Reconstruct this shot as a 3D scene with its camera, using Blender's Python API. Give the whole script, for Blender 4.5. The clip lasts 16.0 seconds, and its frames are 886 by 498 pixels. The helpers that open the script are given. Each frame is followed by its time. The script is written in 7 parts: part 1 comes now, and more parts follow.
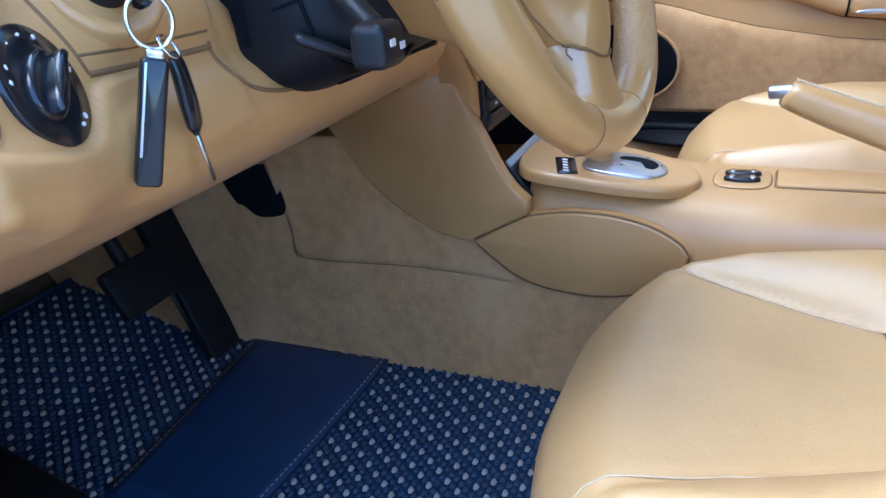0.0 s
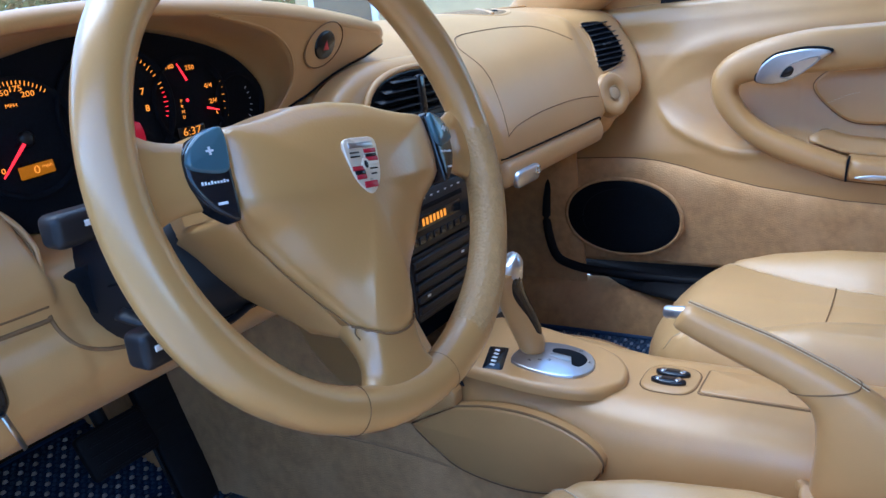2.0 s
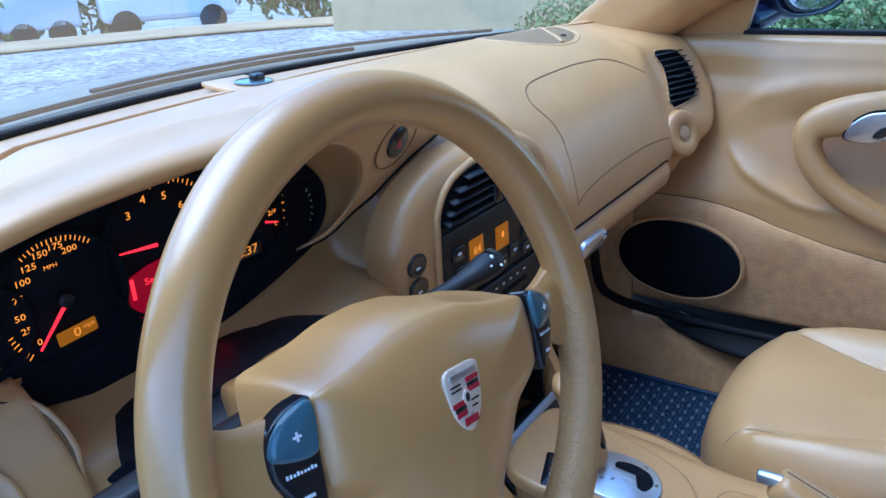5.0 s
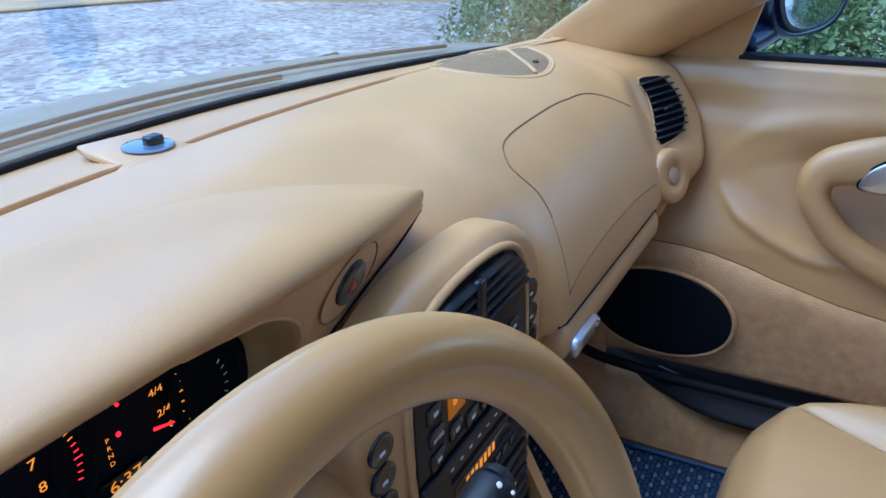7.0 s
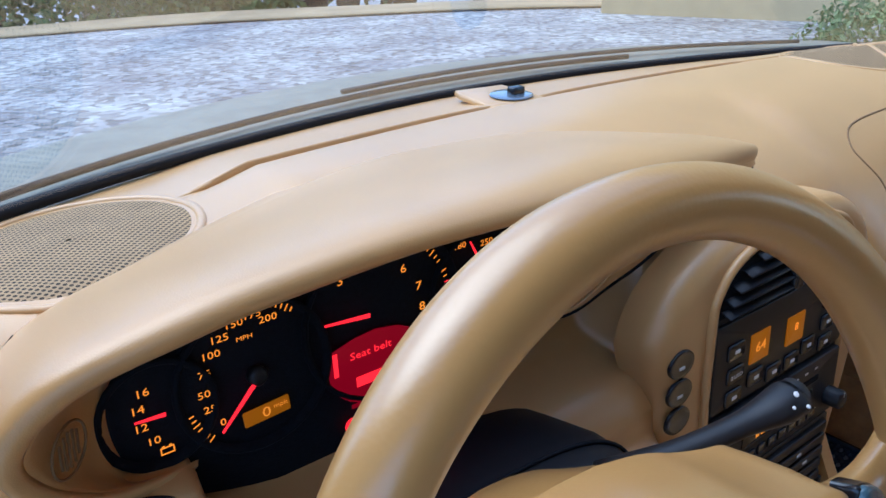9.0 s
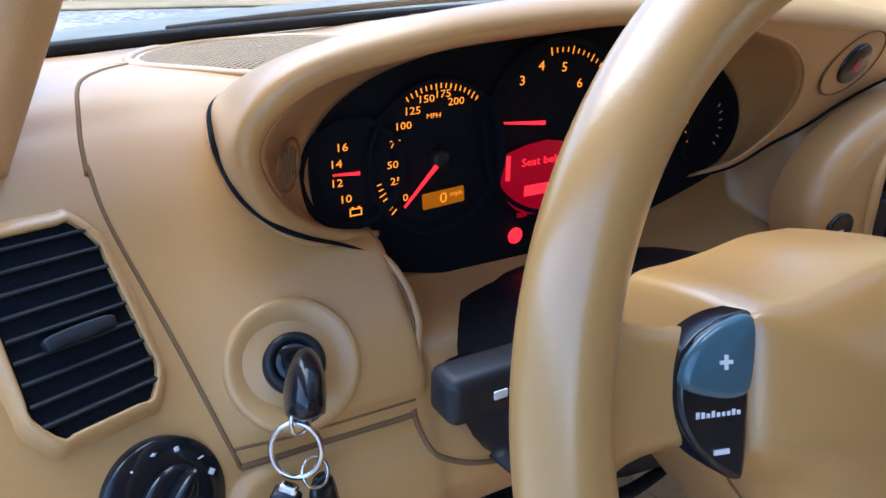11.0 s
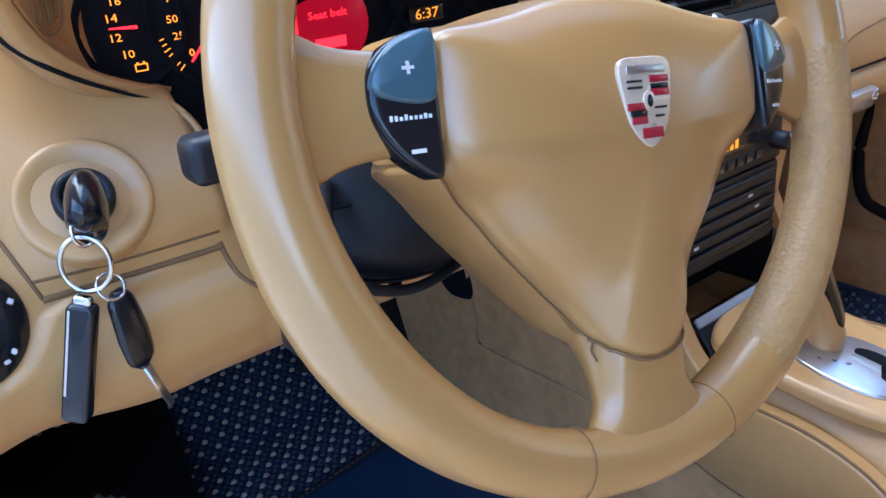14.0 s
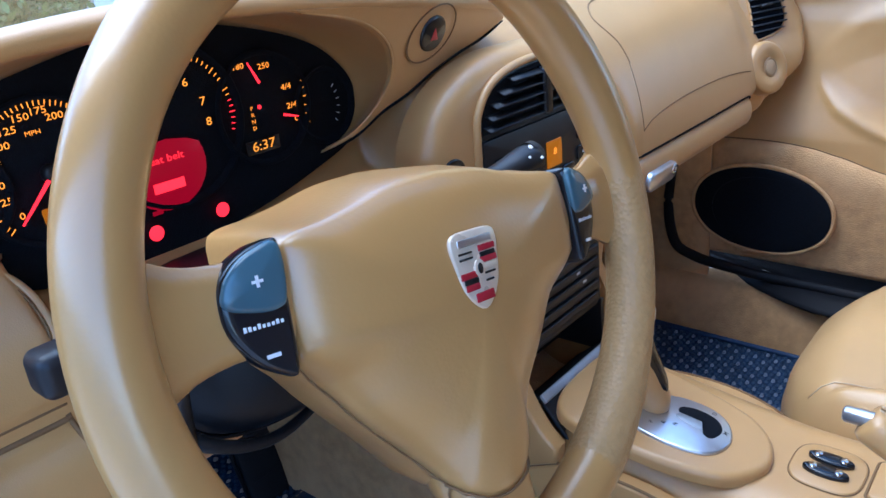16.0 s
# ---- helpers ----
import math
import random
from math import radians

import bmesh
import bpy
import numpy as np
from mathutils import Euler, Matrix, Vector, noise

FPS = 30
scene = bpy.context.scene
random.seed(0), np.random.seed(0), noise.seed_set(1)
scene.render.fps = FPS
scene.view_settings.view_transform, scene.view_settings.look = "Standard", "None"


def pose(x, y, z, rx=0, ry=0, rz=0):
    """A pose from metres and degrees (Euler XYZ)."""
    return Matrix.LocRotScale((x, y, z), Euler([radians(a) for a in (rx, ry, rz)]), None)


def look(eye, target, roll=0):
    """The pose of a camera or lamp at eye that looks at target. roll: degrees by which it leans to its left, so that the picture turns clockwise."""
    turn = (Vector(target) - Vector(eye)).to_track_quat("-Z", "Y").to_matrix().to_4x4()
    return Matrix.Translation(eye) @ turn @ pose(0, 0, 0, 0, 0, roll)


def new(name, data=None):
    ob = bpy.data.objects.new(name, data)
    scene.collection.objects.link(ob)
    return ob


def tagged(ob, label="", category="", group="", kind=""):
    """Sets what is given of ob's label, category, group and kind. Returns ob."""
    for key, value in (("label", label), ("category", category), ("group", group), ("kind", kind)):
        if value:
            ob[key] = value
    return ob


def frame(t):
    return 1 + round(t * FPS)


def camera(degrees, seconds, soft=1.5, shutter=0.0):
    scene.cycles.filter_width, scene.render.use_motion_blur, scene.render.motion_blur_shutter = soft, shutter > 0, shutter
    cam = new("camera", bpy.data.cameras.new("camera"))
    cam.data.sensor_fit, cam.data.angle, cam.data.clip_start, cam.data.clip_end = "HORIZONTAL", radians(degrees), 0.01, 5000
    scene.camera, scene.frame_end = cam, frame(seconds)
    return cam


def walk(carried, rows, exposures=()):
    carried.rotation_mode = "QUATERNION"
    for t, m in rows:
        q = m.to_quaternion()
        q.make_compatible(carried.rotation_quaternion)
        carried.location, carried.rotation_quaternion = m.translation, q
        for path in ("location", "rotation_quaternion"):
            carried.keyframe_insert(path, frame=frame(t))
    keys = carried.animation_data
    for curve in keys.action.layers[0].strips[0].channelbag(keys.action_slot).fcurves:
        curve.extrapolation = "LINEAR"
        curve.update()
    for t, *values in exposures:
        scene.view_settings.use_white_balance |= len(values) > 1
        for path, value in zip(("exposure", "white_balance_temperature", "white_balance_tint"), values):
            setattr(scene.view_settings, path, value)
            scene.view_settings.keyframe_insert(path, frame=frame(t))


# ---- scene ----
cam = camera(60.26, 16.0)
PATH = [
    (0, (-0.8976, -0.3440, 0.6386), (-0.0719, 0.0518, 0.2367), -5.38),
    (0.5, (-0.8755, -0.3971, 0.6742), (-0.0337, 0.0143, 0.3247), -5.61),
    (1, (-0.8421, -0.4470, 0.6929), (-0.0041, 0.0024, 0.3834), -6.59),
    (1.5, (-0.8181, -0.4910, 0.7356), (0.0123, -0.0138, 0.4482), -7.33),
    (2, (-0.7890, -0.5377, 0.7478), (0.0101, -0.0079, 0.4639), -6.65),
    (2.5, (-0.8051, -0.5579, 0.7835), (-0.0491, 0.0336, 0.5030), -6.25),
    (3, (-0.8146, -0.5897, 0.8240), (-0.0748, 0.0156, 0.5303), -4.83),
    (5.5, (-0.6110, -0.3539, 0.9219), (0.1735, 0.1195, 0.5214), -2.57),
    (6, (-0.5159, -0.2951, 0.9456), (0.2956, 0.1145, 0.5289), -2.56),
    (6.5, (-0.4944, -0.2698, 0.9655), (0.3176, 0.1434, 0.5533), -2.48),
    (7, (-0.5030, -0.2636, 0.9566), (0.2921, 0.1847, 0.5481), -1.81),
    (7.5, (-0.5171, -0.2690, 0.9499), (0.2436, 0.2334, 0.5391), -1.26),
    (8, (-0.5595, -0.2817, 0.9426), (0.1271, 0.3224, 0.5380), -2.39),
    (8.5, (-0.5789, -0.2975, 0.9353), (0.0246, 0.4005, 0.5496), -3.18),
    (11, (-0.6782, -0.3267, 0.8187), (-0.2130, 0.4738, 0.4408), 0.49),
    (11.5, (-0.6925, -0.3267, 0.7810), (-0.2397, 0.4760, 0.3928), 0.19),
    (12, (-0.6982, -0.3322, 0.7617), (-0.2486, 0.4666, 0.3620), -0.41),
    (12.5, (-0.6934, -0.3537, 0.7490), (-0.2373, 0.4402, 0.3468), -1.45),
    (13, (-0.6731, -0.3844, 0.7500), (-0.1986, 0.3973, 0.3452), -2.74),
    (13.5, (-0.6618, -0.4083, 0.7461), (-0.1568, 0.3553, 0.3438), -3.96),
    (14, (-0.6533, -0.4213, 0.7429), (-0.1115, 0.3167, 0.3408), -4.90),
    (14.5, (-0.6443, -0.4357, 0.7495), (-0.0589, 0.2675, 0.3462), -5.40),
    (15, (-0.6443, -0.4506, 0.7740), (-0.0147, 0.2145, 0.3724), -5.33),
    (15.5, (-0.6550, -0.4542, 0.7976), (0.0147, 0.1748, 0.4029), -5.28),
    (16, (-0.6489, -0.4245, 0.8108), (0.0477, 0.1866, 0.4351), -4.93),
]
walk(cam, [(t, look(eye, target, roll)) for t, eye, target, roll in PATH],
     [(0, 2.68, 4900, 6), (1, 2.44, 4850, 7), (2, 2.24, 4750, 6), (3.2, 2.08, 4700, 6), (5.5, 1.90, 4350, 4), (6.6, 1.76, 4350, 4), (7.4, 1.70, 4800, 6), (8.5, 1.64, 5100, 8), (11, 2.18, 5350, 9), (12.5, 2.55, 5300, 9), (14.5, 2.68, 5100, 9), (16, 2.38, 4850, 7)])

# ---- light ----
world = bpy.data.worlds.new("world")
scene.world = world
world.use_nodes = True
wn = world.node_tree
sky = wn.nodes.new("ShaderNodeTexSky")
sky.sky_type = "NISHITA"
sky.sun_disc = False
sky.sun_elevation = radians(64)
sky.sun_rotation = radians(-42)
wn.links.new(sky.outputs["Color"], wn.nodes["Background"].inputs["Color"])
wn.nodes["Background"].inputs["Strength"].default_value = 0.15
sun_data = bpy.data.lights.new("sun", "SUN")
sun_data.energy, sun_data.angle, sun_data.color = 0.85, radians(60), (1.0, 0.98, 0.96)
sun = new("sun", sun_data)
sun.matrix_world = look((-0.9, 2.6, 7.35), (0, 0, 0.5))


# ---- materials ----
def material(name, color, rough=0.5, metal=0.0, var=0.08, scale=30.0, grain=0.0, grain_scale=900.0, emit=0.0,
             emit_color=None, spec=0.5, wear=None, wear_scale=8.0, sheen=0.0, coat=0.0, coat_rough=0.03):
    """A surface with two scales of colour change and a fine relief."""
    m = bpy.data.materials.new(name)
    m.use_nodes = True
    nt = m.node_tree
    b = nt.nodes["Principled BSDF"]
    b.inputs["Roughness"].default_value = rough
    b.inputs["Metallic"].default_value = metal
    b.inputs["Specular IOR Level"].default_value = spec
    b.inputs["Sheen Weight"].default_value = sheen
    b.inputs["Coat Weight"].default_value = coat
    b.inputs["Coat Roughness"].default_value = coat_rough
    tc = nt.nodes.new("ShaderNodeTexCoord")
    if var or wear:
        n1 = nt.nodes.new("ShaderNodeTexNoise")
        n1.inputs["Scale"].default_value, n1.inputs["Detail"].default_value = scale, 5
        nt.links.new(tc.outputs["Object"], n1.inputs["Vector"])
        r1 = nt.nodes.new("ShaderNodeValToRGB")
        r1.color_ramp.elements[0].position, r1.color_ramp.elements[1].position = 0.3, 0.7
        r1.color_ramp.elements[0].color = tuple(c * (1 - var) for c in color) + (1,)
        r1.color_ramp.elements[1].color = tuple(min(1, c * (1 + var)) for c in color) + (1,)
        nt.links.new(n1.outputs["Fac"], r1.inputs["Fac"])
        last = r1.outputs["Color"]
        if wear:
            n2 = nt.nodes.new("ShaderNodeTexNoise")
            n2.inputs["Scale"].default_value, n2.inputs["Detail"].default_value = wear_scale, 6
            nt.links.new(tc.outputs["Object"], n2.inputs["Vector"])
            r2 = nt.nodes.new("ShaderNodeValToRGB")
            r2.color_ramp.elements[0].position, r2.color_ramp.elements[1].position = 0.48, 0.72
            nt.links.new(n2.outputs["Fac"], r2.inputs["Fac"])
            mx = nt.nodes.new("ShaderNodeMix")
            mx.data_type = "RGBA"
            nt.links.new(r2.outputs["Color"], mx.inputs[0])
            nt.links.new(last, mx.inputs[6])
            mx.inputs[7].default_value = (*wear, 1)
            last = mx.outputs[2]
        nt.links.new(last, b.inputs["Base Color"])
        rr = nt.nodes.new("ShaderNodeMapRange")
        rr.inputs["To Min"].default_value, rr.inputs["To Max"].default_value = max(0.02, rough - 0.035), min(1, rough + 0.035)
        nt.links.new(n1.outputs["Fac"], rr.inputs["Value"])
        nt.links.new(rr.outputs["Result"], b.inputs["Roughness"])
    else:
        b.inputs["Base Color"].default_value = (*color, 1)
    if grain:
        v = nt.nodes.new("ShaderNodeTexVoronoi")
        v.inputs["Scale"].default_value = grain_scale
        nt.links.new(tc.outputs["Object"], v.inputs["Vector"])
        n3 = nt.nodes.new("ShaderNodeTexNoise")
        n3.inputs["Scale"].default_value = grain_scale * 0.12
        nt.links.new(tc.outputs["Object"], n3.inputs["Vector"])
        ad = nt.nodes.new("ShaderNodeMath")
        ad.operation = "ADD"
        nt.links.new(v.outputs["Distance"], ad.inputs[0])
        nt.links.new(n3.outputs["Fac"], ad.inputs[1])
        bp = nt.nodes.new("ShaderNodeBump")
        bp.inputs["Strength"].default_value, bp.inputs["Distance"].default_value = grain, 0.0006
        nt.links.new(ad.outputs[0], bp.inputs["Height"])
        nt.links.new(bp.outputs["Normal"], b.inputs["Normal"])
    if emit:
        b.inputs["Emission Color"].default_value = (*(emit_color or color), 1)
        b.inputs["Emission Strength"].default_value = emit
    return m


LEATHER = material("tan_leather", (0.520, 0.290, 0.097), 0.36, var=0.05, scale=14, grain=0.16, grain_scale=1100, spec=0.6, sheen=0.04, coat=0.28, coat_rough=0.34)
LEATHER_SEAT = material("tan_seat_leather", (0.55, 0.332, 0.130), 0.31, var=0.06, scale=9, grain=0.3, grain_scale=900, spec=0.7)
wt = LEATHER_SEAT.node_tree
wn = wt.nodes.new("ShaderNodeTexNoise")
wn.inputs["Scale"].default_value, wn.inputs["Detail"].default_value, wn.inputs["Distortion"].default_value = 11, 3, 1.8
wc = wt.nodes.new("ShaderNodeTexCoord")
wb = wt.nodes.new("ShaderNodeBump")
wb.inputs["Strength"].default_value, wb.inputs["Distance"].default_value = 0.16, 0.006
wt.links.new(wc.outputs["Object"], wn.inputs["Vector"])
wt.links.new(wn.outputs["Fac"], wb.inputs["Height"])
wt.links.new(wb.outputs["Normal"], [n for n in wt.nodes if n.bl_idname == "ShaderNodeBump" and n != wb][0].inputs["Normal"])
LEATHER_WHEEL = material("tan_wheel_leather", (0.448, 0.246, 0.074), 0.29, var=0.04, scale=9, grain=0.08, grain_scale=420, spec=0.9, coat=0.4, coat_rough=0.22)
LEATHER_WORN = material("worn_wheel_leather", (0.43, 0.258, 0.098), 0.42, var=0.07, scale=160, grain=1.0, grain_scale=330)
VINYL = material("tan_moulded_plastic", (0.455, 0.30, 0.15), 0.46, var=0.04, scale=20, grain=0.15, grain_scale=1500)
SEAM = material("seam_shadow_brown", (0.20, 0.11, 0.042), 0.8, var=0.1)
STITCH = material("cream_thread", (0.62, 0.48, 0.30), 0.7, var=0.1, scale=600)
CARPET = material("tan_carpet", (0.55, 0.315, 0.130), 0.95, var=0.14, scale=60, grain=1.0, grain_scale=420, spec=0.1,
                  wear=(0.67, 0.405, 0.185), wear_scale=8, sheen=0.12)
# tan carpet again, darker: the footwell's shade is put into its colour
CARPET_SHADED = material("shaded_footwell_carpet", (0.09, 0.065, 0.042), 0.95, var=0.25, scale=40, grain=1.0, grain_scale=600, spec=0.1)
MATBASE = material("navy_mat_weave", (0.021, 0.039, 0.080), 0.95, var=0.45, scale=260, grain=1.0, grain_scale=420, spec=0.1)
TUFT_LIGHT = material("grey_tuft", (0.40, 0.35, 0.30), 0.95, var=0.2, scale=300, spec=0.1)
TUFT_BLUE = material("blue_grey_tuft", (0.17, 0.19, 0.235), 0.95, var=0.3, scale=300, spec=0.1)
TUFT_NAVY = material("navy_tuft", (0.046, 0.068, 0.108), 0.95, var=0.35, scale=300, spec=0.1)
HEEL = material("navy_heel_pad", (0.014, 0.042, 0.105), 0.5, var=0.15, scale=35, grain=0.4, grain_scale=800)
BLACK = material("black_plastic", (0.013, 0.013, 0.015), 0.40, var=0.1, grain=0.10, grain_scale=1500, spec=0.35)
VENT_BLACK = material("satin_vent_plastic", (0.016, 0.017, 0.020), 0.5, var=0.1, spec=0.35)
BLACK_GLOSS = material("gloss_black_plastic", (0.010, 0.011, 0.014), 0.16, var=0.1)
BLACK_MATT = material("matt_black_fabric", (0.006, 0.007, 0.010), 0.9, var=0.2, scale=300, grain=0.5, grain_scale=900, spec=0.15)
RUBBER = material("black_rubber", (0.009, 0.009, 0.011), 0.62, var=0.1, spec=0.25)
COLUMN = material("blue_black_column_plastic", (0.007, 0.008, 0.011), 0.48, var=0.12, scale=50, grain=0.12, grain_scale=1300, spec=0.28)
GREY_BTN = material("blue_grey_button", (0.06, 0.12, 0.15), 0.18, var=0.08, coat=0.4)
SILVER = material("satin_silver", (0.62, 0.63, 0.65), 0.32, metal=0.9, var=0.05, scale=60)
GREY_METAL = material("satin_grey_metal", (0.36, 0.36, 0.36), 0.42, metal=0.6, var=0.05, scale=60)
CHROME = material("chrome", (0.78, 0.78, 0.78), 0.12, metal=1.0, var=0.02)
STEEL = material("key_steel", (0.55, 0.53, 0.48), 0.3, metal=1.0, var=0.05)
WHITE_INK = material("white_print", (0.75, 0.75, 0.75), 0.5, var=0.02)
ORANGE_ON = material("orange_backlight", (0.9, 0.28, 0.02), 0.5, var=0, emit=0.30, emit_color=(1.0, 0.27, 0.01))
AMBER_ON = material("amber_digits", (0.5, 0.20, 0.02), 0.5, var=0, spec=0.2, emit=0.24, emit_color=(1.0, 0.28, 0.012))
ORANGE_PANE = material("orange_display", (0.3, 0.09, 0.0), 0.3, var=0, spec=0.2, emit=0.06, emit_color=(1.0, 0.27, 0.0))
RED_ON = material("red_backlight", (0.9, 0.02, 0.03), 0.5, var=0, emit=0.45, emit_color=(1.0, 0.012, 0.02))
RED_PANE = material("red_display", (0.16, 0.0, 0.008), 0.3, var=0, spec=0.2, emit=0.055, emit_color=(1.0, 0.0, 0.03))
BADGE_GOLD = material("crest_gold", (0.72, 0.60, 0.45), 0.28, metal=0.25, var=0.1)
BADGE_RED = material("crest_red", (0.36, 0.015, 0.03), 0.25, var=0.1)
RED_PLASTIC = material("red_triangle", (0.45, 0.03, 0.03), 0.4, var=0.05)
GLASS_SENSOR = material("blue_sensor_lens", (0.11, 0.13, 0.16), 0.12, var=0.05, coat=0.5)


def glass(name, tint=(1, 1, 1)):
    m = bpy.data.materials.new(name)
    m.use_nodes = True
    nt = m.node_tree
    nt.nodes.remove(nt.nodes["Principled BSDF"])
    tr = nt.nodes.new("ShaderNodeBsdfTransparent")
    tr.inputs["Color"].default_value = (*tint, 1)
    gl = nt.nodes.new("ShaderNodeBsdfGlossy")
    gl.inputs["Roughness"].default_value = 0.02
    fr = nt.nodes.new("ShaderNodeFresnel")
    fr.inputs["IOR"].default_value = 1.45
    mx = nt.nodes.new("ShaderNodeMixShader")
    nt.links.new(fr.outputs[0], mx.inputs[0])
    nt.links.new(tr.outputs[0], mx.inputs[1])
    nt.links.new(gl.outputs[0], mx.inputs[2])
    nt.links.new(mx.outputs[0], nt.nodes["Material Output"].inputs["Surface"])
    return m


GLASS = glass("window_glass", (0.90, 0.95, 0.93))
# a thin white film mixed into the windscreen stands in for glare on the glass
SCREEN = glass("hazed_windscreen", (0.90, 0.95, 0.93))
sn = SCREEN.node_tree
film = sn.nodes.new("ShaderNodeBsdfDiffuse")
film.inputs["Color"].default_value = (0.8, 0.8, 0.8, 1)
haze_noise = sn.nodes.new("ShaderNodeTexNoise")
haze_noise.inputs["Scale"].default_value, haze_noise.inputs["Detail"].default_value = 3.0, 5
amount = sn.nodes.new("ShaderNodeMapRange")
amount.inputs["To Min"].default_value, amount.inputs["To Max"].default_value = 0.04, 0.16
blend = sn.nodes.new("ShaderNodeMixShader")
under = sn.nodes["Material Output"].inputs["Surface"].links[0].from_socket
for a, b in ((haze_noise.outputs["Fac"], amount.inputs["Value"]), (amount.outputs["Result"], blend.inputs[0]), (under, blend.inputs[1]), (film.outputs[0], blend.inputs[2]),
             (blend.outputs[0], sn.nodes["Material Output"].inputs["Surface"])):
    sn.links.new(a, b)


# ---- mesh helpers ----
def thing(name, at, label, category, group="", kind=""):
    ob = new(name)
    ob.location = at
    ob.empty_display_size = 0.02
    return tagged(ob, label, category, group, kind)


def place(ob, mat, parent=None, label="", smooth=True, kind=""):
    if mat:
        ob.data.materials.append(mat)
    if smooth:
        for p in ob.data.polygons:
            p.use_smooth = True
    if parent:
        ob.parent = parent
        m = Matrix.Identity(4)
        q = parent
        while q:
            m = q.matrix_basis @ m if q.parent is None else q.matrix_parent_inverse @ q.matrix_basis @ m
            q = q.parent
        ob.matrix_parent_inverse = m.inverted()
    return tagged(ob, label, kind=kind)


def part(name, bm, mat, parent, label="", smooth=True, kind=""):
    me = bpy.data.meshes.new(name)
    bm.normal_update()
    bm.to_mesh(me)
    bm.free()
    return place(new(name, me), mat, parent, label, smooth, kind)


def solid(name, verts, faces, mat, parent=None, label="", smooth=True, kind=""):
    me = bpy.data.meshes.new(name)
    me.from_pydata([tuple(map(float, v)) for v in verts], [], faces)
    me.update()
    return place(new(name, me), mat, parent, label, smooth, kind)


def spline(ctrl, n):
    """n points on a smooth curve through the control points."""
    c = np.array(ctrl, float)
    k = len(c)
    ext = np.vstack([2 * c[0] - c[1], c, 2 * c[-1] - c[-2]])
    out = []
    for u in np.linspace(0, k - 1, n):
        i = min(int(u), k - 2)
        f = u - i
        p0, p1, p2, p3 = ext[i:i + 4]
        out.append(0.5 * (2 * p1 + (p2 - p0) * f + (2 * p0 - 5 * p1 + 4 * p2 - p3) * f ** 2 + (3 * p1 - p0 - 3 * p2 + p3) * f ** 3))
    return np.array(out)


def loop(ctrl, n):
    """n points on a closed smooth curve."""
    c = np.array(ctrl, float)
    k = len(c)
    out = []
    for j in range(n):
        u = j * k / n
        i, f = int(u), u - int(u)
        p0, p1, p2, p3 = c[(i - 1) % k], c[i % k], c[(i + 1) % k], c[(i + 2) % k]
        out.append(0.5 * (2 * p1 + (p2 - p0) * f + (2 * p0 - 5 * p1 + 4 * p2 - p3) * f ** 2 + (3 * p1 - p0 - 3 * p2 + p3) * f ** 3))
    return np.array(out)


def sheet(name, grid, mat, parent=None, label="", closed=False, thick=0.0, kind="", caps=False):
    """A smooth surface through a grid of points, rows by columns; closed joins the last column to the first."""
    g = np.asarray(grid, float)
    nr, nc = g.shape[:2]
    faces = []
    for i in range(nr - 1):
        for j in range(nc if closed else nc - 1):
            a, b = i * nc + j, i * nc + (j + 1) % nc
            faces.append((a, b, b + nc, a + nc))
    if caps:
        faces.append(tuple(range(nc))[::-1])
        faces.append(tuple((nr - 1) * nc + j for j in range(nc)))
    ob = solid(name, g.reshape(-1, 3), faces, mat, parent, label, True, kind)
    if thick:
        s = ob.modifiers.new("thickness", "SOLIDIFY")
        s.thickness, s.offset = thick, 0
    return ob


def tube(name, pts, r, mat, parent=None, label="", n=10, closed=False, flat=1.0, up=(0, 0, 1), kind=""):
    """A rod along pts; r is one radius or one for each point; flat squeezes it across up."""
    p = np.asarray(pts, float)
    k = len(p)
    rs = np.broadcast_to(np.asarray(r, float), (k,))
    tan = np.gradient(p, axis=0) if not closed else (np.roll(p, -1, 0) - np.roll(p, 1, 0))
    tan /= np.linalg.norm(tan, axis=1)[:, None] + 1e-12
    rows = []
    a = np.array(up, float)
    for q, t, rad in zip(p, tan, rs):
        s = np.cross(t, a)
        if np.linalg.norm(s) < 1e-3:
            s = np.cross(t, (1, 0.2, 0.1))
        s /= np.linalg.norm(s)
        w = np.cross(s, t)
        ang = np.linspace(0, 2 * np.pi, n, endpoint=False)
        rows.append(q + rad * (np.cos(ang)[:, None] * s + flat * np.sin(ang)[:, None] * w))
    rows = np.array(rows)
    if closed:
        rows = np.concatenate([rows, rows[:1]])
    return sheet(name, rows, mat, parent, label, closed=True, caps=not closed, kind=kind)


def basis(origin, normal, up=(0, 0, 1)):
    """A frame on a surface: local z is the normal, local y as near to up as may be."""
    z = Vector(normal).normalized()
    x = Vector(up).cross(z).normalized()
    y = z.cross(x)
    m = Matrix((x, y, z)).transposed().to_4x4()
    m.translation = Vector(origin)
    return m


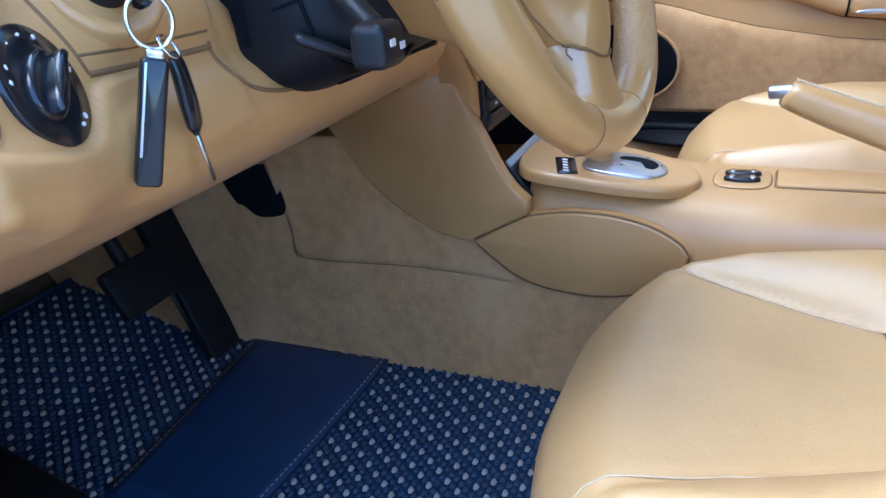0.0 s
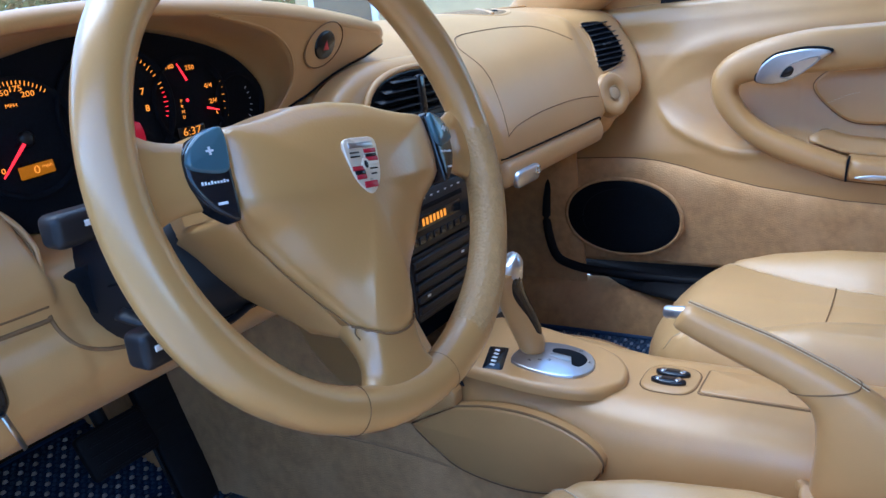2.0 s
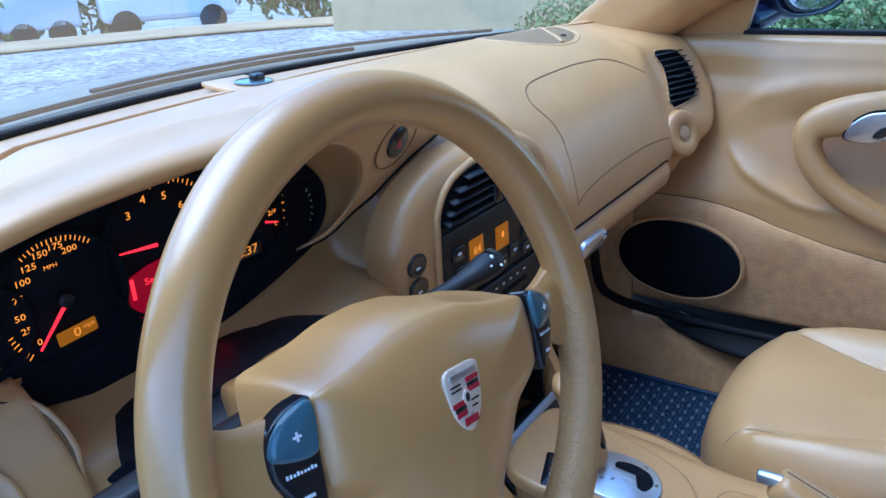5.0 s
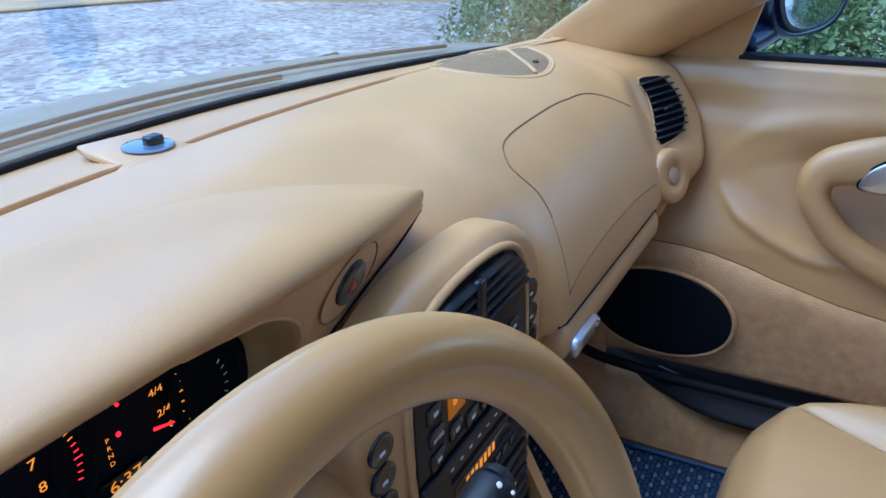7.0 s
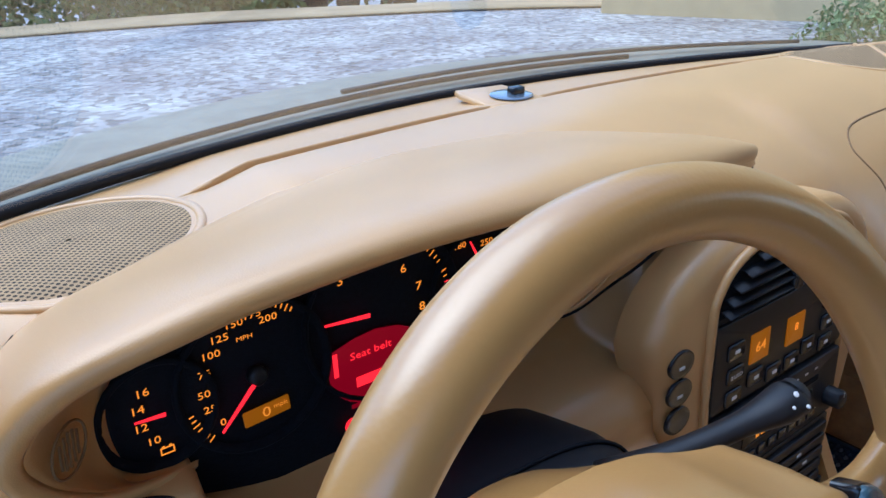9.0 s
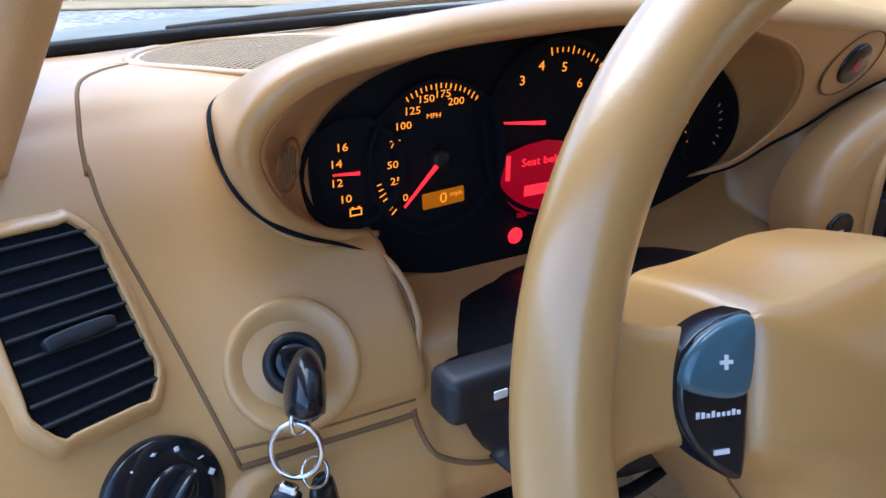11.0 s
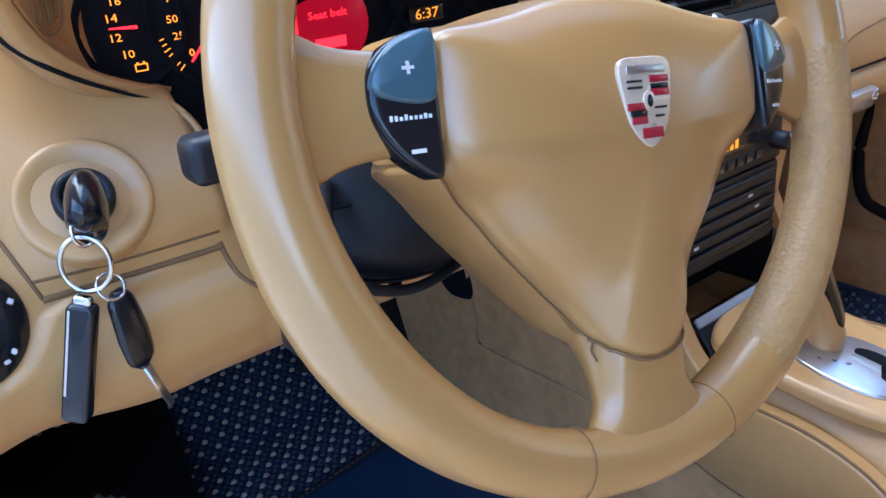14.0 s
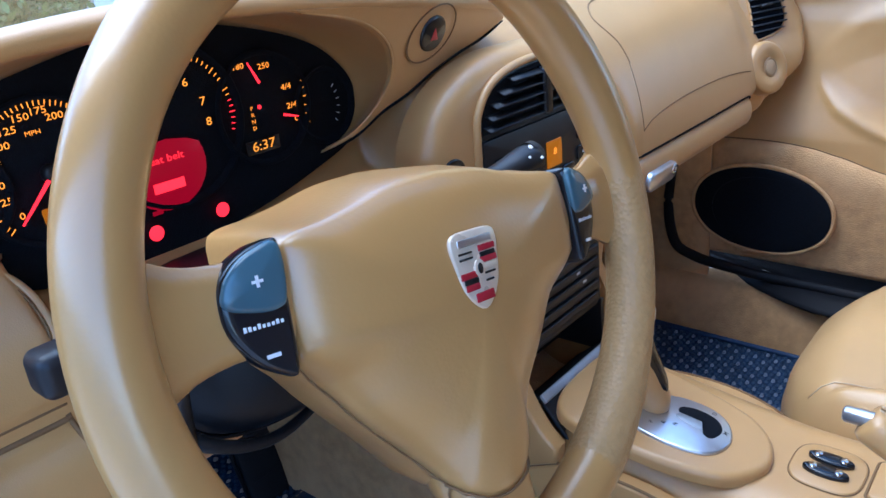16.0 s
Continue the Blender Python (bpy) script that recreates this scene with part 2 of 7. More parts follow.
def slab(name, outline, depth, m, mat, parent=None, label="", bevel=0.001, steps=2, dome=0.0, kind=""):
    """A plate of an outline in the frame m, from its plane out to depth, with a rounded front edge and a slight dome."""
    o = np.asarray(outline, float)
    k = len(o)
    c = o.mean(0)
    d = np.roll(o, -1, 0) - np.roll(o, 1, 0)
    nrm = np.stack([d[:, 1], -d[:, 0]], 1)
    nrm /= np.linalg.norm(nrm, axis=1)[:, None] + 1e-12
    if ((o - c) * nrm).sum() < 0:
        nrm = -nrm
    area = 0.5 * np.sum(o[:, 0] * np.roll(o[:, 1], -1) - np.roll(o[:, 0], -1) * o[:, 1])
    rows = [np.c_[o, np.zeros(k)], np.c_[o, np.full(k, depth - bevel)]]
    for i in range(1, steps + 1):
        a = math.pi / 2 * i / steps
        rows.append(np.c_[o - nrm * bevel * (1 - math.cos(a)), np.full(k, depth - bevel + bevel * math.sin(a))])
    inner = o - nrm * bevel
    if dome:
        for f in (0.75, 0.5, 0.25):
            rows.append(np.c_[c + (inner - c) * f, np.full(k, depth + dome * (1 - f * f))])
    verts = np.concatenate(rows + [np.array([[*c, depth + dome]])])
    faces = []
    for i in range(len(rows) - 1):
        for j in range(k):
            a, b = i * k + j, i * k + (j + 1) % k
            faces.append((a, b, b + k, a + k))
    t = (len(rows) - 1) * k
    for j in range(k):
        faces.append((t + j, t + (j + 1) % k, len(verts) - 1))
    faces.append(tuple(range(k))[::-1])
    if area < 0:
        faces = [f[::-1] for f in faces]
    w = np.array(m.to_3x3()) @ verts.T
    verts = w.T + np.array(m.translation)
    ob = solid(name, verts, faces, mat, parent, label, True, kind)
    flat = ob.modifiers.new("edges", "EDGE_SPLIT")
    flat.split_angle = radians(50)
    return ob


def oval(a, b, n=32, k=2.0, turn=0.0, at=(0, 0)):
    """A superellipse; k above 2 squares it."""
    t = np.linspace(0, 2 * np.pi, n, endpoint=False)
    x, y = a * np.sign(np.cos(t)) * np.abs(np.cos(t)) ** (2 / k), b * np.sign(np.sin(t)) * np.abs(np.sin(t)) ** (2 / k)
    c, s = math.cos(turn), math.sin(turn)
    return np.stack([at[0] + c * x - s * y, at[1] + s * x + c * y], 1)


def rect(x0, y0, x1, y1, r=0.0, n=4):
    r = min(r, abs(x1 - x0) / 2.01, abs(y1 - y0) / 2.01)
    if r <= 0:
        return np.array([(x0, y0), (x1, y0), (x1, y1), (x0, y1)], float)
    out = []
    for cx, cy, a0 in ((x1 - r, y1 - r, 0), (x0 + r, y1 - r, 90), (x0 + r, y0 + r, 180), (x1 - r, y0 + r, 270)):
        for i in range(n + 1):
            a = radians(a0 + 90 * i / n)
            out.append((cx + r * math.cos(a), cy + r * math.sin(a)))
    return np.array(out)


def ring(name, rad, r, m, mat, parent=None, label="", n=32, k=8, squash=1.0):
    t = np.linspace(0, 2 * np.pi, n, endpoint=False)
    pts = [m @ Vector((rad * math.cos(a), squash * rad * math.sin(a), 0)) for a in t]
    return tube(name, [tuple(p) for p in pts], r, mat, parent, label, n=k, closed=True, up=tuple(m.to_3x3().col[2]))


def lathe(name, prof, m, mat, parent=None, label="", n=32, squash=1.0):
    """A turned shape: prof rows of (radius, height) in the frame m."""
    t = np.linspace(0, 2 * np.pi, n, endpoint=False)
    rows = []
    for r, h in prof:
        rows.append([tuple(m @ Vector((max(r, 1e-5) * math.cos(a), squash * max(r, 1e-5) * math.sin(a), h))) for a in t])
    return sheet(name, rows, mat, parent, label, closed=True)


def words(name, text, size, m, mat, parent=None, label="", align="CENTER", wide=1.22):
    cu = bpy.data.curves.new(name, "FONT")
    cu.body, cu.size, cu.align_x, cu.align_y, cu.resolution_u = text, size, align, "CENTER", 2
    cu.extrude = size * 0.01
    tmp = bpy.data.objects.new(name, cu)
    scene.collection.objects.link(tmp)
    me = bpy.data.meshes.new_from_object(tmp.evaluated_get(bpy.context.evaluated_depsgraph_get()))
    bpy.data.objects.remove(tmp)
    me.transform(m @ Matrix.Diagonal((wide, 1, 1, 1)))
    me.name = name
    return place(new(name, me), mat, parent, label, smooth=False)


def clear_box(name, lo, hi, mat, parent=None, label="", bevel=0.002, m=None, kind="", steps=2, smooth=False):
    """A box with rounded edges between two corners, in the frame m."""
    bm = bmesh.new()
    bmesh.ops.create_cube(bm, size=1)
    lo, hi = Vector(lo), Vector(hi)
    for v in bm.verts:
        v.co = Vector([(lo[i] + hi[i]) / 2 + v.co[i] * (hi[i] - lo[i]) for i in range(3)])
    if bevel:
        bmesh.ops.bevel(bm, geom=bm.edges[:], offset=bevel, segments=steps, profile=0.5, affect="EDGES")
    if m:
        bm.transform(m)
    return part(name, bm, mat, parent, label, smooth=smooth, kind=kind)


from mathutils.bvhtree import BVHTree


def tree_of(*obs):
    verts, faces = [], []
    for ob in obs:
        k = len(verts)
        verts += [v.co.copy() for v in ob.data.vertices]
        faces += [[k + i for i in p.vertices] for p in ob.data.polygons]
    return BVHTree.FromPolygons(verts, faces)


def drape(tree, pts, way, lift=0.0):
    """Points thrown on to a surface along a direction."""
    out = []
    w = Vector(way).normalized()
    for p in pts:
        hit, nrm, _, _ = tree.ray_cast(Vector(p) - w * 0.6, w)
        if hit:
            if nrm.dot(w) > 0:
                nrm = -nrm
            out.append(tuple(hit + nrm * lift))
    return out


def seam(tree, pts, way, parent, name="seam", r=0.0013, mat=None, n=40):
    q = drape(tree, spline(pts, n), way, 0.0012)
    if len(q) > 3:
        return tube(name, q, r, mat or SEAM, parent, n=6)


# ---- car shell and floor ----
def sill_front(x):
    """Where the windscreen meets the dashboard."""
    return 0.424 - 0.41 * x * x


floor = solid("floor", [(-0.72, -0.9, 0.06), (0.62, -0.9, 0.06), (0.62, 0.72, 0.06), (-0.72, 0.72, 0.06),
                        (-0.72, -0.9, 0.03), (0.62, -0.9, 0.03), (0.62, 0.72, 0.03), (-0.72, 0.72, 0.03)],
              [(0, 1, 2, 3), (7, 6, 5, 4), (0, 4, 5, 1), (1, 5, 6, 2), (2, 6, 7, 3), (3, 7, 4, 0)], CARPET_SHADED, smooth=False)
tagged(floor, "carpeted cabin floor under the mats, darkened for shade", "floor", kind="structure")

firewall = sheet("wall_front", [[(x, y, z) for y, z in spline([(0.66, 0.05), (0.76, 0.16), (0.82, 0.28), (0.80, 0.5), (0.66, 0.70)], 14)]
                                for x in np.linspace(-0.74, 0.74, 12)], CARPET_SHADED, thick=0.01)
tagged(firewall, "carpeted footwell front wall, darkened for shade", "wall", kind="structure")

kick = clear_box("wall_kick", (-0.790, 0.035, -0.10), (-0.742, 0.72, 0.70), RUBBER, bevel=0.012)
tagged(kick, "black rubber-sealed door post beside the driver's footwell", "wall", kind="structure")
dsill = clear_box("trim_sill", (-0.86, -0.95, -0.12), (-0.742, 0.03, 0.075), RUBBER, bevel=0.015)
tagged(dsill, "black sill under the open driver's door", "sill", kind="structure")

# the tunnel between the seats, carpeted
tun = []
for y in np.linspace(-0.9, 0.80, 32):
    top = 0.30 if y < 0.02 else 0.30 + 0.10 * min(1, (y - 0.02) / 0.3)
    half = 0.095 + 0.012 * max(0, y) / 0.3
    tun.append([(x, y, z) for x, z in spline([(-half - 0.012, 0.05), (-half - 0.004, 0.12), (-half, 0.22), (-half + 0.012, top - 0.02),
                                              (-half + 0.05, top), (half - 0.05, top), (half - 0.012, top - 0.02), (half, 0.22), (half + 0.004, 0.12), (half + 0.012, 0.05)], 30)])
tunnel = sheet("wall_tunnel", tun, CARPET, thick=0.008)
for s_ in (-1, 1):
    over = []
    for y in np.linspace(-0.06, 0.300, 40):
        low_ = float(np.interp(y, [-0.06, -0.027, 0.026, 0.107, 0.193, 0.245, 0.258], [0.215, 0.217, 0.222, 0.2245, 0.222, 0.223, 0.229]))
        col_ = []
        for z in np.concatenate([[low_ - 0.002], np.linspace(low_, min(0.395, 0.300 + 1.2 * (y + 0.06)), 24)]):
            yy = min(y, 0.258 + 0.26 * max(0.0, z - 0.262))
            hw_ = 0.095 + 0.012 * max(0, yy) / 0.3 + 0.004 * max(0.0, 0.22 - z) / 0.1
            col_.append((s_ * (hw_ + (0.001 if z < low_ else 0.0055)), yy, z))
        over.append(col_)
    over = sheet("wall_tunnel_cover", over, CARPET, thick=0.002)
    tagged(over, "second layer of worn tan carpet over the tunnel", "carpet", kind="structure")
    edge_ = tube("trim_carpet_edge", [(s_ * (0.0998 + 0.012 * max(0, y) / 0.3), y, z) for y, z in spline([(0.284, 0.360), (0.2595, 0.266), (0.2585, 0.228), (0.245, 0.2215), (0.193, 0.2205), (0.107, 0.223), (0.026, 0.2205), (-0.05, 0.2145)], 50)], 0.0010, SEAM, n=6)
    tagged(edge_, "brown shadow line at the edge of the tunnel carpet", "joint", kind="structure")
tagged(tunnel, "worn tan carpet covering the transmission tunnel", "carpet", kind="structure")

# roof, rear wall and body panels that close the cabin; the unseen rear wall and quarters keep light out
roof = sheet("ceiling", [[(x, y, 1.10 - 0.10 * (x / 0.62) ** 2 - 0.06 * max(0, (y + 0.25) / 0.2) ** 2 - 0.10 * max(0, (-0.95 - y) / 0.4) ** 2)
                          for x in np.linspace(-0.60, 0.60, 14)] for y in np.linspace(-1.35, -0.28, 12)], VINYL, thick=0.02)
tagged(roof, "tan headliner of the car roof", "ceiling", kind="structure")
rear = solid("wall_rear", [(-0.74, -1.36, 0.03), (0.74, -1.36, 0.03), (0.74, -1.34, 1.04), (-0.74, -1.34, 1.04),
                           (-0.74, -1.40, 0.03), (0.74, -1.40, 0.03), (0.74, -1.40, 1.04), (-0.74, -1.40, 1.04)],
             [(0, 1, 2, 3), (7, 6, 5, 4), (0, 4, 5, 1), (1, 5, 6, 2), (2, 6, 7, 3), (3, 7, 4, 0)], CARPET, smooth=False)
tagged(rear, "unseen tan rear wall, closed to the roof to cut light", "wall", kind="structure")

for s_ in (-1, 1):
    q = solid("wall_quarter", [(s_ * 0.70, -1.36, 0.03), (s_ * 0.70, -0.98, 0.03), (s_ * 0.61, -0.86, 1.02), (s_ * 0.61, -1.36, 1.02),
                               (s_ * 0.76, -1.36, 0.03), (s_ * 0.76, -0.98, 0.03), (s_ * 0.66, -0.86, 1.02), (s_ * 0.66, -1.36, 1.02)],
              [(0, 1, 2, 3), (7, 6, 5, 4), (0, 4, 5, 1), (1, 5, 6, 2), (2, 6, 7, 3), (3, 7, 4, 0)], VINYL, smooth=False)
    tagged(q, "unseen tan quarter wall added to cut light from behind", "wall", kind="structure")

# kick panels beside the footwells
for side in (-1, 1):
    kick = sheet("wall_kick", [[(side * ((0.70 if side < 0 else 0.655) - 0.02 * (z - 0.1) / 0.3 + 0.03 * max(0, y - 0.1)), y, z) for z in np.linspace(0.05, 0.64, 10)]
                               for y in np.linspace(0.16 if side < 0 else 0.06, 0.80, 12)], CARPET, thick=0.01)
    tagged(kick, "tan carpet on the footwell side wall", "wall", kind="structure")

jamb = clear_box("wall_jamb", (-0.748, 0.120, -0.05), (-0.668, 0.162, 0.47), CARPET, bevel=0.010, steps=3, smooth=True)
tagged(jamb, "tan carpeted edge beside the driver's footwell", "wall", kind="structure")

# driver's door sill with its dark plate
sill = sheet("door_sill", [[(x, y, z) for x, z in spline([(-0.66, 0.05), (-0.675, 0.10), (-0.695, 0.125), (-0.74, 0.125), (-0.79, 0.11), (-0.81, 0.06), (-0.81, -0.05)], 20)]
                           for y in np.linspace(-0.95, 0.25, 12)], CARPET, thick=0.01)
tagged(sill, "carpeted driver's door sill with open doorway", "door sill", kind="structure")


# ---- windscreen, pillars ----
def screen_point(u, v):
    """u runs across from -1 to 1, v from the foot of the windscreen to its header."""
    xb, xt = 0.715 * u, 0.56 * u
    yb, zb = sill_front(xb) + 0.012, 0.742
    yt, zt = -0.20 - 0.10 * u * u, 1.085 - 0.07 * u * u
    return (xb + (xt - xb) * v, yb + (yt - yb) * v, zb + (zt - zb) * v + 0.03 * math.sin(math.pi * v))


screen = sheet("window_screen", [[screen_point(u, v) for u in np.linspace(-1, 1, 61)] for v in np.linspace(0, 1, 40)], SCREEN)
screen.visible_shadow = False
tagged(screen, "clear curved windscreen glass", "windscreen", kind="structure")
seal = tube("trim_screen_seal", [screen_point(u, 0.012) for u in np.linspace(-1, 1, 40)], 0.0055, RUBBER)
tagged(seal, "black rubber seal along the windscreen foot", "seal", kind="structure")
header = tube("trim_header", [screen_point(u, 1.0) for u in np.linspace(-1, 1, 24)], 0.03, VINYL, flat=0.8)
tagged(header, "tan trim along the windscreen header", "trim", kind="structure")

for side in (1, -1):
    rows = []
    for v in np.linspace(-0.05, 1.0, 18):
        a = np.array(screen_point(0.985, v))
        b = np.array((0.726, 0.052, 0.722)) + v * np.array((-0.126, -0.52, 0.31))
        if side < 0:
            b = b - np.array((0.040 * (1 - v), 0, 0))
        inw = np.array((-0.86, -0.05, -0.50))
        w = np.linalg.norm(b - a) / 0.19 * (1.0 if side > 0 else 0.30)
        sec = [a - inw * 0.01, a + inw * 0.004, a + (b - a) * 0.2 + inw * 0.020 * w, a + (b - a) * 0.5 + inw * 0.034 * w, a + (b - a) * 0.8 + inw * 0.026 * w,
               b + inw * 0.004, b - inw * 0.02, (a + b) / 2 - inw * 0.05]
        rows.append([(side * p[0], p[1], p[2]) for p in loop(sec, 36)])
    pil = sheet("pillar_trim", rows, LEATHER, closed=True, caps=True)
    tagged(pil, "smooth tan leather-covered windscreen pillar", "pillar", kind="structure")


# ---- dashboard ----
def strip_front(x):
    return 0.294 - 0.22 * x * x


SLOTS = ((-0.42, -0.075), (0.005, 0.34))


def profile(x):
    """Section of the dashboard at x: (y, z) from the windscreen foot over the top and down to its underside."""
    yw, ys = sill_front(x) + 0.004, strip_front(x)
    g = 0.0
    for xa, xb in SLOTS:
        g = max(g, min(1, max(0, (x - xa) / 0.05), max(0, (xb - x) / 0.05)))
    head = [(yw + 0.012, 0.7405), (yw - 0.02, 0.744), (ys + 0.05, 0.750), (ys + 0.017, 0.7545), (ys + 0.012, 0.755), (ys + 0.0112, 0.754 - 0.016 * g), (ys + 0.0050, 0.7535 - 0.016 * g),
            (ys + 0.001, 0.754 - 0.002 * g), (ys - 0.02, 0.759), (0.19, 0.758)]
    low = max(0.0, min(1.0, (-x - 0.36) / 0.06))
    head = [(y, z - 0.75 * max(0.0, z - 0.738) * low) for y, z in head]
    passenger = [(0.125, 0.748), (0.075, 0.726), (0.03, 0.690), (0.000, 0.650), (-0.020, 0.605), (-0.028, 0.572), (-0.027, 0.548),
                 (-0.008, 0.540), (0.00, 0.520), (0.03, 0.490), (0.12, 0.470), (0.30, 0.465)]
    centre = [(0.125, 0.742), (0.075, 0.722), (0.035, 0.690), (0.015, 0.650), (0.010, 0.605), (0.010, 0.572), (0.010, 0.548),
              (0.010, 0.520), (0.010, 0.490), (0.03, 0.470), (0.12, 0.465), (0.30, 0.465)]
    cluster = [(0.14, 0.742), (0.105, 0.722), (0.085, 0.680), (0.075, 0.635), (0.058, 0.617), (0.012, 0.609), (-0.006, 0.590),
               (-0.009, 0.566), (-0.022, 0.549), (-0.025, 0.524), (0.002, 0.491), (0.125, 0.432)]
    driver = [(0.130, 0.743), (0.097, 0.726), (0.070, 0.698), (0.036, 0.658), (0.001, 0.623), (-0.012, 0.598), (-0.010, 0.582),
              (-0.012, 0.566), (-0.025, 0.550), (-0.027, 0.524), (0.000, 0.492), (0.125, 0.432)]
    end = [(0.130, 0.744), (0.098, 0.728), (0.072, 0.705), (0.048, 0.672), (0.020, 0.630), (-0.002, 0.595), (-0.012, 0.570),
           (-0.020, 0.555), (-0.023, 0.538), (-0.015, 0.518), (0.016, 0.496), (0.125, 0.434)]
    corner = end[:7] + [(-0.018, 0.561), (-0.020, 0.549), (-0.011, 0.533), (0.018, 0.514), (0.125, 0.440)]
    vent_end = [(0.130, 0.746), (0.090, 0.738), (0.052, 0.722), (0.028, 0.686), (0.002, 0.645), (-0.022, 0.607), (-0.031, 0.580),
                (-0.031, 0.558), (-0.028, 0.535), (-0.018, 0.512), (0.02, 0.492), (0.12, 0.482)]
    keys = [(-0.75, corner), (-0.705, corner), (-0.660, end), (-0.645, end), (-0.560, driver), (-0.509, driver), (-0.496, cluster), (-0.182, cluster), (-0.150, centre),
            (0.12, centre), (0.17, passenger), (0.545, passenger), (0.605, vent_end), (0.75, vent_end)]
    for (xa, a), (xb, b) in zip(keys, keys[1:]):
        if xa <= x <= xb:
            f = (x - xa) / (xb - xa)
            f = f * f * (3 - 2 * f)
            body = [tuple(p + (q - p) * f for p, q in zip(s, t)) for s, t in zip(a, b)]
            break
    d = abs(x) - 0.615
    wrap = -0.42 * 0.5 * (d + math.sqrt(d * d + 0.0003)) if x < 0 else -0.55 * max(0, d)
    body = [(y + wrap, z) for y, z in body[:-2]] + body[-2:]
    return [(p, q) for p, q in head] + body


def round_end(x, y, z):
    """The ends of the dashboard turn forward, further in towards the bottom."""
    if x < 0:
        over = -x - float(np.interp(z, [0.48, 0.505, 0.52, 0.55, 0.60, 0.62], [0.655, 0.680, 0.694, 0.705, 0.712, 0.75]))
        return y + min(0.15, 0.05 * (max(0.0, over) / 0.02) ** 2) if y < 0.11 else y
    over = x - float(np.interp(z, [0.48, 0.50, 0.535, 0.58, 0.65, 0.70, 0.74], [0.535, 0.570, 0.615, 0.668, 0.704, 0.706, 0.700]))
    return y + min(0.22, 0.06 * (max(0.0, over) / 0.03) ** 2) if y < 0.11 else y


def behind_hood(x, y, z):
    """The face falls back behind the lower left edge of the instrument hood."""
    if not -0.580 < x < -0.49 or y > 0.10 or z > 0.735:
        return y
    edge = float(np.interp(x, [-0.580, -0.572, -0.556, -0.535, -0.505], [0.704, 0.688, 0.673, 0.662, 0.656]))
    f = max(0.0, min(1.0, (z - edge) / 0.010))
    return y + (max(y, 0.100) - y) * f * f * (3 - 2 * f)


CREASE = ((-0.735, 0.5800), (-0.717, 0.5713), (-0.7103, 0.5678), (-0.7009, 0.563), (-0.6816, 0.5569), (-0.6574, 0.5504), (-0.6407, 0.5484), (-0.6277, 0.5515), (-0.6190, 0.5600), (-0.6115, 0.5705), (-0.600, 0.5735), (-0.50, 0.5720))


def proud_band(x, z):
    """The lower edge of the driver's side stands proud below a soft crease."""
    if x > -0.51 or not 0.50 < z < 0.61:
        return 0.0
    cz = float(np.interp(x, [p[0] for p in CREASE], [p[1] for p in CREASE]))
    slope = (float(np.interp(x + 0.004, [p[0] for p in CREASE], [p[1] for p in CREASE])) - cz) / 0.004
    f = max(0.0, min(1.0, (cz - z) / math.sqrt(1 + slope * slope) / 0.0045 + 0.5))
    return 0.0052 * f * f * (3 - 2 * f) * min(1.0, (-0.51 - x) / 0.06)


dash = thing("dashboard", (0, 0.1, 0.47), "tan leather dashboard with moulded instrument hood and glovebox", "dashboard")
dxs = np.concatenate([np.linspace(-0.725, -0.46, 84), np.linspace(-0.455, -0.25, 20), np.linspace(-0.245, -0.14, 24), np.linspace(-0.13, 0.2, 36), np.linspace(0.21, 0.56, 24), np.linspace(0.565, 0.733, 40)])
dash_body = sheet("panel_body", [[(x, behind_hood(x, round_end(x, y, z), z) - (proud_band(x, z) if y < 0.1 else 0.0), z) for y, z in spline(profile(x), 240)] for x in dxs], LEATHER, dash, thick=0.003)
DASH = tree_of(dash_body)
FRONT, DOWN = (0, 1, 0), (0, 0, -1)


def on_face(x, z, lift=0.0):
    """The dashboard's face at x, z: a frame with its normal."""
    hit, nrm, _, _ = DASH.ray_cast(Vector((x, -0.5, z)), Vector((0, 1, 0)))
    if nrm.y > 0:
        nrm = -nrm
    return basis(hit + nrm * lift, nrm)


# instrument hood: a roof that runs out to a point, its flank beside the dials and the hollow round them
lip = spline([(-0.503, 0.056, 0.6535), (-0.530, 0.040, 0.6640), (-0.556, 0.024, 0.679), (-0.579, 0.008, 0.705), (-0.587, -0.006, 0.736), (-0.562, -0.014, 0.761),
              (-0.512, -0.020, 0.7735), (-0.47, -0.0205, 0.7785), (-0.40, -0.021, 0.7815), (-0.33, -0.019, 0.7780), (-0.27, -0.015, 0.7735), (-0.20, -0.007, 0.766),
              (-0.12, 0.005, 0.7565), (-0.06, 0.018, 0.7490), (-0.02, 0.029, 0.7430), (0.0, 0.040, 0.7375)], 120)
backc = spline([(-0.503, 0.057, 0.6500), (-0.536, 0.044, 0.6570), (-0.558, 0.050, 0.6690), (-0.574, 0.054, 0.6850), (-0.584, 0.066, 0.7050), (-0.582, 0.095, 0.7300),
                (-0.545, 0.128, 0.7400), (-0.492, 0.150, 0.7440), (-0.430, 0.172, 0.750), (-0.365, 0.192, 0.7550), (-0.29, 0.214, 0.757), (-0.20, 0.212, 0.757), (-0.137, 0.194, 0.757),
                (-0.050, 0.142, 0.751), (-0.010, 0.084, 0.742), (0.003, 0.050, 0.7360)], 120)
run = np.linspace(0, 1, 120)
arch_up = (0.013 + 0.007 * np.clip((run - 0.55) / 0.2, 0, 1)) * np.clip(np.sin(np.pi * np.clip((run - 0.10) / 0.91, 0, 1)), 0, 1) ** 0.6 + 0.003
rows = [backc - np.array([0, 0, 0.006]), backc]
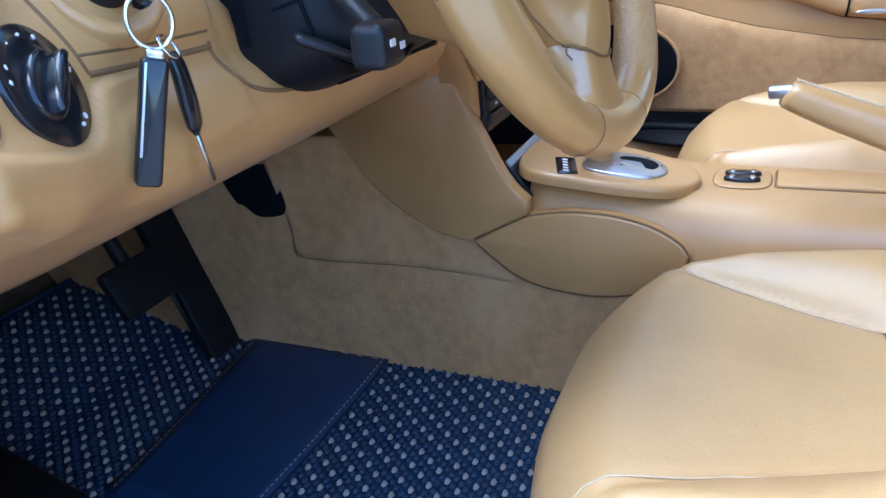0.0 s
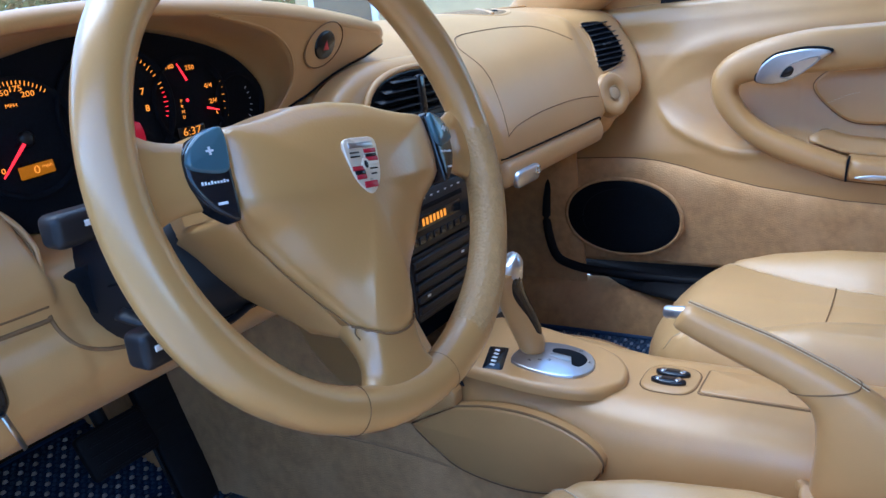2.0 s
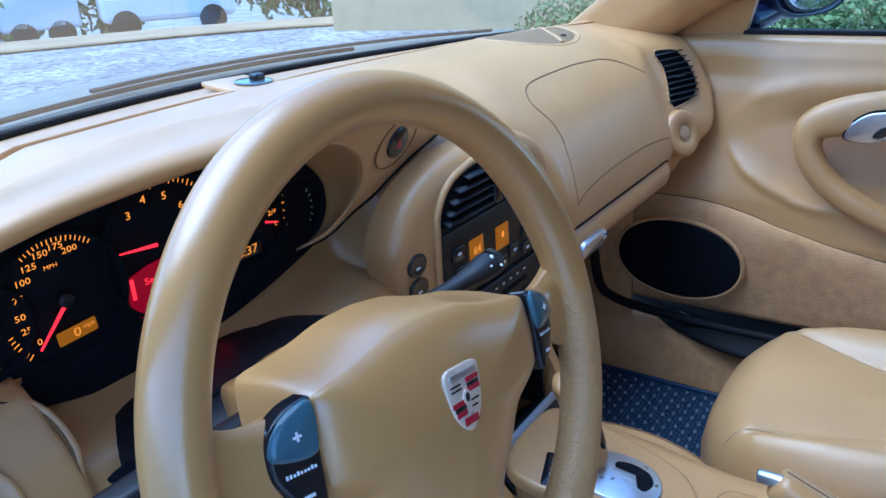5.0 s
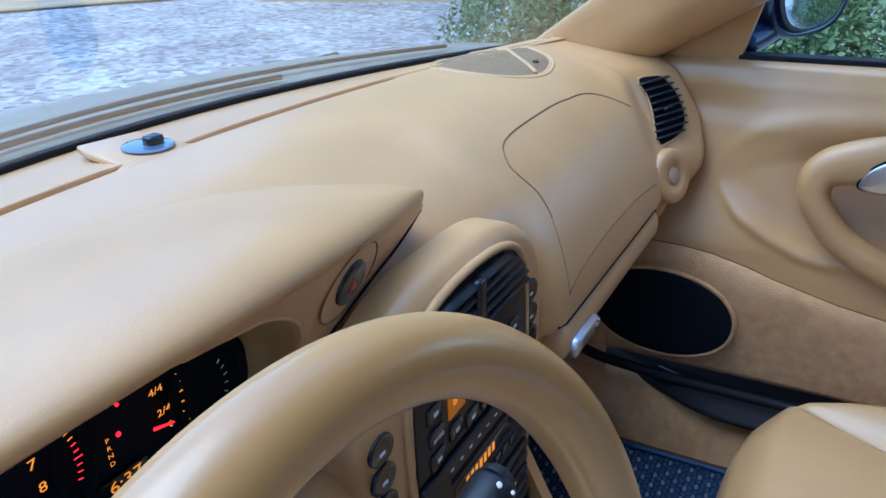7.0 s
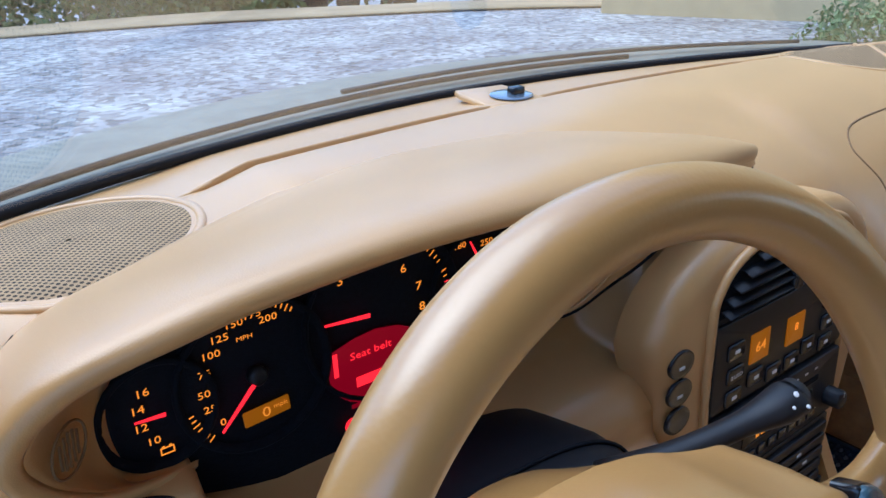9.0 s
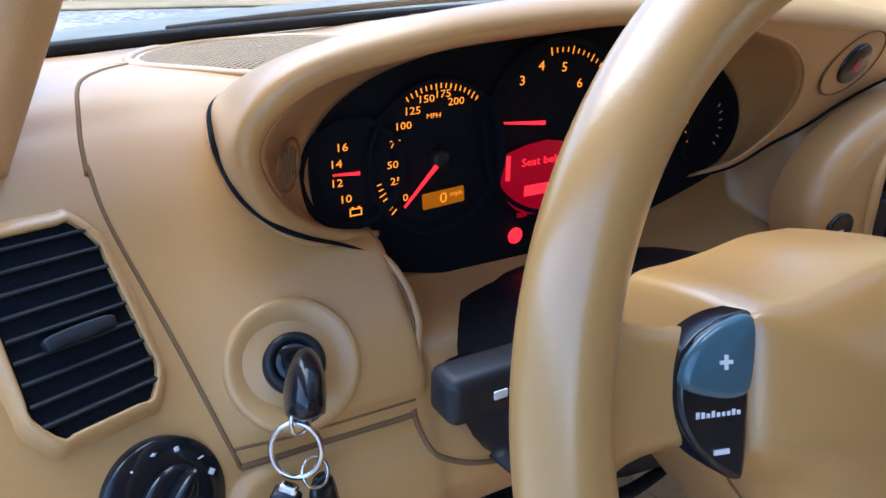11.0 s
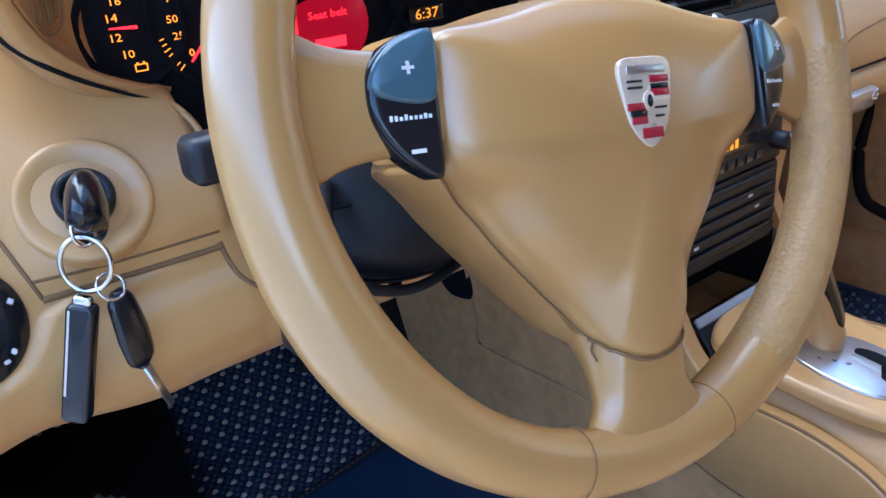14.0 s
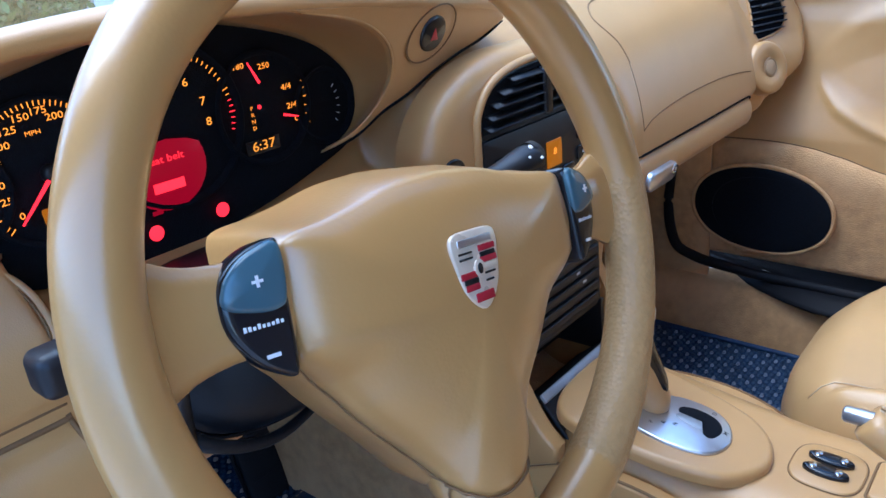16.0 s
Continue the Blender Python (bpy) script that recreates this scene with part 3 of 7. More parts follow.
for f, b in ((0.12, 0.22), (0.25, 0.42), (0.4, 0.62), (0.55, 0.80), (0.68, 0.93), (0.77, 1.0), (0.84, 1.0), (0.89, 0.93), (0.93, 0.78), (0.965, 0.53), (0.988, 0.25)):
    r = backc + (lip - backc) * f
    out = r - np.array([-0.32, 0.05, 0.68])
    out[:, 0] *= 0.15
    out /= np.linalg.norm(out, axis=1)[:, None]
    rows.append(r + out * (arch_up * b)[:, None])
inward = np.array([-0.36, 0.03, 0.70]) - lip
inward[:, 0] *= np.where(run > 0.35, 0.02, 0.3)
inward /= np.linalg.norm(inward, axis=1)[:, None]
thin = np.interp(run, [0.50, 0.64], [1.0, 0.12])[:, None]
rows += [lip, lip + inward * 0.0035 * thin + np.array([0, 0.0005, 0]), lip + inward * 0.006 * thin + np.array([0, 0.004, 0])]
sheet("instrument_hood", rows, LEATHER, dash, "tan leather hood over the instruments", thick=0.002)
gap = spline([(-0.5145, 0.0330, 0.6555), (-0.5319, 0.0355, 0.6630), (-0.5557, 0.0232, 0.6758), (-0.5747, 0.0160, 0.6887), (-0.5858, 0.0285, 0.7005), (-0.5902, 0.0448, 0.7137), (-0.5906, 0.0560, 0.7265), (-0.584, 0.0800, 0.7355), (-0.566, 0.1080, 0.7395)], 60)
tube("hood_gap", gap, np.interp(np.linspace(0, 1, 60), [0, 0.15, 0.5, 0.8, 1], [0.0006, 0.0011, 0.0019, 0.0013, 0.0004]), BLACK_MATT, dash, n=8)
# rounded edge of the driver's panel beside the column
pe = spline([(-0.5148, 0.655), (-0.508, 0.649), (-0.5035, 0.638), (-0.5035, 0.625), (-0.507, 0.612), (-0.5105, 0.602), (-0.512, 0.585), (-0.511, 0.568)], 40)
pe = [(x, float(np.interp(z, [0.566, 0.582, 0.598, 0.623, 0.658], [-0.012, -0.010, -0.012, 0.001, 0.036])), z) for x, z in pe]
tube("panel_edge", np.array(pe) + np.array([0.0018, 0.0022, 0]), 0.0026, LEATHER, dash, n=10)
tube("edge_line", np.array(pe) + np.array([-0.0018, 0.0002, 0]), 0.0008, SEAM, dash, n=6)

under = lip + inward * 0.0055 * thin + np.array([0, 0.003, 0]) * thin
fork = int(np.argmin(np.abs(lip[:, 0] + 0.315)))
joint = spline([(-0.243, 0.063, 0.652), (-0.222, 0.040, 0.664), (-0.196, 0.029, 0.681), (-0.165, 0.0265, 0.6905), (-0.130, 0.026, 0.7035), (-0.090, 0.029, 0.7130), (-0.055, 0.033, 0.7185), (-0.028, 0.037, 0.7240), (-0.001, 0.0405, 0.7310)], 50)


def flank_y(x, z):
    """The flank runs straight from the lip down to its joint with the dashboard."""
    far = under[fork - 12:]
    yl, zl = np.interp(x, far[:, 0], far[:, 1]), np.interp(x, far[:, 0], far[:, 2])
    yj, zj = np.interp(x, joint[:, 0], joint[:, 1]), np.interp(x, joint[:, 0], joint[:, 2])
    f = min(1.0, max(0.0, (zl - z) / max(zl - zj, 1e-4)))
    return yl + (yj - yl) * f - 0.002 * math.sin(math.pi * f)


# the hollow's edge leaves the lip beside the dials and turns down under them
turn_ = spline([tuple(under[fork]), (-0.272, -0.009, 0.7670), (-0.235, -0.004, 0.7570), (-0.206, 0.003, 0.738), (-0.194, 0.010, 0.714), (-0.200, 0.021, 0.692), (-0.222, 0.042, 0.667), (-0.243, 0.063, 0.652)], 50)
turn_ = np.array([(x, flank_y(x, z) * (1 - k) + y * k, z) for (x, y, z), k in zip(turn_, np.interp(np.linspace(0, 1, 50), [0, 0.15, 0.8, 1], [1, 0, 0, 1]))])
hollow_edge = np.concatenate([under[:fork], turn_])
inner = spline([(-0.503, 0.062, 0.650), (-0.528, 0.062, 0.662), (-0.538, 0.062, 0.69), (-0.532, 0.062, 0.722), (-0.500, 0.062, 0.746), (-0.45, 0.062, 0.760),
                (-0.40, 0.062, 0.769), (-0.35, 0.062, 0.771), (-0.30, 0.062, 0.763), (-0.25, 0.062, 0.748), (-0.218, 0.063, 0.729), (-0.197, 0.064, 0.700), (-0.208, 0.065, 0.668), (-0.243, 0.067, 0.648)], len(hollow_edge))
rows = [hollow_edge]
for f, b in ((0.12, 0.25), (0.3, 0.6), (0.5, 0.9), (0.7, 0.9), (0.88, 0.5), (1.0, 0.0)):
    r = hollow_edge + (inner - hollow_edge) * f
    out = r - np.array([-0.37, 0.05, 0.69])
    out[:, 1] = 0
    out /= np.linalg.norm(out, axis=1)[:, None]
    rows.append(r + out * 0.007 * b)
sheet("hollow", rows, LEATHER, dash, "tan leather hollow round the dials", thick=0.0015)
# flank from the lip down to the joint with the dashboard
top_ = spline(under[fork:][::6].tolist() + [under[-1].tolist()], 50)
rows = []
for v in np.linspace(0, 1, 26):
    left_ = turn_[int(round(v * (len(turn_) - 1)))]
    right_ = top_[-1] + (joint[-1] - top_[-1]) * v
    row = []
    for u, a, b in zip(np.linspace(0, 1, 50), top_, joint):
        flat_ = (1 - u) * ((1 - v) * top_[0] + v * joint[0]) + u * ((1 - v) * top_[-1] + v * joint[-1])
        row.append((1 - v) * a + v * b + (1 - u) * left_ + u * right_ - flat_)
        row[-1][1] = flank_y(row[-1][0], row[-1][2])
    rows.append(row)
sheet("hood_flank", rows, LEATHER, dash, "tan leather flank of the hood", thick=0.0015)
tube("hollow_rim", turn_[2:-2] + np.array([0, -0.0002, 0]), 0.0014, LEATHER, dash, n=8)
tube("flank_gap", joint + np.array([0.0012, -0.0008, -0.0012]), np.interp(np.linspace(0, 1, 50), [0, 0.2, 0.9, 1], [0.0007, 0.0013, 0.0013, 0.0007]), BLACK_MATT, dash, n=8)
# slotted round cover in the hollow
sg = thing("sensor_cover", (-0.564, 0.02, 0.70), "small round tan slotted cover beside the dials", "cover")
gm_ = basis((-0.5625, 0.0230, 0.7150), (0.72, -0.68, -0.10))
ring("edge", 0.0135, 0.0007, gm_, SEAM, sg, n=32, k=6)
for i in range(5):
    x = -0.0068 + 0.0034 * i
    h_ = math.sqrt(0.0095 ** 2 - x * x)
    clear_box("slot", (x - 0.0006, -h_, -0.0004), (x + 0.0006, h_, 0.0005), SEAM, sg, bevel=0, m=gm_)

# instrument face
cl = thing("instrument_cluster", (-0.37, 0.06, 0.62), "dark instrument cluster with lit orange dials and red warnings", "instrument cluster")
CY = 0.0575


def face(x, z, lift=0.0):
    return basis((x, CY - lift, z), (0, -1, 0))


cl_outline = loop([(-0.545, 0.69), (-0.53, 0.735), (-0.48, 0.758), (-0.42, 0.768), (-0.36, 0.774), (-0.29, 0.765), (-0.215, 0.738), (-0.190, 0.70), (-0.200, 0.660),
                   (-0.25, 0.640), (-0.33, 0.622), (-0.42, 0.615), (-0.50, 0.632), (-0.535, 0.658)], 80)
slab("face_plate", [(x + 0.37, z - 0.69) for x, z in cl_outline], 0.004, basis((-0.37, 0.064, 0.69), (0, -1, 0)), BLACK_MATT, cl)
DIALS = ((-0.515, 0.695, 0.031), (-0.459, 0.697, 0.046), (-0.371, 0.706, 0.056), (-0.292, 0.702, 0.042), (-0.232, 0.692, 0.030))
for x, z, r in DIALS:
    lathe("dial_ring", [(r + 0.002, 0.0), (r + 0.002, 0.003), (r, 0.004), (r - 0.002, 0.001), (r - 0.003, 0.0)], face(x, z), BLACK_MATT, cl)


def tick(x, z, cx, cz, length, width, mat):
    a = math.atan2(z - cz, x - cx)
    m = face(x, z, 0.0015) @ Matrix.Rotation(a, 4, "Z")
    clear_box("tick", (-length / 2, -width / 2, 0), (length / 2, width / 2, 0.0004), mat, cl, bevel=0, m=m)


for t, x, z in (("0", -0.482, 0.676), ("25", -0.488, 0.687), ("50", -0.490, 0.697), ("75", -0.488, 0.709), ("100", -0.483, 0.719), ("125", -0.477, 0.727),
                ("150", -0.468, 0.733), ("175", -0.457, 0.735), ("200", -0.448, 0.730)):
    words("numeral", t, 0.0062, face(x, z, 0.002), ORANGE_ON, cl)
words("numeral", "MPH", 0.004, face(-0.463, 0.723, 0.002), ORANGE_ON, cl)
for i in list(range(0, 7)) + list(range(22, 38)):
    a = radians(222 - i * 4.6)
    tick(-0.459 + 0.041 * math.cos(a), 0.697 + 0.043 * math.sin(a), -0.459, 0.697, 0.0045 if i % 4 == 0 else 0.003, 0.0006, ORANGE_ON)
for t, x, z in (("16", -0.521, 0.711), ("14", -0.525, 0.702), ("12", -0.525, 0.691), ("10", -0.520, 0.681)):
    words("numeral", t, 0.0065, face(x, z, 0.002), ORANGE_ON, cl)
for x0, y0, x1, y1 in ((-0.0038, -0.0026, 0.0038, -0.0019), (-0.0038, 0.0012, 0.0038, 0.0019), (-0.0038, -0.0019, -0.0031, 0.0012), (0.0031, -0.0019, 0.0038, 0.0012), (-0.0026, 0.0019, -0.0012, 0.0028), (0.0012, 0.0019, 0.0026, 0.0028)):
    clear_box("battery_symbol", (x0, y0, 0), (x1, y1, 0.0004), ORANGE_ON, cl, bevel=0, m=face(-0.514, 0.673, 0.0018))
for t, x, z in (("4", -0.387, 0.746), ("5", -0.369, 0.744), ("6", -0.356, 0.733), ("7", -0.345, 0.718), ("8", -0.343, 0.703), ("3", -0.401, 0.738)):
    words("numeral", t, 0.0082, face(x, z, 0.002), ORANGE_ON, cl)
for i in range(24):
    a = radians(100 - i * 5)
    tick(-0.371 + 0.049 * math.cos(a), 0.706 + 0.049 * math.sin(a), -0.371, 0.706, 0.005 if i % 4 == 0 else 0.003, 0.0006, ORANGE_ON if i < 18 else RED_ON)
for t, x, z, s in (("180", -0.311, 0.736, 0.006), ("250", -0.288, 0.733, 0.006), ("4/4", -0.270, 0.714, 0.0065), ("2/4", -0.267, 0.699, 0.0065), ("0", -0.264, 0.688, 0.0065),
                   ("P", -0.305, 0.704, 0.004), ("R", -0.305, 0.699, 0.004), ("N", -0.305, 0.694, 0.004), ("D", -0.305, 0.689, 0.004)):
    words("numeral", t, s, face(x, z, 0.002), ORANGE_ON, cl)
for i in range(6):
    a = radians(-40 + i * 16)
    tick(-0.255 + 0.003 * math.cos(a), 0.700 + 0.026 * math.sin(a), -0.292, 0.702, 0.004, 0.0007, ORANGE_ON)
    tick(-0.236 + 0.018 * math.cos(a), 0.692 + 0.022 * math.sin(a), -0.236, 0.692, 0.003, 0.0006, WHITE_INK)


def needle(x0, z0, x1, z1, w):
    a, ln = math.atan2(z1 - z0, x1 - x0), math.hypot(x1 - x0, z1 - z0)
    slab("needle", [(0, -w), (ln, -w * 0.4), (ln, w * 0.4), (0, w)], 0.0012, face(x0, z0, 0.004) @ Matrix.Rotation(a, 4, "Z"), RED_ON, cl, bevel=0.0002)


needle(-0.459, 0.697, -0.484, 0.671, 0.0014)
needle(-0.512, 0.696, -0.528, 0.697, 0.0010)
needle(-0.384, 0.711, -0.415, 0.714, 0.0013)
needle(-0.296, 0.722, -0.304, 0.738, 0.0010)
needle(-0.278, 0.694, -0.264, 0.690, 0.0010)
lathe("needle_cap", [(0.006, 0), (0.006, 0.004), (0.004, 0.006), (0.0, 0.006)], face(-0.459, 0.697), BLACK, cl)
slab("speed_display", rect(-0.0145, -0.005, 0.0145, 0.005, 0.001), 0.0008, face(-0.456, 0.672, 0.0015) @ Matrix.Rotation(0.06, 4, "Z"), ORANGE_PANE, cl, bevel=0.0002)
words("numeral", "0", 0.0095, face(-0.4565, 0.672, 0.0028), AMBER_ON, cl)
words("numeral", "mph", 0.0042, face(-0.4475, 0.674, 0.0028), AMBER_ON, cl)
slab("clock_display", rect(-0.016, -0.0055, 0.016, 0.0055, 0.001), 0.0008, face(-0.300, 0.675, 0.0015), BLACK_GLOSS, cl, bevel=0.0002)
words("numeral", "6:37", 0.0105, face(-0.300, 0.675, 0.0028), AMBER_ON, cl)
slab("message_display", [(-0.0285, 0.016), (-0.012, 0.0205), (0.004, 0.022), (0.020, 0.019), (0.0285, 0.015)] + [(0.0315 * math.cos(radians(q)), 0.002 + 0.0295 * math.sin(radians(q))) for q in range(14, -195, -14)], 0.0008,
     face(-0.383, 0.677, 0.0015), RED_PANE, cl, "dim red message display", bevel=0.0003)
words("message", "Seat belt", 0.0072, face(-0.384, 0.686, 0.0028), RED_ON, cl)
clear_box("message_bar", (-0.012, -0.0035, 0), (0.012, 0.0035, 0.0004), RED_ON, cl, bevel=0, m=face(-0.384, 0.667, 0.0025))
clear_box("message_bar", (-0.002, -0.008, 0), (0.001, 0.008, 0.0004), RED_ON, cl, bevel=0, m=face(-0.409, 0.684, 0.0025))
for x, z in ((-0.401, 0.637), (-0.346, 0.637)):
    slab("warning_lamp", oval(0.0055, 0.0055, 24), 0.0008, face(x, z, 0.0015), RED_ON, cl, bevel=0.0002)
clear_box("warning_lamp", (-0.004, -0.0015, 0), (0.004, 0.0015, 0.0004), RED_PANE, cl, bevel=0, m=face(-0.397, 0.651, 0.0025))
slab("gear_lamp", oval(0.0016, 0.0016, 12), 0.0008, face(-0.298, 0.704, 0.002), RED_ON, cl, bevel=0.0002)

# hazard button on the hood's flank
hz = thing("hazard_switch", (-0.154, 0.0, 0.74), "black oval hazard switch with a red triangle", "switch")
hm = basis((-0.149, flank_y(-0.149, 0.7385) - 0.0012, 0.7385), (0.08, -0.96, -0.27))
slab("bezel", oval(0.034, 0.0205, 40, turn=0.35), 0.0009, hm, LEATHER, hz, bevel=0.0006, steps=2)
tube("bezel_gap", [tuple(hm @ Vector((p[0], p[1], 0.0008))) for p in oval(0.0346, 0.0211, 40, turn=0.35)], 0.0007, SEAM, hz, closed=True, n=6)
slab("button", oval(0.0175, 0.0145, 32, turn=0.35), 0.0035, hm, BLACK_GLOSS, hz, bevel=0.002)
slab("triangle", [(-0.005, -0.005), (0.005, -0.005), (0, 0.005)], 0.0042, hm, RED_PLASTIC, hz, bevel=0.0003)

# ledge slot, centre sensor
for xa, xb in SLOTS:
    pts = [(x, strip_front(x) + 0.0078, 0.9) for x in np.linspace(xa + 0.02, xb - 0.02, 40)]
    tube("defroster_slot", drape(DASH, pts, DOWN, 0.0002), 0.0030, SEAM, dash, flat=0.4)
sp = thing("sun_sensor", (-0.03, 0.33, 0.757), "grey-blue oval light sensor on a tan pad", "sensor")
slab("pad", [(-0.040, -0.042), (0.038, -0.042), (0.040, 0.04), (-0.024, 0.05), (-0.032, 0.03)], 0.006, basis((-0.035, 0.332, 0.752), (0, -0.06, 1), (0, 1, 0)), LEATHER, sp, bevel=0.003)
slab("lens", oval(0.025, 0.024, 32), 0.0012, basis((-0.026, 0.322, 0.7585), (0, -0.06, 1), (0, 1, 0)), GLASS_SENSOR, sp, bevel=0.0005, dome=0.0008)
slab("eye", rect(-0.008, -0.007, 0.010, 0.007, 0.004), 0.008, basis((-0.022, 0.320, 0.760), (0, -0.06, 1), (0, 1, 0)), BLACK_GLOSS, sp, bevel=0.002)

# speakers in the dashboard top
GRILLE = material("tan_perforated_grille", (0.36, 0.235, 0.115), 0.7, var=0.1, scale=40, spec=0.12)
gt = GRILLE.node_tree
gv = gt.nodes.new("ShaderNodeTexVoronoi")
gv.voronoi_dimensions = "2D"
gv.inputs["Scale"].default_value, gv.inputs["Randomness"].default_value = 250, 0.0
gc = gt.nodes.new("ShaderNodeTexCoord")
gr = gt.nodes.new("ShaderNodeMapping")
gr.inputs["Rotation"].default_value = (0, 0, radians(45))
gd = gt.nodes.new("ShaderNodeMath")
gd.operation = "GREATER_THAN"
gd.inputs[1].default_value = 0.33
gx = gt.nodes.new("ShaderNodeMix")
gx.data_type = "RGBA"
gx.inputs[6].default_value = (0.05, 0.035, 0.02, 1)
gp = gt.nodes["Principled BSDF"]
gsrc = gp.inputs["Base Color"].links[0].from_socket
for a, b in ((gc.outputs["Object"], gr.inputs["Vector"]), (gr.outputs["Vector"], gv.inputs["Vector"]), (gv.outputs["Distance"], gd.inputs[0]), (gd.outputs[0], gx.inputs[0]),
             (gsrc, gx.inputs[7]), (gx.outputs[2], gp.inputs["Base Color"])):
    gt.links.new(a, b)
for nm, cx, cy, a, b, turn in (("loudspeaker", 0.487, 0.205, 0.104, 0.085, 0.25), ("loudspeaker", -0.513, 0.216, 0.099, 0.082, 0.95)):
    z = drape(DASH, [(cx, cy, 0.9)], DOWN)[0][2]
    s = thing(nm, (cx, cy, z), "oval tan perforated loudspeaker grille in the dashboard top", "loudspeaker", "dashboard loudspeakers")
    o = oval(a, b, 64, 2.2, turn)
    rows = []
    for f, up_ in ((0.02, 0.0036), (0.25, 0.0035), (0.5, 0.0032), (0.75, 0.0026), (0.9, 0.0018), (0.965, 0.0008), (1.0, -0.003)):
        rows.append(drape(DASH, [(cx + p[0] * f, cy + p[1] * f, 0.9) for p in o], DOWN, up_))
    sheet("grille", rows, GRILLE, s, closed=True)
    tube("rim", drape(DASH, [(cx + p[0], cy + p[1], 0.9) for p in o], DOWN, 0.0008), 0.0024 if cx > 0 else 0.0038, LEATHER, s, closed=True, flat=0.8)
    tube("rim_gap", drape(DASH, [(cx + p[0] * 1.035, cy + p[1] * 1.035, 0.9) for p in o], DOWN, 0.0002), 0.0007, SEAM, s, closed=True, n=6)
    if cx > 0:
        tube("divider", drape(DASH, [(x, y, 0.9) for x, y in spline([(0.572, 0.240), (0.540, 0.205), (0.509, 0.176), (0.478, 0.146), (0.455, 0.126)], 24)], DOWN, 0.0034), 0.0030, LEATHER, s, flat=0.7)
        e_ = drape(DASH, [(0.505, 0.147, 0.9)], DOWN, 0.002)[0]
        slab("eye", oval(0.006, 0.0045, 14), 0.003, basis(e_, (0, -0.1, 1), (0, 1, 0)), BLACK_GLOSS, s, bevel=0.0006)

# seams on the passenger side
bag = [(0.566, 0.027), (0.53, 0.0496), (0.4845, 0.067), (0.43, 0.0725), (0.38, 0.0752), (0.289, 0.0743), (0.240, 0.0712), (0.213, 0.0640), (0.1965, 0.0500), (0.196, 0.0400), (0.200, 0.030), (0.2045, 0.0205), (0.2045, 0.010), (0.203, 0.003)]
roll = drape(DASH, spline([(x + (0.0042 if x < 0.25 else 0), y - (0.0042 if x > 0.22 else 0.002), 0.9) for x, y in bag], 70), DOWN, -0.0018)
tube("panel_roll", roll, np.interp(np.linspace(0, 1, len(roll)), [0, 0.15, 0.85, 1], [0.0008, 0.0034, 0.0034, 0.0024]), LEATHER, dash, n=10)
seam(DASH, [(x, y, 0.9) for x, y in bag], DOWN, dash, r=0.0013, n=80)
seam(DASH, [(0.203, 0, 0.658), (0.197, 0, 0.640), (0.190, 0, 0.61), (0.187, 0, 0.60), (0.183, 0, 0.579)], FRONT, dash, r=0.0009)
seam(DASH, [(0.16, 0, 0.5515), (0.3, 0, 0.5515), (0.45, 0, 0.5515), (0.53, 0, 0.5515), (0.552, 0, 0.545)], FRONT, dash, r=0.0019, mat=BLACK_MATT)
seam(DASH, [(0.182, 0, 0.580), (0.21, 0, 0.588), (0.25, 0, 0.593), (0.32, 0, 0.597), (0.43, 0, 0.597), (0.51, 0, 0.5915), (0.545, 0, 0.587)], FRONT, dash, r=0.0010)
# seams on the driver's side
seam(DASH, [(-0.61, 0, 0.578), (-0.626, 0, 0.632), (-0.645, 0, 0.69), (-0.649, 0, 0.715)], FRONT, dash)
seam(DASH, [(-0.650, 0.062, 0.9), (-0.648, 0.085, 0.9), (-0.640, 0.125, 0.9), (-0.622, 0.165, 0.9), (-0.600, 0.195, 0.9)], DOWN, dash)
seam(DASH, [(-0.612, 0, 0.588), (-0.57, 0, 0.586), (-0.512, 0, 0.585)], FRONT, dash, r=0.0010)
seam(DASH, [(-0.610, 0, 0.578), (-0.57, 0, 0.576), (-0.512, 0, 0.575)], FRONT, dash, r=0.0020)
seam(DASH, [(-0.513, 0, 0.578), (-0.511, 0, 0.566), (-0.505, 0, 0.552), (-0.48, 0, 0.540), (-0.44, 0, 0.535), (-0.35, 0, 0.536), (-0.26, 0, 0.536)], FRONT, dash, r=0.0018)

# glovebox
gb = thing("glovebox_lid", (0.4, -0.02, 0.49), "tan leather glovebox lid with a silver latch", "glovebox")
rows = []
for x in np.concatenate([[0.165, 0.1665, 0.170], np.linspace(0.18, 0.535, 20), 0.535 + 0.016 * np.sin(np.linspace(0.15, 1.5, 9))]):
    k = math.sqrt(max(0.02, 1 - (max(0.0, x - 0.535) / 0.016) ** 2)) * (1 - 0.08 * max(0.0, (0.170 - x) / 0.005) ** 2)
    rows.append([(x, -0.008 + (y + 0.008) * (0.55 + 0.45 * k), 0.528 + (z - 0.528) * k) for y, z in loop([(-0.020, 0.5490), (-0.0305, 0.5450), (-0.0350, 0.532), (-0.0335, 0.516), (-0.022, 0.5065), (0.02, 0.506), (0.02, 0.5495)], 32)])
sheet("lid", rows, LEATHER, gb, closed=True, caps=True)
slab("latch", rect(-0.038, -0.0125, 0.038, 0.0125, 0.010), 0.008, basis((0.214, -0.0335, 0.517), (0, -0.97, -0.18)), SILVER, gb, "silver latch", bevel=0.003)
lathe("lock", [(0.007, 0), (0.007, 0.002), (0.004, 0.002), (0.004, 0.0)], basis((0.242, -0.0415, 0.519), (0, -0.97, -0.18)), CHROME, gb)

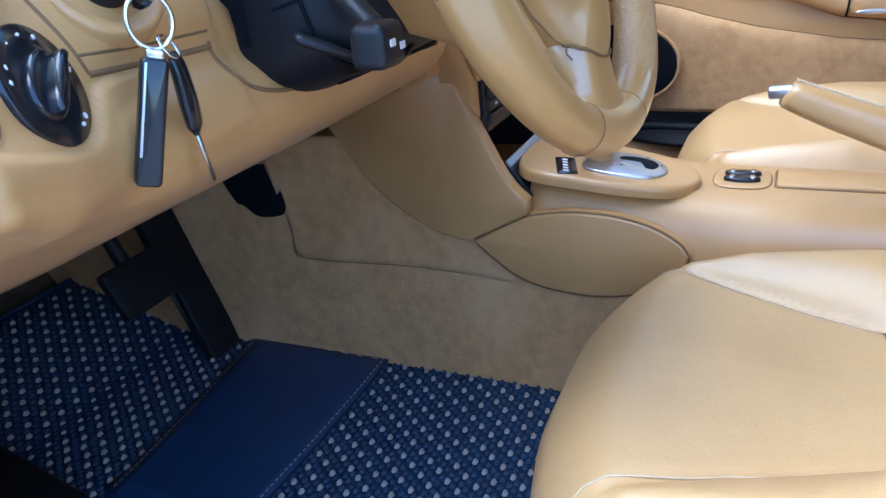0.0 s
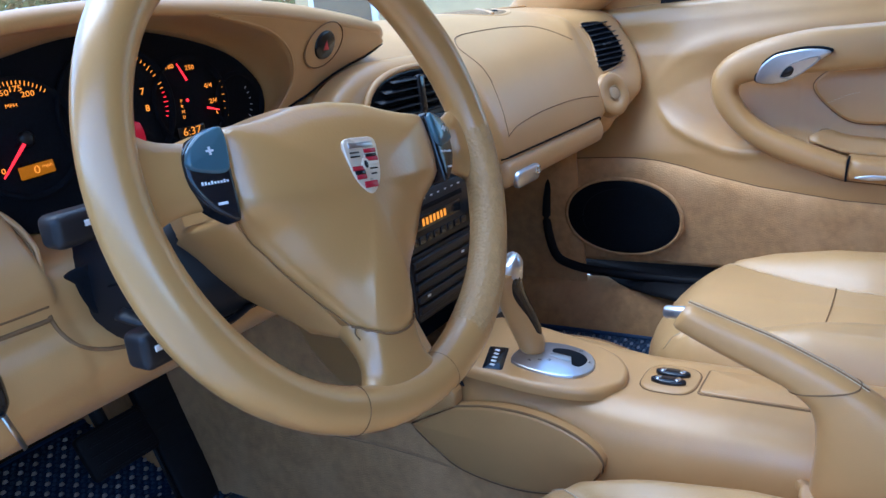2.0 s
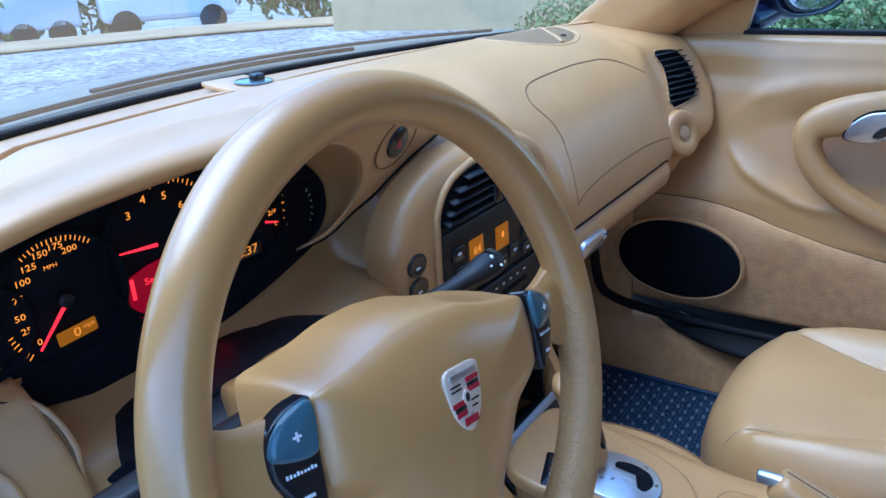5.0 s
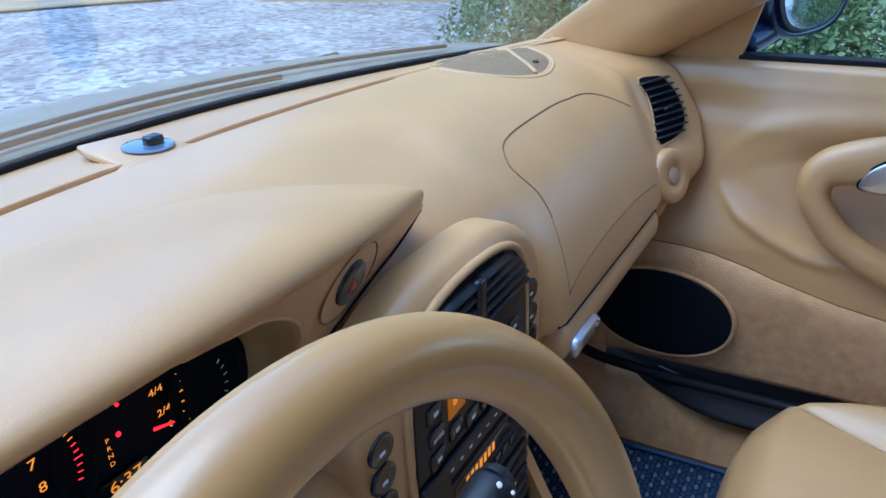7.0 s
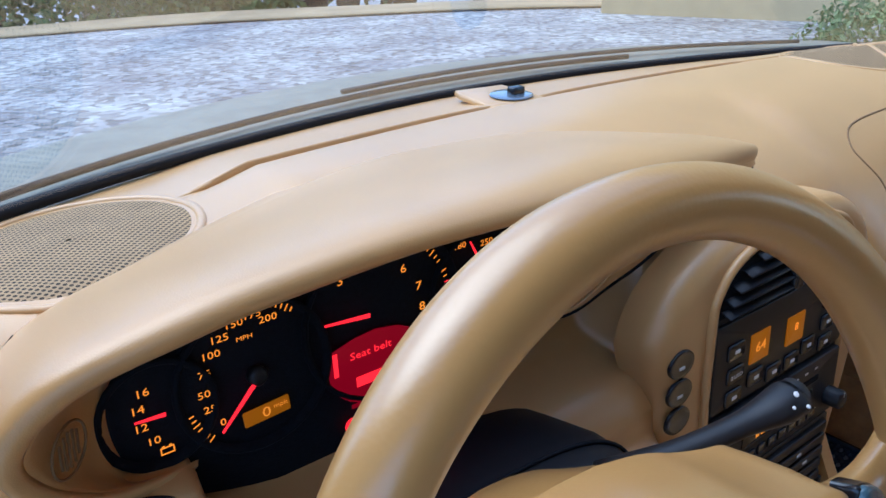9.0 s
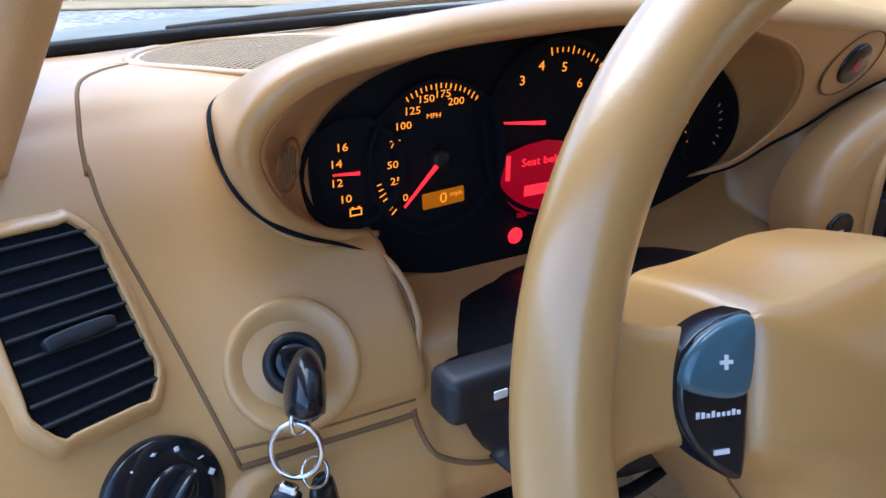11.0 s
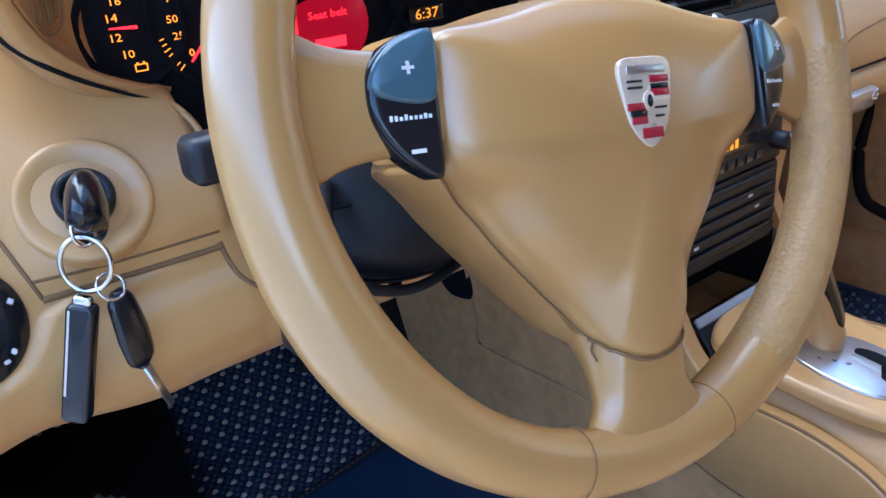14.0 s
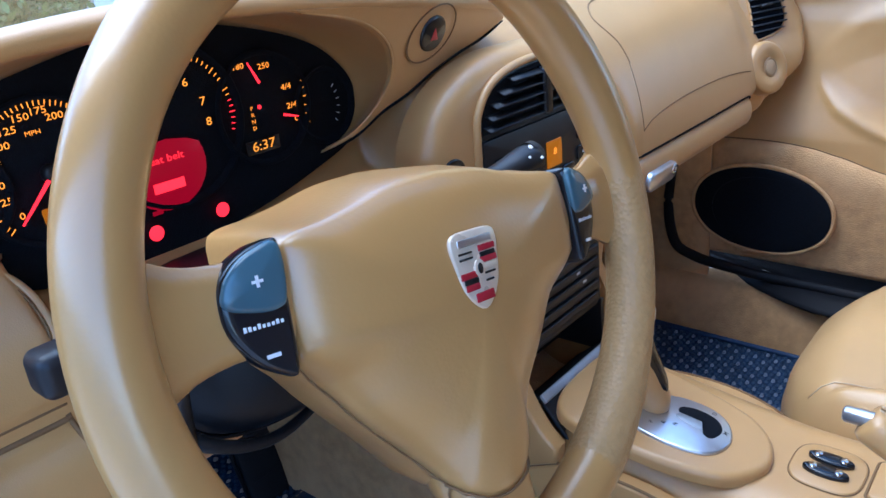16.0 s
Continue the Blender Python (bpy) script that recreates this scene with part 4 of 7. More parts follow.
# end vents, light switch, blank knob
v = thing("air_vent", (-0.66, 0.02, 0.62), "black slatted air vent at the dashboard's end", "air vent", "dashboard vents")
bi, bo, ti, to = [Vector(p) for p in ((-0.6356, -0.0030, 0.6245), (-0.6891, -0.0245, 0.6258), (-0.6543, 0.0394, 0.6987), (-0.7018, 0.0203, 0.7012))]
n = (bo - bi).cross(ti - bi).normalized()
if n.y > 0:
    n = -n
m = basis((bi + bo + ti + to) / 4, n, ti - bi)
inv = m.inverted()
o = np.array([(inv @ p)[:2] for p in (bi, bo, to, ti)])
mid = o.mean(0)
rim = []
for a, b in zip(o, np.roll(o, -1, 0)):
    rim += [a + (b - a) * f for f in (0.14, 0.24, 0.36, 0.5, 0.64, 0.76, 0.86)]
rim = loop(np.array(rim), 72)
slab("recess", rim, 0.0120, m @ Matrix.Translation((0, 0, -0.0155)), BLACK_MATT, v, bevel=0.0003)
out_ = (rim - mid) / np.linalg.norm(rim - mid, axis=1)[:, None]
rows = [[tuple(m @ Vector((*(p + d * g), h))) for p, d in zip(rim, out_)] for g, h in ((0.0, -0.009), (0.0, -0.001), (0.0005, -0.0002), (0.0016, 0.0), (0.0036, -0.0010), (0.0062, -0.0038), (0.0088, -0.0085), (0.0105, -0.0135), (0.011, -0.017))]
sheet("surround", rows, LEATHER, v, "rounded tan leather surround", closed=True)
inward_ = m.to_3x3().inverted() @ Vector((0.05, 0.96, -0.28))
inward_ = np.array(inward_) / abs(inward_[2])
for i in range(9):
    f = (i + 0.62) / 9.3
    a, b = o[0] + (o[3] - o[0]) * f, o[1] + (o[2] - o[1]) * f
    blade = []
    for dep, hgt in ((0.0055, 0.0), (0.0006, 0.0), (0.0, 0.0009), (0.0006, 0.0018), (0.0055, 0.0018)):
        blade.append([tuple(m @ Vector((*(a + (b - a) * t + inward_[:2] * dep + np.array([0, hgt])), -0.0002 + inward_[2] * dep))) for t in np.linspace(0.012, 0.988, 5)])
    sheet("slat", blade, VENT_BLACK, v)
c = mid + np.array([0.002, -0.005])
tab = loop([(-0.0155, -0.0026), (-0.0135, 0.0026), (0.0135, 0.0030), (0.0155, -0.0020), (0.013, -0.0032), (-0.013, -0.0036)], 28)
slab("tab", tab, 0.0052, m @ Matrix.Translation((*c, -0.002)) @ Matrix.Rotation(math.atan2((o[0] - o[1])[1], (o[0] - o[1])[0]), 4, "Z"), VENT_BLACK, v, "vent adjuster tab", bevel=0.0012)

# the passenger's vent: a curved outline, toothed along its outer edge
v = thing("air_vent", (0.65, 0.01, 0.62), "black slatted air vent moulded into the dashboard's rounded end", "air vent", "dashboard vents")
m = basis((0.650, 0.005, 0.680), (-0.423, -0.766, 0.484)) @ Matrix.Translation((0, 0, 0.003))
vo_ = loop([(-0.032, 0.0375), (-0.0035, 0.040), (0.018, 0.036), (0.033, 0.018), (0.041, -0.005), (0.041, -0.030), (0.032, -0.046), (0.018, -0.056), (-0.006, -0.063), (-0.0318, -0.065), (-0.0285, -0.043), (-0.0235, -0.017), (-0.0235, 0.010)], 64)
slab("recess", vo_, 0.022, m @ Matrix.Translation((0, 0, -0.022)), BLACK_MATT, v, bevel=0.0005)
tube("rim", [tuple(m @ Vector((p[0], p[1], 0.0))) for p in vo_], 0.0017, LEATHER, v, closed=True)
for i in range(9):
    yy = 0.030 - 0.0106 * i
    near = [p[0] for p in vo_ if abs(p[1] - yy) < 0.006]
    xa, xb = min(near), max(near) - 0.0006
    tube("slat", [tuple(m @ Vector((xa + (xb - xa) * t, yy + 0.004 * t, 0.0025))) for t in np.linspace(0.0, 1.0, 6)], 0.0046, VENT_BLACK, v, n=8, flat=0.30, up=tuple(m.to_3x3() @ Vector((0, 1, 0.4))))
tube("tab", [tuple(m @ Vector((-0.004, -0.014, 0.005))), tuple(m @ Vector((0.016, -0.011, 0.005)))], 0.004, VENT_BLACK, v, flat=0.5)

ls = thing("light_switch", (-0.647, -0.02, 0.573), "round black headlight switch with white symbols", "switch")
lm = on_face(-0.6485, 0.5795, 0.0018)
lathe("dial", [(0.0305, -0.004), (0.0305, 0.0022), (0.0296, 0.0032), (0.018, 0.0034), (0.0, 0.0034)], lm, BLACK_GLOSS, ls, n=56)
gr_ = lm @ Matrix.Translation((-0.001, 0.0, 0.003)) @ Matrix.Rotation(0.70, 4, "Z")
knob_ = slab("knob", oval(0.0198, 0.0128, 44, 2.2), 0.0042, gr_, BLACK_GLOSS, ls, "oval turning knob", bevel=0.0028, steps=4)
slab("grip", loop([(-0.0190, -0.0004), (-0.012, 0.0028), (0.0, 0.0036), (0.013, 0.0026), (0.0190, 0.0), (0.013, -0.0030), (0.0, -0.0044), (-0.013, -0.0034)], 32), 0.0115, gr_, BLACK_GLOSS, knob_, "raised grip", bevel=0.0030, steps=4)
for a, parts in ((165, ((0.0016, 0.0009), (0.0006, 0.0020))), (148, ((0.0009, 0.0018),)), (115, ((0.0008, 0.0008),)), (88, ((0.0022, 0.0006), (0.0006, 0.0014))), (62, ((0.0018, 0.0018),)), (30, ((0.0024, 0.0006),)),
                 (8, ((0.0020, 0.0020), (0.0030, 0.0005), (0.0005, 0.0030))), (-52, ((0.0026, 0.0007), (0.0016, 0.0024))), (-66, ((0.0024, 0.0016),))):
    q = lm @ Matrix.Translation((0.0247 * math.cos(radians(a)), 0.0247 * math.sin(radians(a)), 0.0034))
    for i, (w, h) in enumerate(parts):
        slab("symbol", oval(w * 0.66, h * 0.66, 12, 3), 0.0005 + 0.0001 * i, q, WHITE_INK, ls, bevel=0.0001)
slab("end_slot", loop([(-0.006, 0.019), (0.000, 0.0215), (0.0035, 0.016), (0.0050, -0.014), (0.002, -0.0185), (-0.004, -0.017)], 32), 0.0010, on_face(-0.7095, 0.658) @ Matrix.Rotation(0.10, 4, "Z"), BLACK_MATT, dash, "black slot in the dashboard's end", bevel=0.0003)
slab("end_clip", oval(0.0016, 0.0018, 14), 0.0010, on_face(-0.7073, 0.6386), WHITE_INK, dash, "small white clip", bevel=0.0003)
cp = thing("cover_cap", (-0.699, -0.03, 0.57), "oval tan cover cap set flush in the dashboard", "cap")
cm = on_face(-0.7000, 0.588, 0.0009)
slab("cap", oval(0.0126, 0.0212, 40, turn=0.15), 0.0011, cm, LEATHER, cp, bevel=0.0008)
tube("gap", [tuple(cm @ Vector((p[0], p[1], 0.001))) for p in oval(0.0130, 0.0217, 32, turn=0.15)], 0.0006, SEAM, cp, closed=True, n=6)

kb = thing("blank_knob", (0.61, -0.03, 0.58), "round tan blanking knob below the vent", "knob")
km = basis((0.5965, -0.0378, 0.5848), (-0.34, -0.90, 0.26))
lathe("cap", [(0.0415, -0.024), (0.0410, -0.002), (0.0392, 0.0014), (0.036, 0.0028), (0.0165, 0.0034), (0.0155, 0.0018), (0.0, 0.0018)], km, LEATHER, kb)
ring("ring", 0.0140, 0.0009, km @ Matrix.Translation((0, 0, 0.0028)), VINYL, kb, n=28, k=6)
slab("disc", oval(0.0118, 0.0118, 28), 0.0018, km @ Matrix.Translation((0, 0, 0.0018)), VINYL, kb, "dull tan centre disc", bevel=0.0005)

# ignition
ig = thing("ignition_lock", (-0.577, -0.01, 0.62), "black ignition lock in a raised tan ring", "ignition lock")
im = on_face(-0.5755, 0.6195)
lathe("bezel", [(0.0352, -0.008), (0.0345, 0.0012), (0.0332, 0.0030), (0.0312, 0.0034), (0.0290, 0.0026), (0.0255, 0.0010), (0.0215, -0.0012), (0.0185, -0.003), (0.0, -0.004)], im, LEATHER, ig)
lathe("barrel", [(0.0155, 0.0), (0.0155, 0.007), (0.0138, 0.009), (0.0112, 0.009), (0.0105, 0.006), (0, 0.006)], im, BLACK, ig)
lathe("lock_face", [(0.0100, 0.005), (0.0100, 0.0085), (0.0088, 0.0095), (0.0030, 0.0095), (0.0028, 0.0065), (0, 0.0065)], im, BLACK_GLOSS, ig, "dark lock face")

# ---- centre stack ----
st = thing("centre_stack", (-0.03, -0.02, 0.40), "dark centre stack with climate panel and radio in a tan surround", "centre console")
SX = -0.025
sm = basis((SX, -0.016, 0.60), (0, -1, 0.02))
half = [(0.0, 0.113), (0.050, 0.112), (0.098, 0.100), (0.136, 0.074), (0.156, 0.030), (0.155, -0.03), (0.144, -0.09), (0.128, -0.15), (0.112, -0.20)]
right = spline(half, 30)
outline_s = np.array([(x, y) for x, y in right] + [(-x * float(np.interp(y, [-0.2, -0.13, -0.06, 0.0, 0.04], [0.62, 0.66, 0.98, 1.0, 1.10])), y) for x, y in right[::-1][:-1]])
slab("surround", outline_s, 0.040, sm @ Matrix.Translation((0, 0, -0.036)), LEATHER, st, "tan leather pod round the stack", bevel=0.018, steps=6)
arch = [(-0.064, -0.195), (-0.072, -0.135), (-0.098, -0.10), (-0.106, -0.05), (-0.106, 0.045), (-0.100, 0.070), (-0.080, 0.089), (-0.045, 0.099), (0.0, 0.1015), (0.045, 0.098), (0.080, 0.086), (0.098, 0.066), (0.103, 0.045), (0.103, -0.05), (0.101, -0.195)]
slab("fascia", arch, 0.0055, sm, BLACK, st, bevel=0.0015)
tube("arch_lip", [tuple(sm @ Vector((x, y, 0.0055))) for x, y in spline(arch[1:-1], 50)], 0.0042, LEATHER, st, flat=0.9)
cv = thing("air_vent", (SX, -0.02, 0.66), "black centre air vent with slats and a slider", "air vent", "dashboard vents")
slab("recess", spline([(-0.099, 0.046), (-0.094, 0.068), (-0.076, 0.084), (-0.043, 0.0935), (0.0, 0.096), (0.043, 0.0925), (0.075, 0.081), (0.092, 0.064), (0.097, 0.046)], 40), 0.0012, sm @ Matrix.Translation((0, 0, 0.005)), BLACK_MATT, cv, bevel=0.0004)
for i in range(5):
    y = 0.051 + i * 0.0095
    w = 0.096 - 0.0010 * i - 0.0022 * i * i
    tube("slat", [tuple(sm @ Vector((t * w, y, 0.010))) for t in np.linspace(-1, 1, 5)], 0.0056, BLACK, cv, n=8, flat=0.14, up=(0, -0.45, 1))
slab("slider", rect(-0.008, 0.046, 0.006, 0.092, 0.004), 0.010, sm @ Matrix.Translation((0, 0, 0.006)), BLACK_GLOSS, cv, bevel=0.003)

cc = thing("climate_panel", (SX, -0.02, 0.60), "black climate control panel with two orange displays", "control panel")
slab("panel", rect(-0.102, -0.038, 0.100, 0.041, 0.004), 0.003, sm @ Matrix.Translation((0, 0, 0.0055)), BLACK, cc, bevel=0.001)
for x, y in ((-0.041, 0.006), (0.013, 0.003)):
    slab("display", rect(x - 0.0135, y - 0.0135, x + 0.0135, y + 0.0135, 0.001), 0.0012, sm @ Matrix.Translation((0, 0, 0.0085)), ORANGE_PANE, cc, bevel=0.0003)
words("digits", "64", 0.0125, sm @ Matrix.Translation((-0.041, 0.006, 0.0102)), AMBER_ON, cc)
words("digits", "8", 0.010, sm @ Matrix.Translation((0.013, 0.005, 0.0102)), ORANGE_ON, cc)
for i, (x, y) in enumerate(((-0.076, 0.014), (-0.074, -0.008), (-0.074, -0.029), (-0.044, -0.0215), (-0.016, -0.0275), (0.012, -0.0275), (0.038, -0.0215), (0.068, 0.014), (0.068, -0.008), (0.068, -0.029))):
    slab("button", rect(-0.011, -0.0075, 0.011, 0.0075, 0.003), 0.0028, sm @ Matrix.Translation((x, y, 0.008)), BLACK_GLOSS, cc, bevel=0.001)
    if i != 1:
        slab("mark", rect(-0.0032, -0.0016, 0.0032, 0.0016, 0.0005), 0.0004, sm @ Matrix.Translation((x, y, 0.0109)), WHITE_INK, cc, bevel=0.0001)
words("lettering", "auto", 0.0075, sm @ Matrix.Translation((-0.074, -0.008, 0.0112)), WHITE_INK, cc)

rd = thing("car_radio", (SX, -0.02, 0.52), "black car radio with an orange dot display", "radio")
slab("front", rect(-0.100, -0.112, 0.098, -0.043, 0.004), 0.006, sm @ Matrix.Translation((0, 0, 0.0055)), BLACK, rd, bevel=0.0015)
slab("display", rect(-0.056, -0.088, 0.054, -0.072, 0.001), 0.0008, sm @ Matrix.Translation((0, 0, 0.0115)), BLACK_GLOSS, rd, bevel=0.0002)
for i in range(7):
    clear_box("display_bar", (-0.036 + i * 0.0082, -0.0845, 0), (-0.0312 + i * 0.0082, -0.0755, 0.0004), AMBER_ON, rd, bevel=0, m=sm @ Matrix.Translation((0, 0, 0.0123)))
slab("slot", rect(-0.060, -0.066, 0.062, -0.060, 0.001), 0.0006, sm @ Matrix.Translation((0, 0, 0.0115)), BLACK_MATT, rd, bevel=0.0002)
for i in range(8):
    slab("key", rect(-0.006, -0.0045, 0.006, 0.0045, 0.001), 0.0018, sm @ Matrix.Translation((-0.057 + i * 0.0162, -0.100, 0.0115)), BLACK_GLOSS, rd, bevel=0.0005)
    slab("mark", rect(-0.0024, -0.0009, 0.0024, 0.0009), 0.0004, sm @ Matrix.Translation((-0.057 + i * 0.0162, -0.052, 0.0115)), WHITE_INK, rd, bevel=0.0001)
for x in (-0.084, 0.086):
    lathe("knob", [(0.0098, 0), (0.0092, 0.014), (0.007, 0.016), (0, 0.016)], sm @ Matrix.Translation((x, -0.092, 0.011)), BLACK, rd)
    slab("tip", rect(-0.0007, 0.004, 0.0007, 0.008), 0.0004, sm @ Matrix.Translation((x, -0.092, 0.027)), WHITE_INK, rd, bevel=0.0001)

# slotted tray, open cubby and leaning lower panel
lw = thing("storage_tray", (SX, -0.03, 0.45), "black slotted tray and open cubby below the radio", "tray")
slab("frame", rect(-0.068, -0.196, 0.098, -0.116, 0.004), 0.004, sm @ Matrix.Translation((0, 0, 0.0055)), BLACK, lw, bevel=0.001)
for i in range(5):
    slab("slot_bar", rect(-0.064, -0.131 - i * 0.0145, 0.090, -0.121 - i * 0.0145, 0.002), 0.005, sm @ Matrix.Translation((0, 0, 0.009)), BLACK, lw, bevel=0.0015)
for x, y in ((0.043, -0.140), (0.056, -0.1545), (-0.045, -0.169)):
    slab("mark", rect(-0.0035, -0.0014, 0.0035, 0.0014), 0.0005, sm @ Matrix.Translation((x, y, 0.014)), WHITE_INK, lw, bevel=0.0001)
clear_box("cubby", (-0.062, -0.258, -0.06), (0.096, -0.190, -0.045), BLACK_MATT, lw, bevel=0.002, m=sm)
clear_box("cubby_roof", (-0.062, -0.200, -0.05), (0.096, -0.194, 0.008), BLACK, lw, bevel=0.001, m=sm)
for x in (0.099,):
    clear_box("cubby_side", (x - 0.003, -0.262, -0.055), (x + 0.003, -0.194, 0.012), BLACK, lw, bevel=0.001, m=sm)
low = basis((SX, -0.047, 0.358), (0, -0.76, 0.65))
slab("lower_panel", rect(-0.062, -0.075, 0.096, 0.004, 0.003), 0.004, low, BLACK, lw, "black leaning lower panel", bevel=0.001)
slab("edge_strip", rect(-0.062, -0.004, 0.095, 0.006, 0.002), 0.004, low @ Matrix.Translation((0, 0, 0.004)), GREY_METAL, lw, "grey metal edge strip", bevel=0.0015)
clear_box("cubby_floor", (-0.062, -0.002, -0.06), (0.096, 0.004, 0.0), BLACK_MATT, lw, bevel=0.001, m=low)
for x, y in ((-0.040, -0.022), (0.070, -0.022)):
    lathe("socket", [(0.013, 0), (0.013, 0.004), (0.0105, 0.006), (0.009, 0.004), (0.0, 0.004)], low @ Matrix.Translation((x, y, 0.003)), BLACK_GLOSS, lw)
    ring("socket_ring", 0.0105, 0.0009, low @ Matrix.Translation((x, y, 0.009)), CHROME, lw, n=24, k=6)

for x in (-0.140, 0.119):
    for i in range(3):
        q = sm @ Matrix.Translation((x, 0.0245 - 0.0245 * i, 0.0032))
        sw = thing("push_button", tuple(q.translation), "small oval gloss black button beside the radio", "button", "stack buttons")
        slab("cap", oval(0.0145, 0.0115, 32), 0.0030, q, BLACK_GLOSS, sw, bevel=0.0010, dome=-0.0006)
        if i < 2:
            slab("mark", rect(-0.0032, -0.0012, 0.0032, 0.0012, 0.0005), 0.0005, q @ Matrix.Translation((0, -0.003, 0.0024)), WHITE_INK, sw, bevel=0.0001)

# ---- steering wheel ----
wheel = thing("steering_wheel", (-0.377, -0.187, 0.661), "tan leather three-spoke steering wheel, worn on the rim", "steering wheel")
WM = basis((-0.377, -0.187, 0.661), (-0.032, -0.958, 0.286)) @ Matrix.Rotation(radians(-7), 4, "Z")


def wp(x, y, z=0.0):
    return tuple(WM @ Vector((x, y, z)))


NORM = tuple(WM.to_3x3().col[2])
RM = 0.1725
ang = np.linspace(0, 2 * np.pi, 180, endpoint=False)
swell = 0.0158 + 0.0016 * np.cos(2 * (ang - 0.55)) ** 4
tube("rim", [wp(RM * math.cos(a), RM * math.sin(a)) for a in ang], swell, LEATHER_WHEEL, wheel, "smooth tan leather rim", n=36, closed=True, up=NORM)
worn = np.radians(np.linspace(-66, 10, 60))
wear_r = 0.0158 + 0.0016 * np.cos(2 * (worn - 0.55)) ** 4 - 0.0010 + 0.0013 * np.clip(np.sin(np.linspace(0, math.pi, 60)) * 4, 0, 1)
tube("grip_wear", [wp(RM * math.cos(a), RM * math.sin(a)) for a in worn], wear_r, LEATHER_WORN, wheel, "rough scuffed leather on the rim", n=20, up=NORM)
for a in (-76, -108):
    a = radians(a)
    m = WM @ Matrix.Translation((RM * math.cos(a), RM * math.sin(a), 0)) @ Matrix.Rotation(a, 4, "Z") @ Matrix.Rotation(math.pi / 2, 4, "X")
    ring("rim_seam", 0.0166, 0.00035, m, SEAM, wheel, n=24, k=5)

# airbag cover: a shield that domes towards the driver
hub_half = [(0.0, 0.044), (0.03, 0.0415), (0.055, 0.0355), (0.075, 0.0318), (0.092, 0.0295), (0.0985, 0.024), (0.0998, 0.005), (0.0995, -0.014), (0.0965, -0.026), (0.084, -0.040), (0.075, -0.051),
            (0.068, -0.061), (0.057, -0.0745), (0.046, -0.087), (0.036, -0.0995), (0.0275, -0.1125), (0.0225, -0.1185), (0.013, -0.1240), (0.0, -0.1260)]
hh = spline(hub_half, 60)
hub_o = np.array(hh.tolist() + [(-x, y) for x, y in hh[::-1][1:-1]])


def cover_edge(y):
    """How far the cover's edge lies before the rim's plane."""
    return float(np.interp(-y, [-0.045, -0.03, 0.018, 0.040, 0.09, 0.108, 0.118, 0.126], [0.0, 0.004, 0.004, -0.013, -0.012, -0.006, 0.004, 0.0095]))


rows = []
hc = np.array([0.0, -0.02])
for back, lift in ((-0.058, 0.0075), (-0.040, 0.0065), (-0.020, 0.0045), (-0.008, 0.002)):
    rows.append([wp(p[0] * (0.985 if p[1] > -0.02 else 0.97), p[1] + (lift if p[1] > 0.02 else 0.0), min(back, cover_edge(p[1]) - 0.004) if p[1] > -0.02 else cover_edge(p[1]) - 0.012) for p in hub_o])
for f in (1.0, 0.985, 0.96, 0.92, 0.86, 0.78, 0.68, 0.55, 0.4, 0.2, 0.02):
    g = (1 - f ** 2.6) ** 0.58
    rows.append([wp(*(hc + (p - hc) * f), cover_edge(p[1]) + (0.022 - cover_edge(p[1])) * g) for p in hub_o])
cover = sheet("airbag_cover", rows, LEATHER_WHEEL, wheel, "tan domed airbag cover", closed=True)

# short side spokes that flare into the rim
for s in (-1, 1):
    rows = []
    for t in np.linspace(0, 1, 14):
        x = s * (0.088 + 0.078 * t)
        hw = 0.0245 - 0.004 * math.sin(math.pi * min(1, t * 1.3)) + 0.013 * max(0, (t - 0.62) / 0.38) ** 2
        yc = 0.003 + 0.001 * t
        zt = 0.004 - 0.009 * t + 0.004 * max(0, (t - 0.7) / 0.3)
        rows.append([wp(x, yc + a * hw, b) for a, b in loop([(-1, -0.008), (-0.92, zt - 0.002), (-0.5, zt + 0.003), (0.5, zt + 0.003), (0.92, zt - 0.002), (1, -0.008), (0.7, -0.019), (-0.7, -0.019)], 28)])
    sheet("spoke", rows, LEATHER_WHEEL, wheel, closed=True, caps=True)
# deep bowl behind the cover, closing in towards the column
rows = []
for h, k in ((-0.004, 0.955), (-0.0145, 0.985), (-0.019, 1.0), (-0.030, 1.005), (-0.050, 0.99), (-0.070, 0.93), (-0.090, 0.86), (-0.110, 0.78), (-0.128, 0.68)):
    row = []
    for p in hub_o:
        q = p * k
        low = float(np.interp(-h, [0.0, 0.02, 0.035, 0.05, 0.065, 0.08, 0.13], [-0.122, -0.122, -0.118, -0.112, -0.100, -0.088, -0.060]))
        row.append(wp(q[0] * (0.93 if q[1] > -0.02 else 1.0), max(q[1], low) if q[1] < 0 else q[1] * 0.90, h + (-0.020 if p[1] > -0.01 and h > -0.03 else 0.0)))
    rows.append(row)
shell = sheet("back_shell", rows, LEATHER_WHEEL, wheel, "tan bowl behind the airbag cover", closed=True)
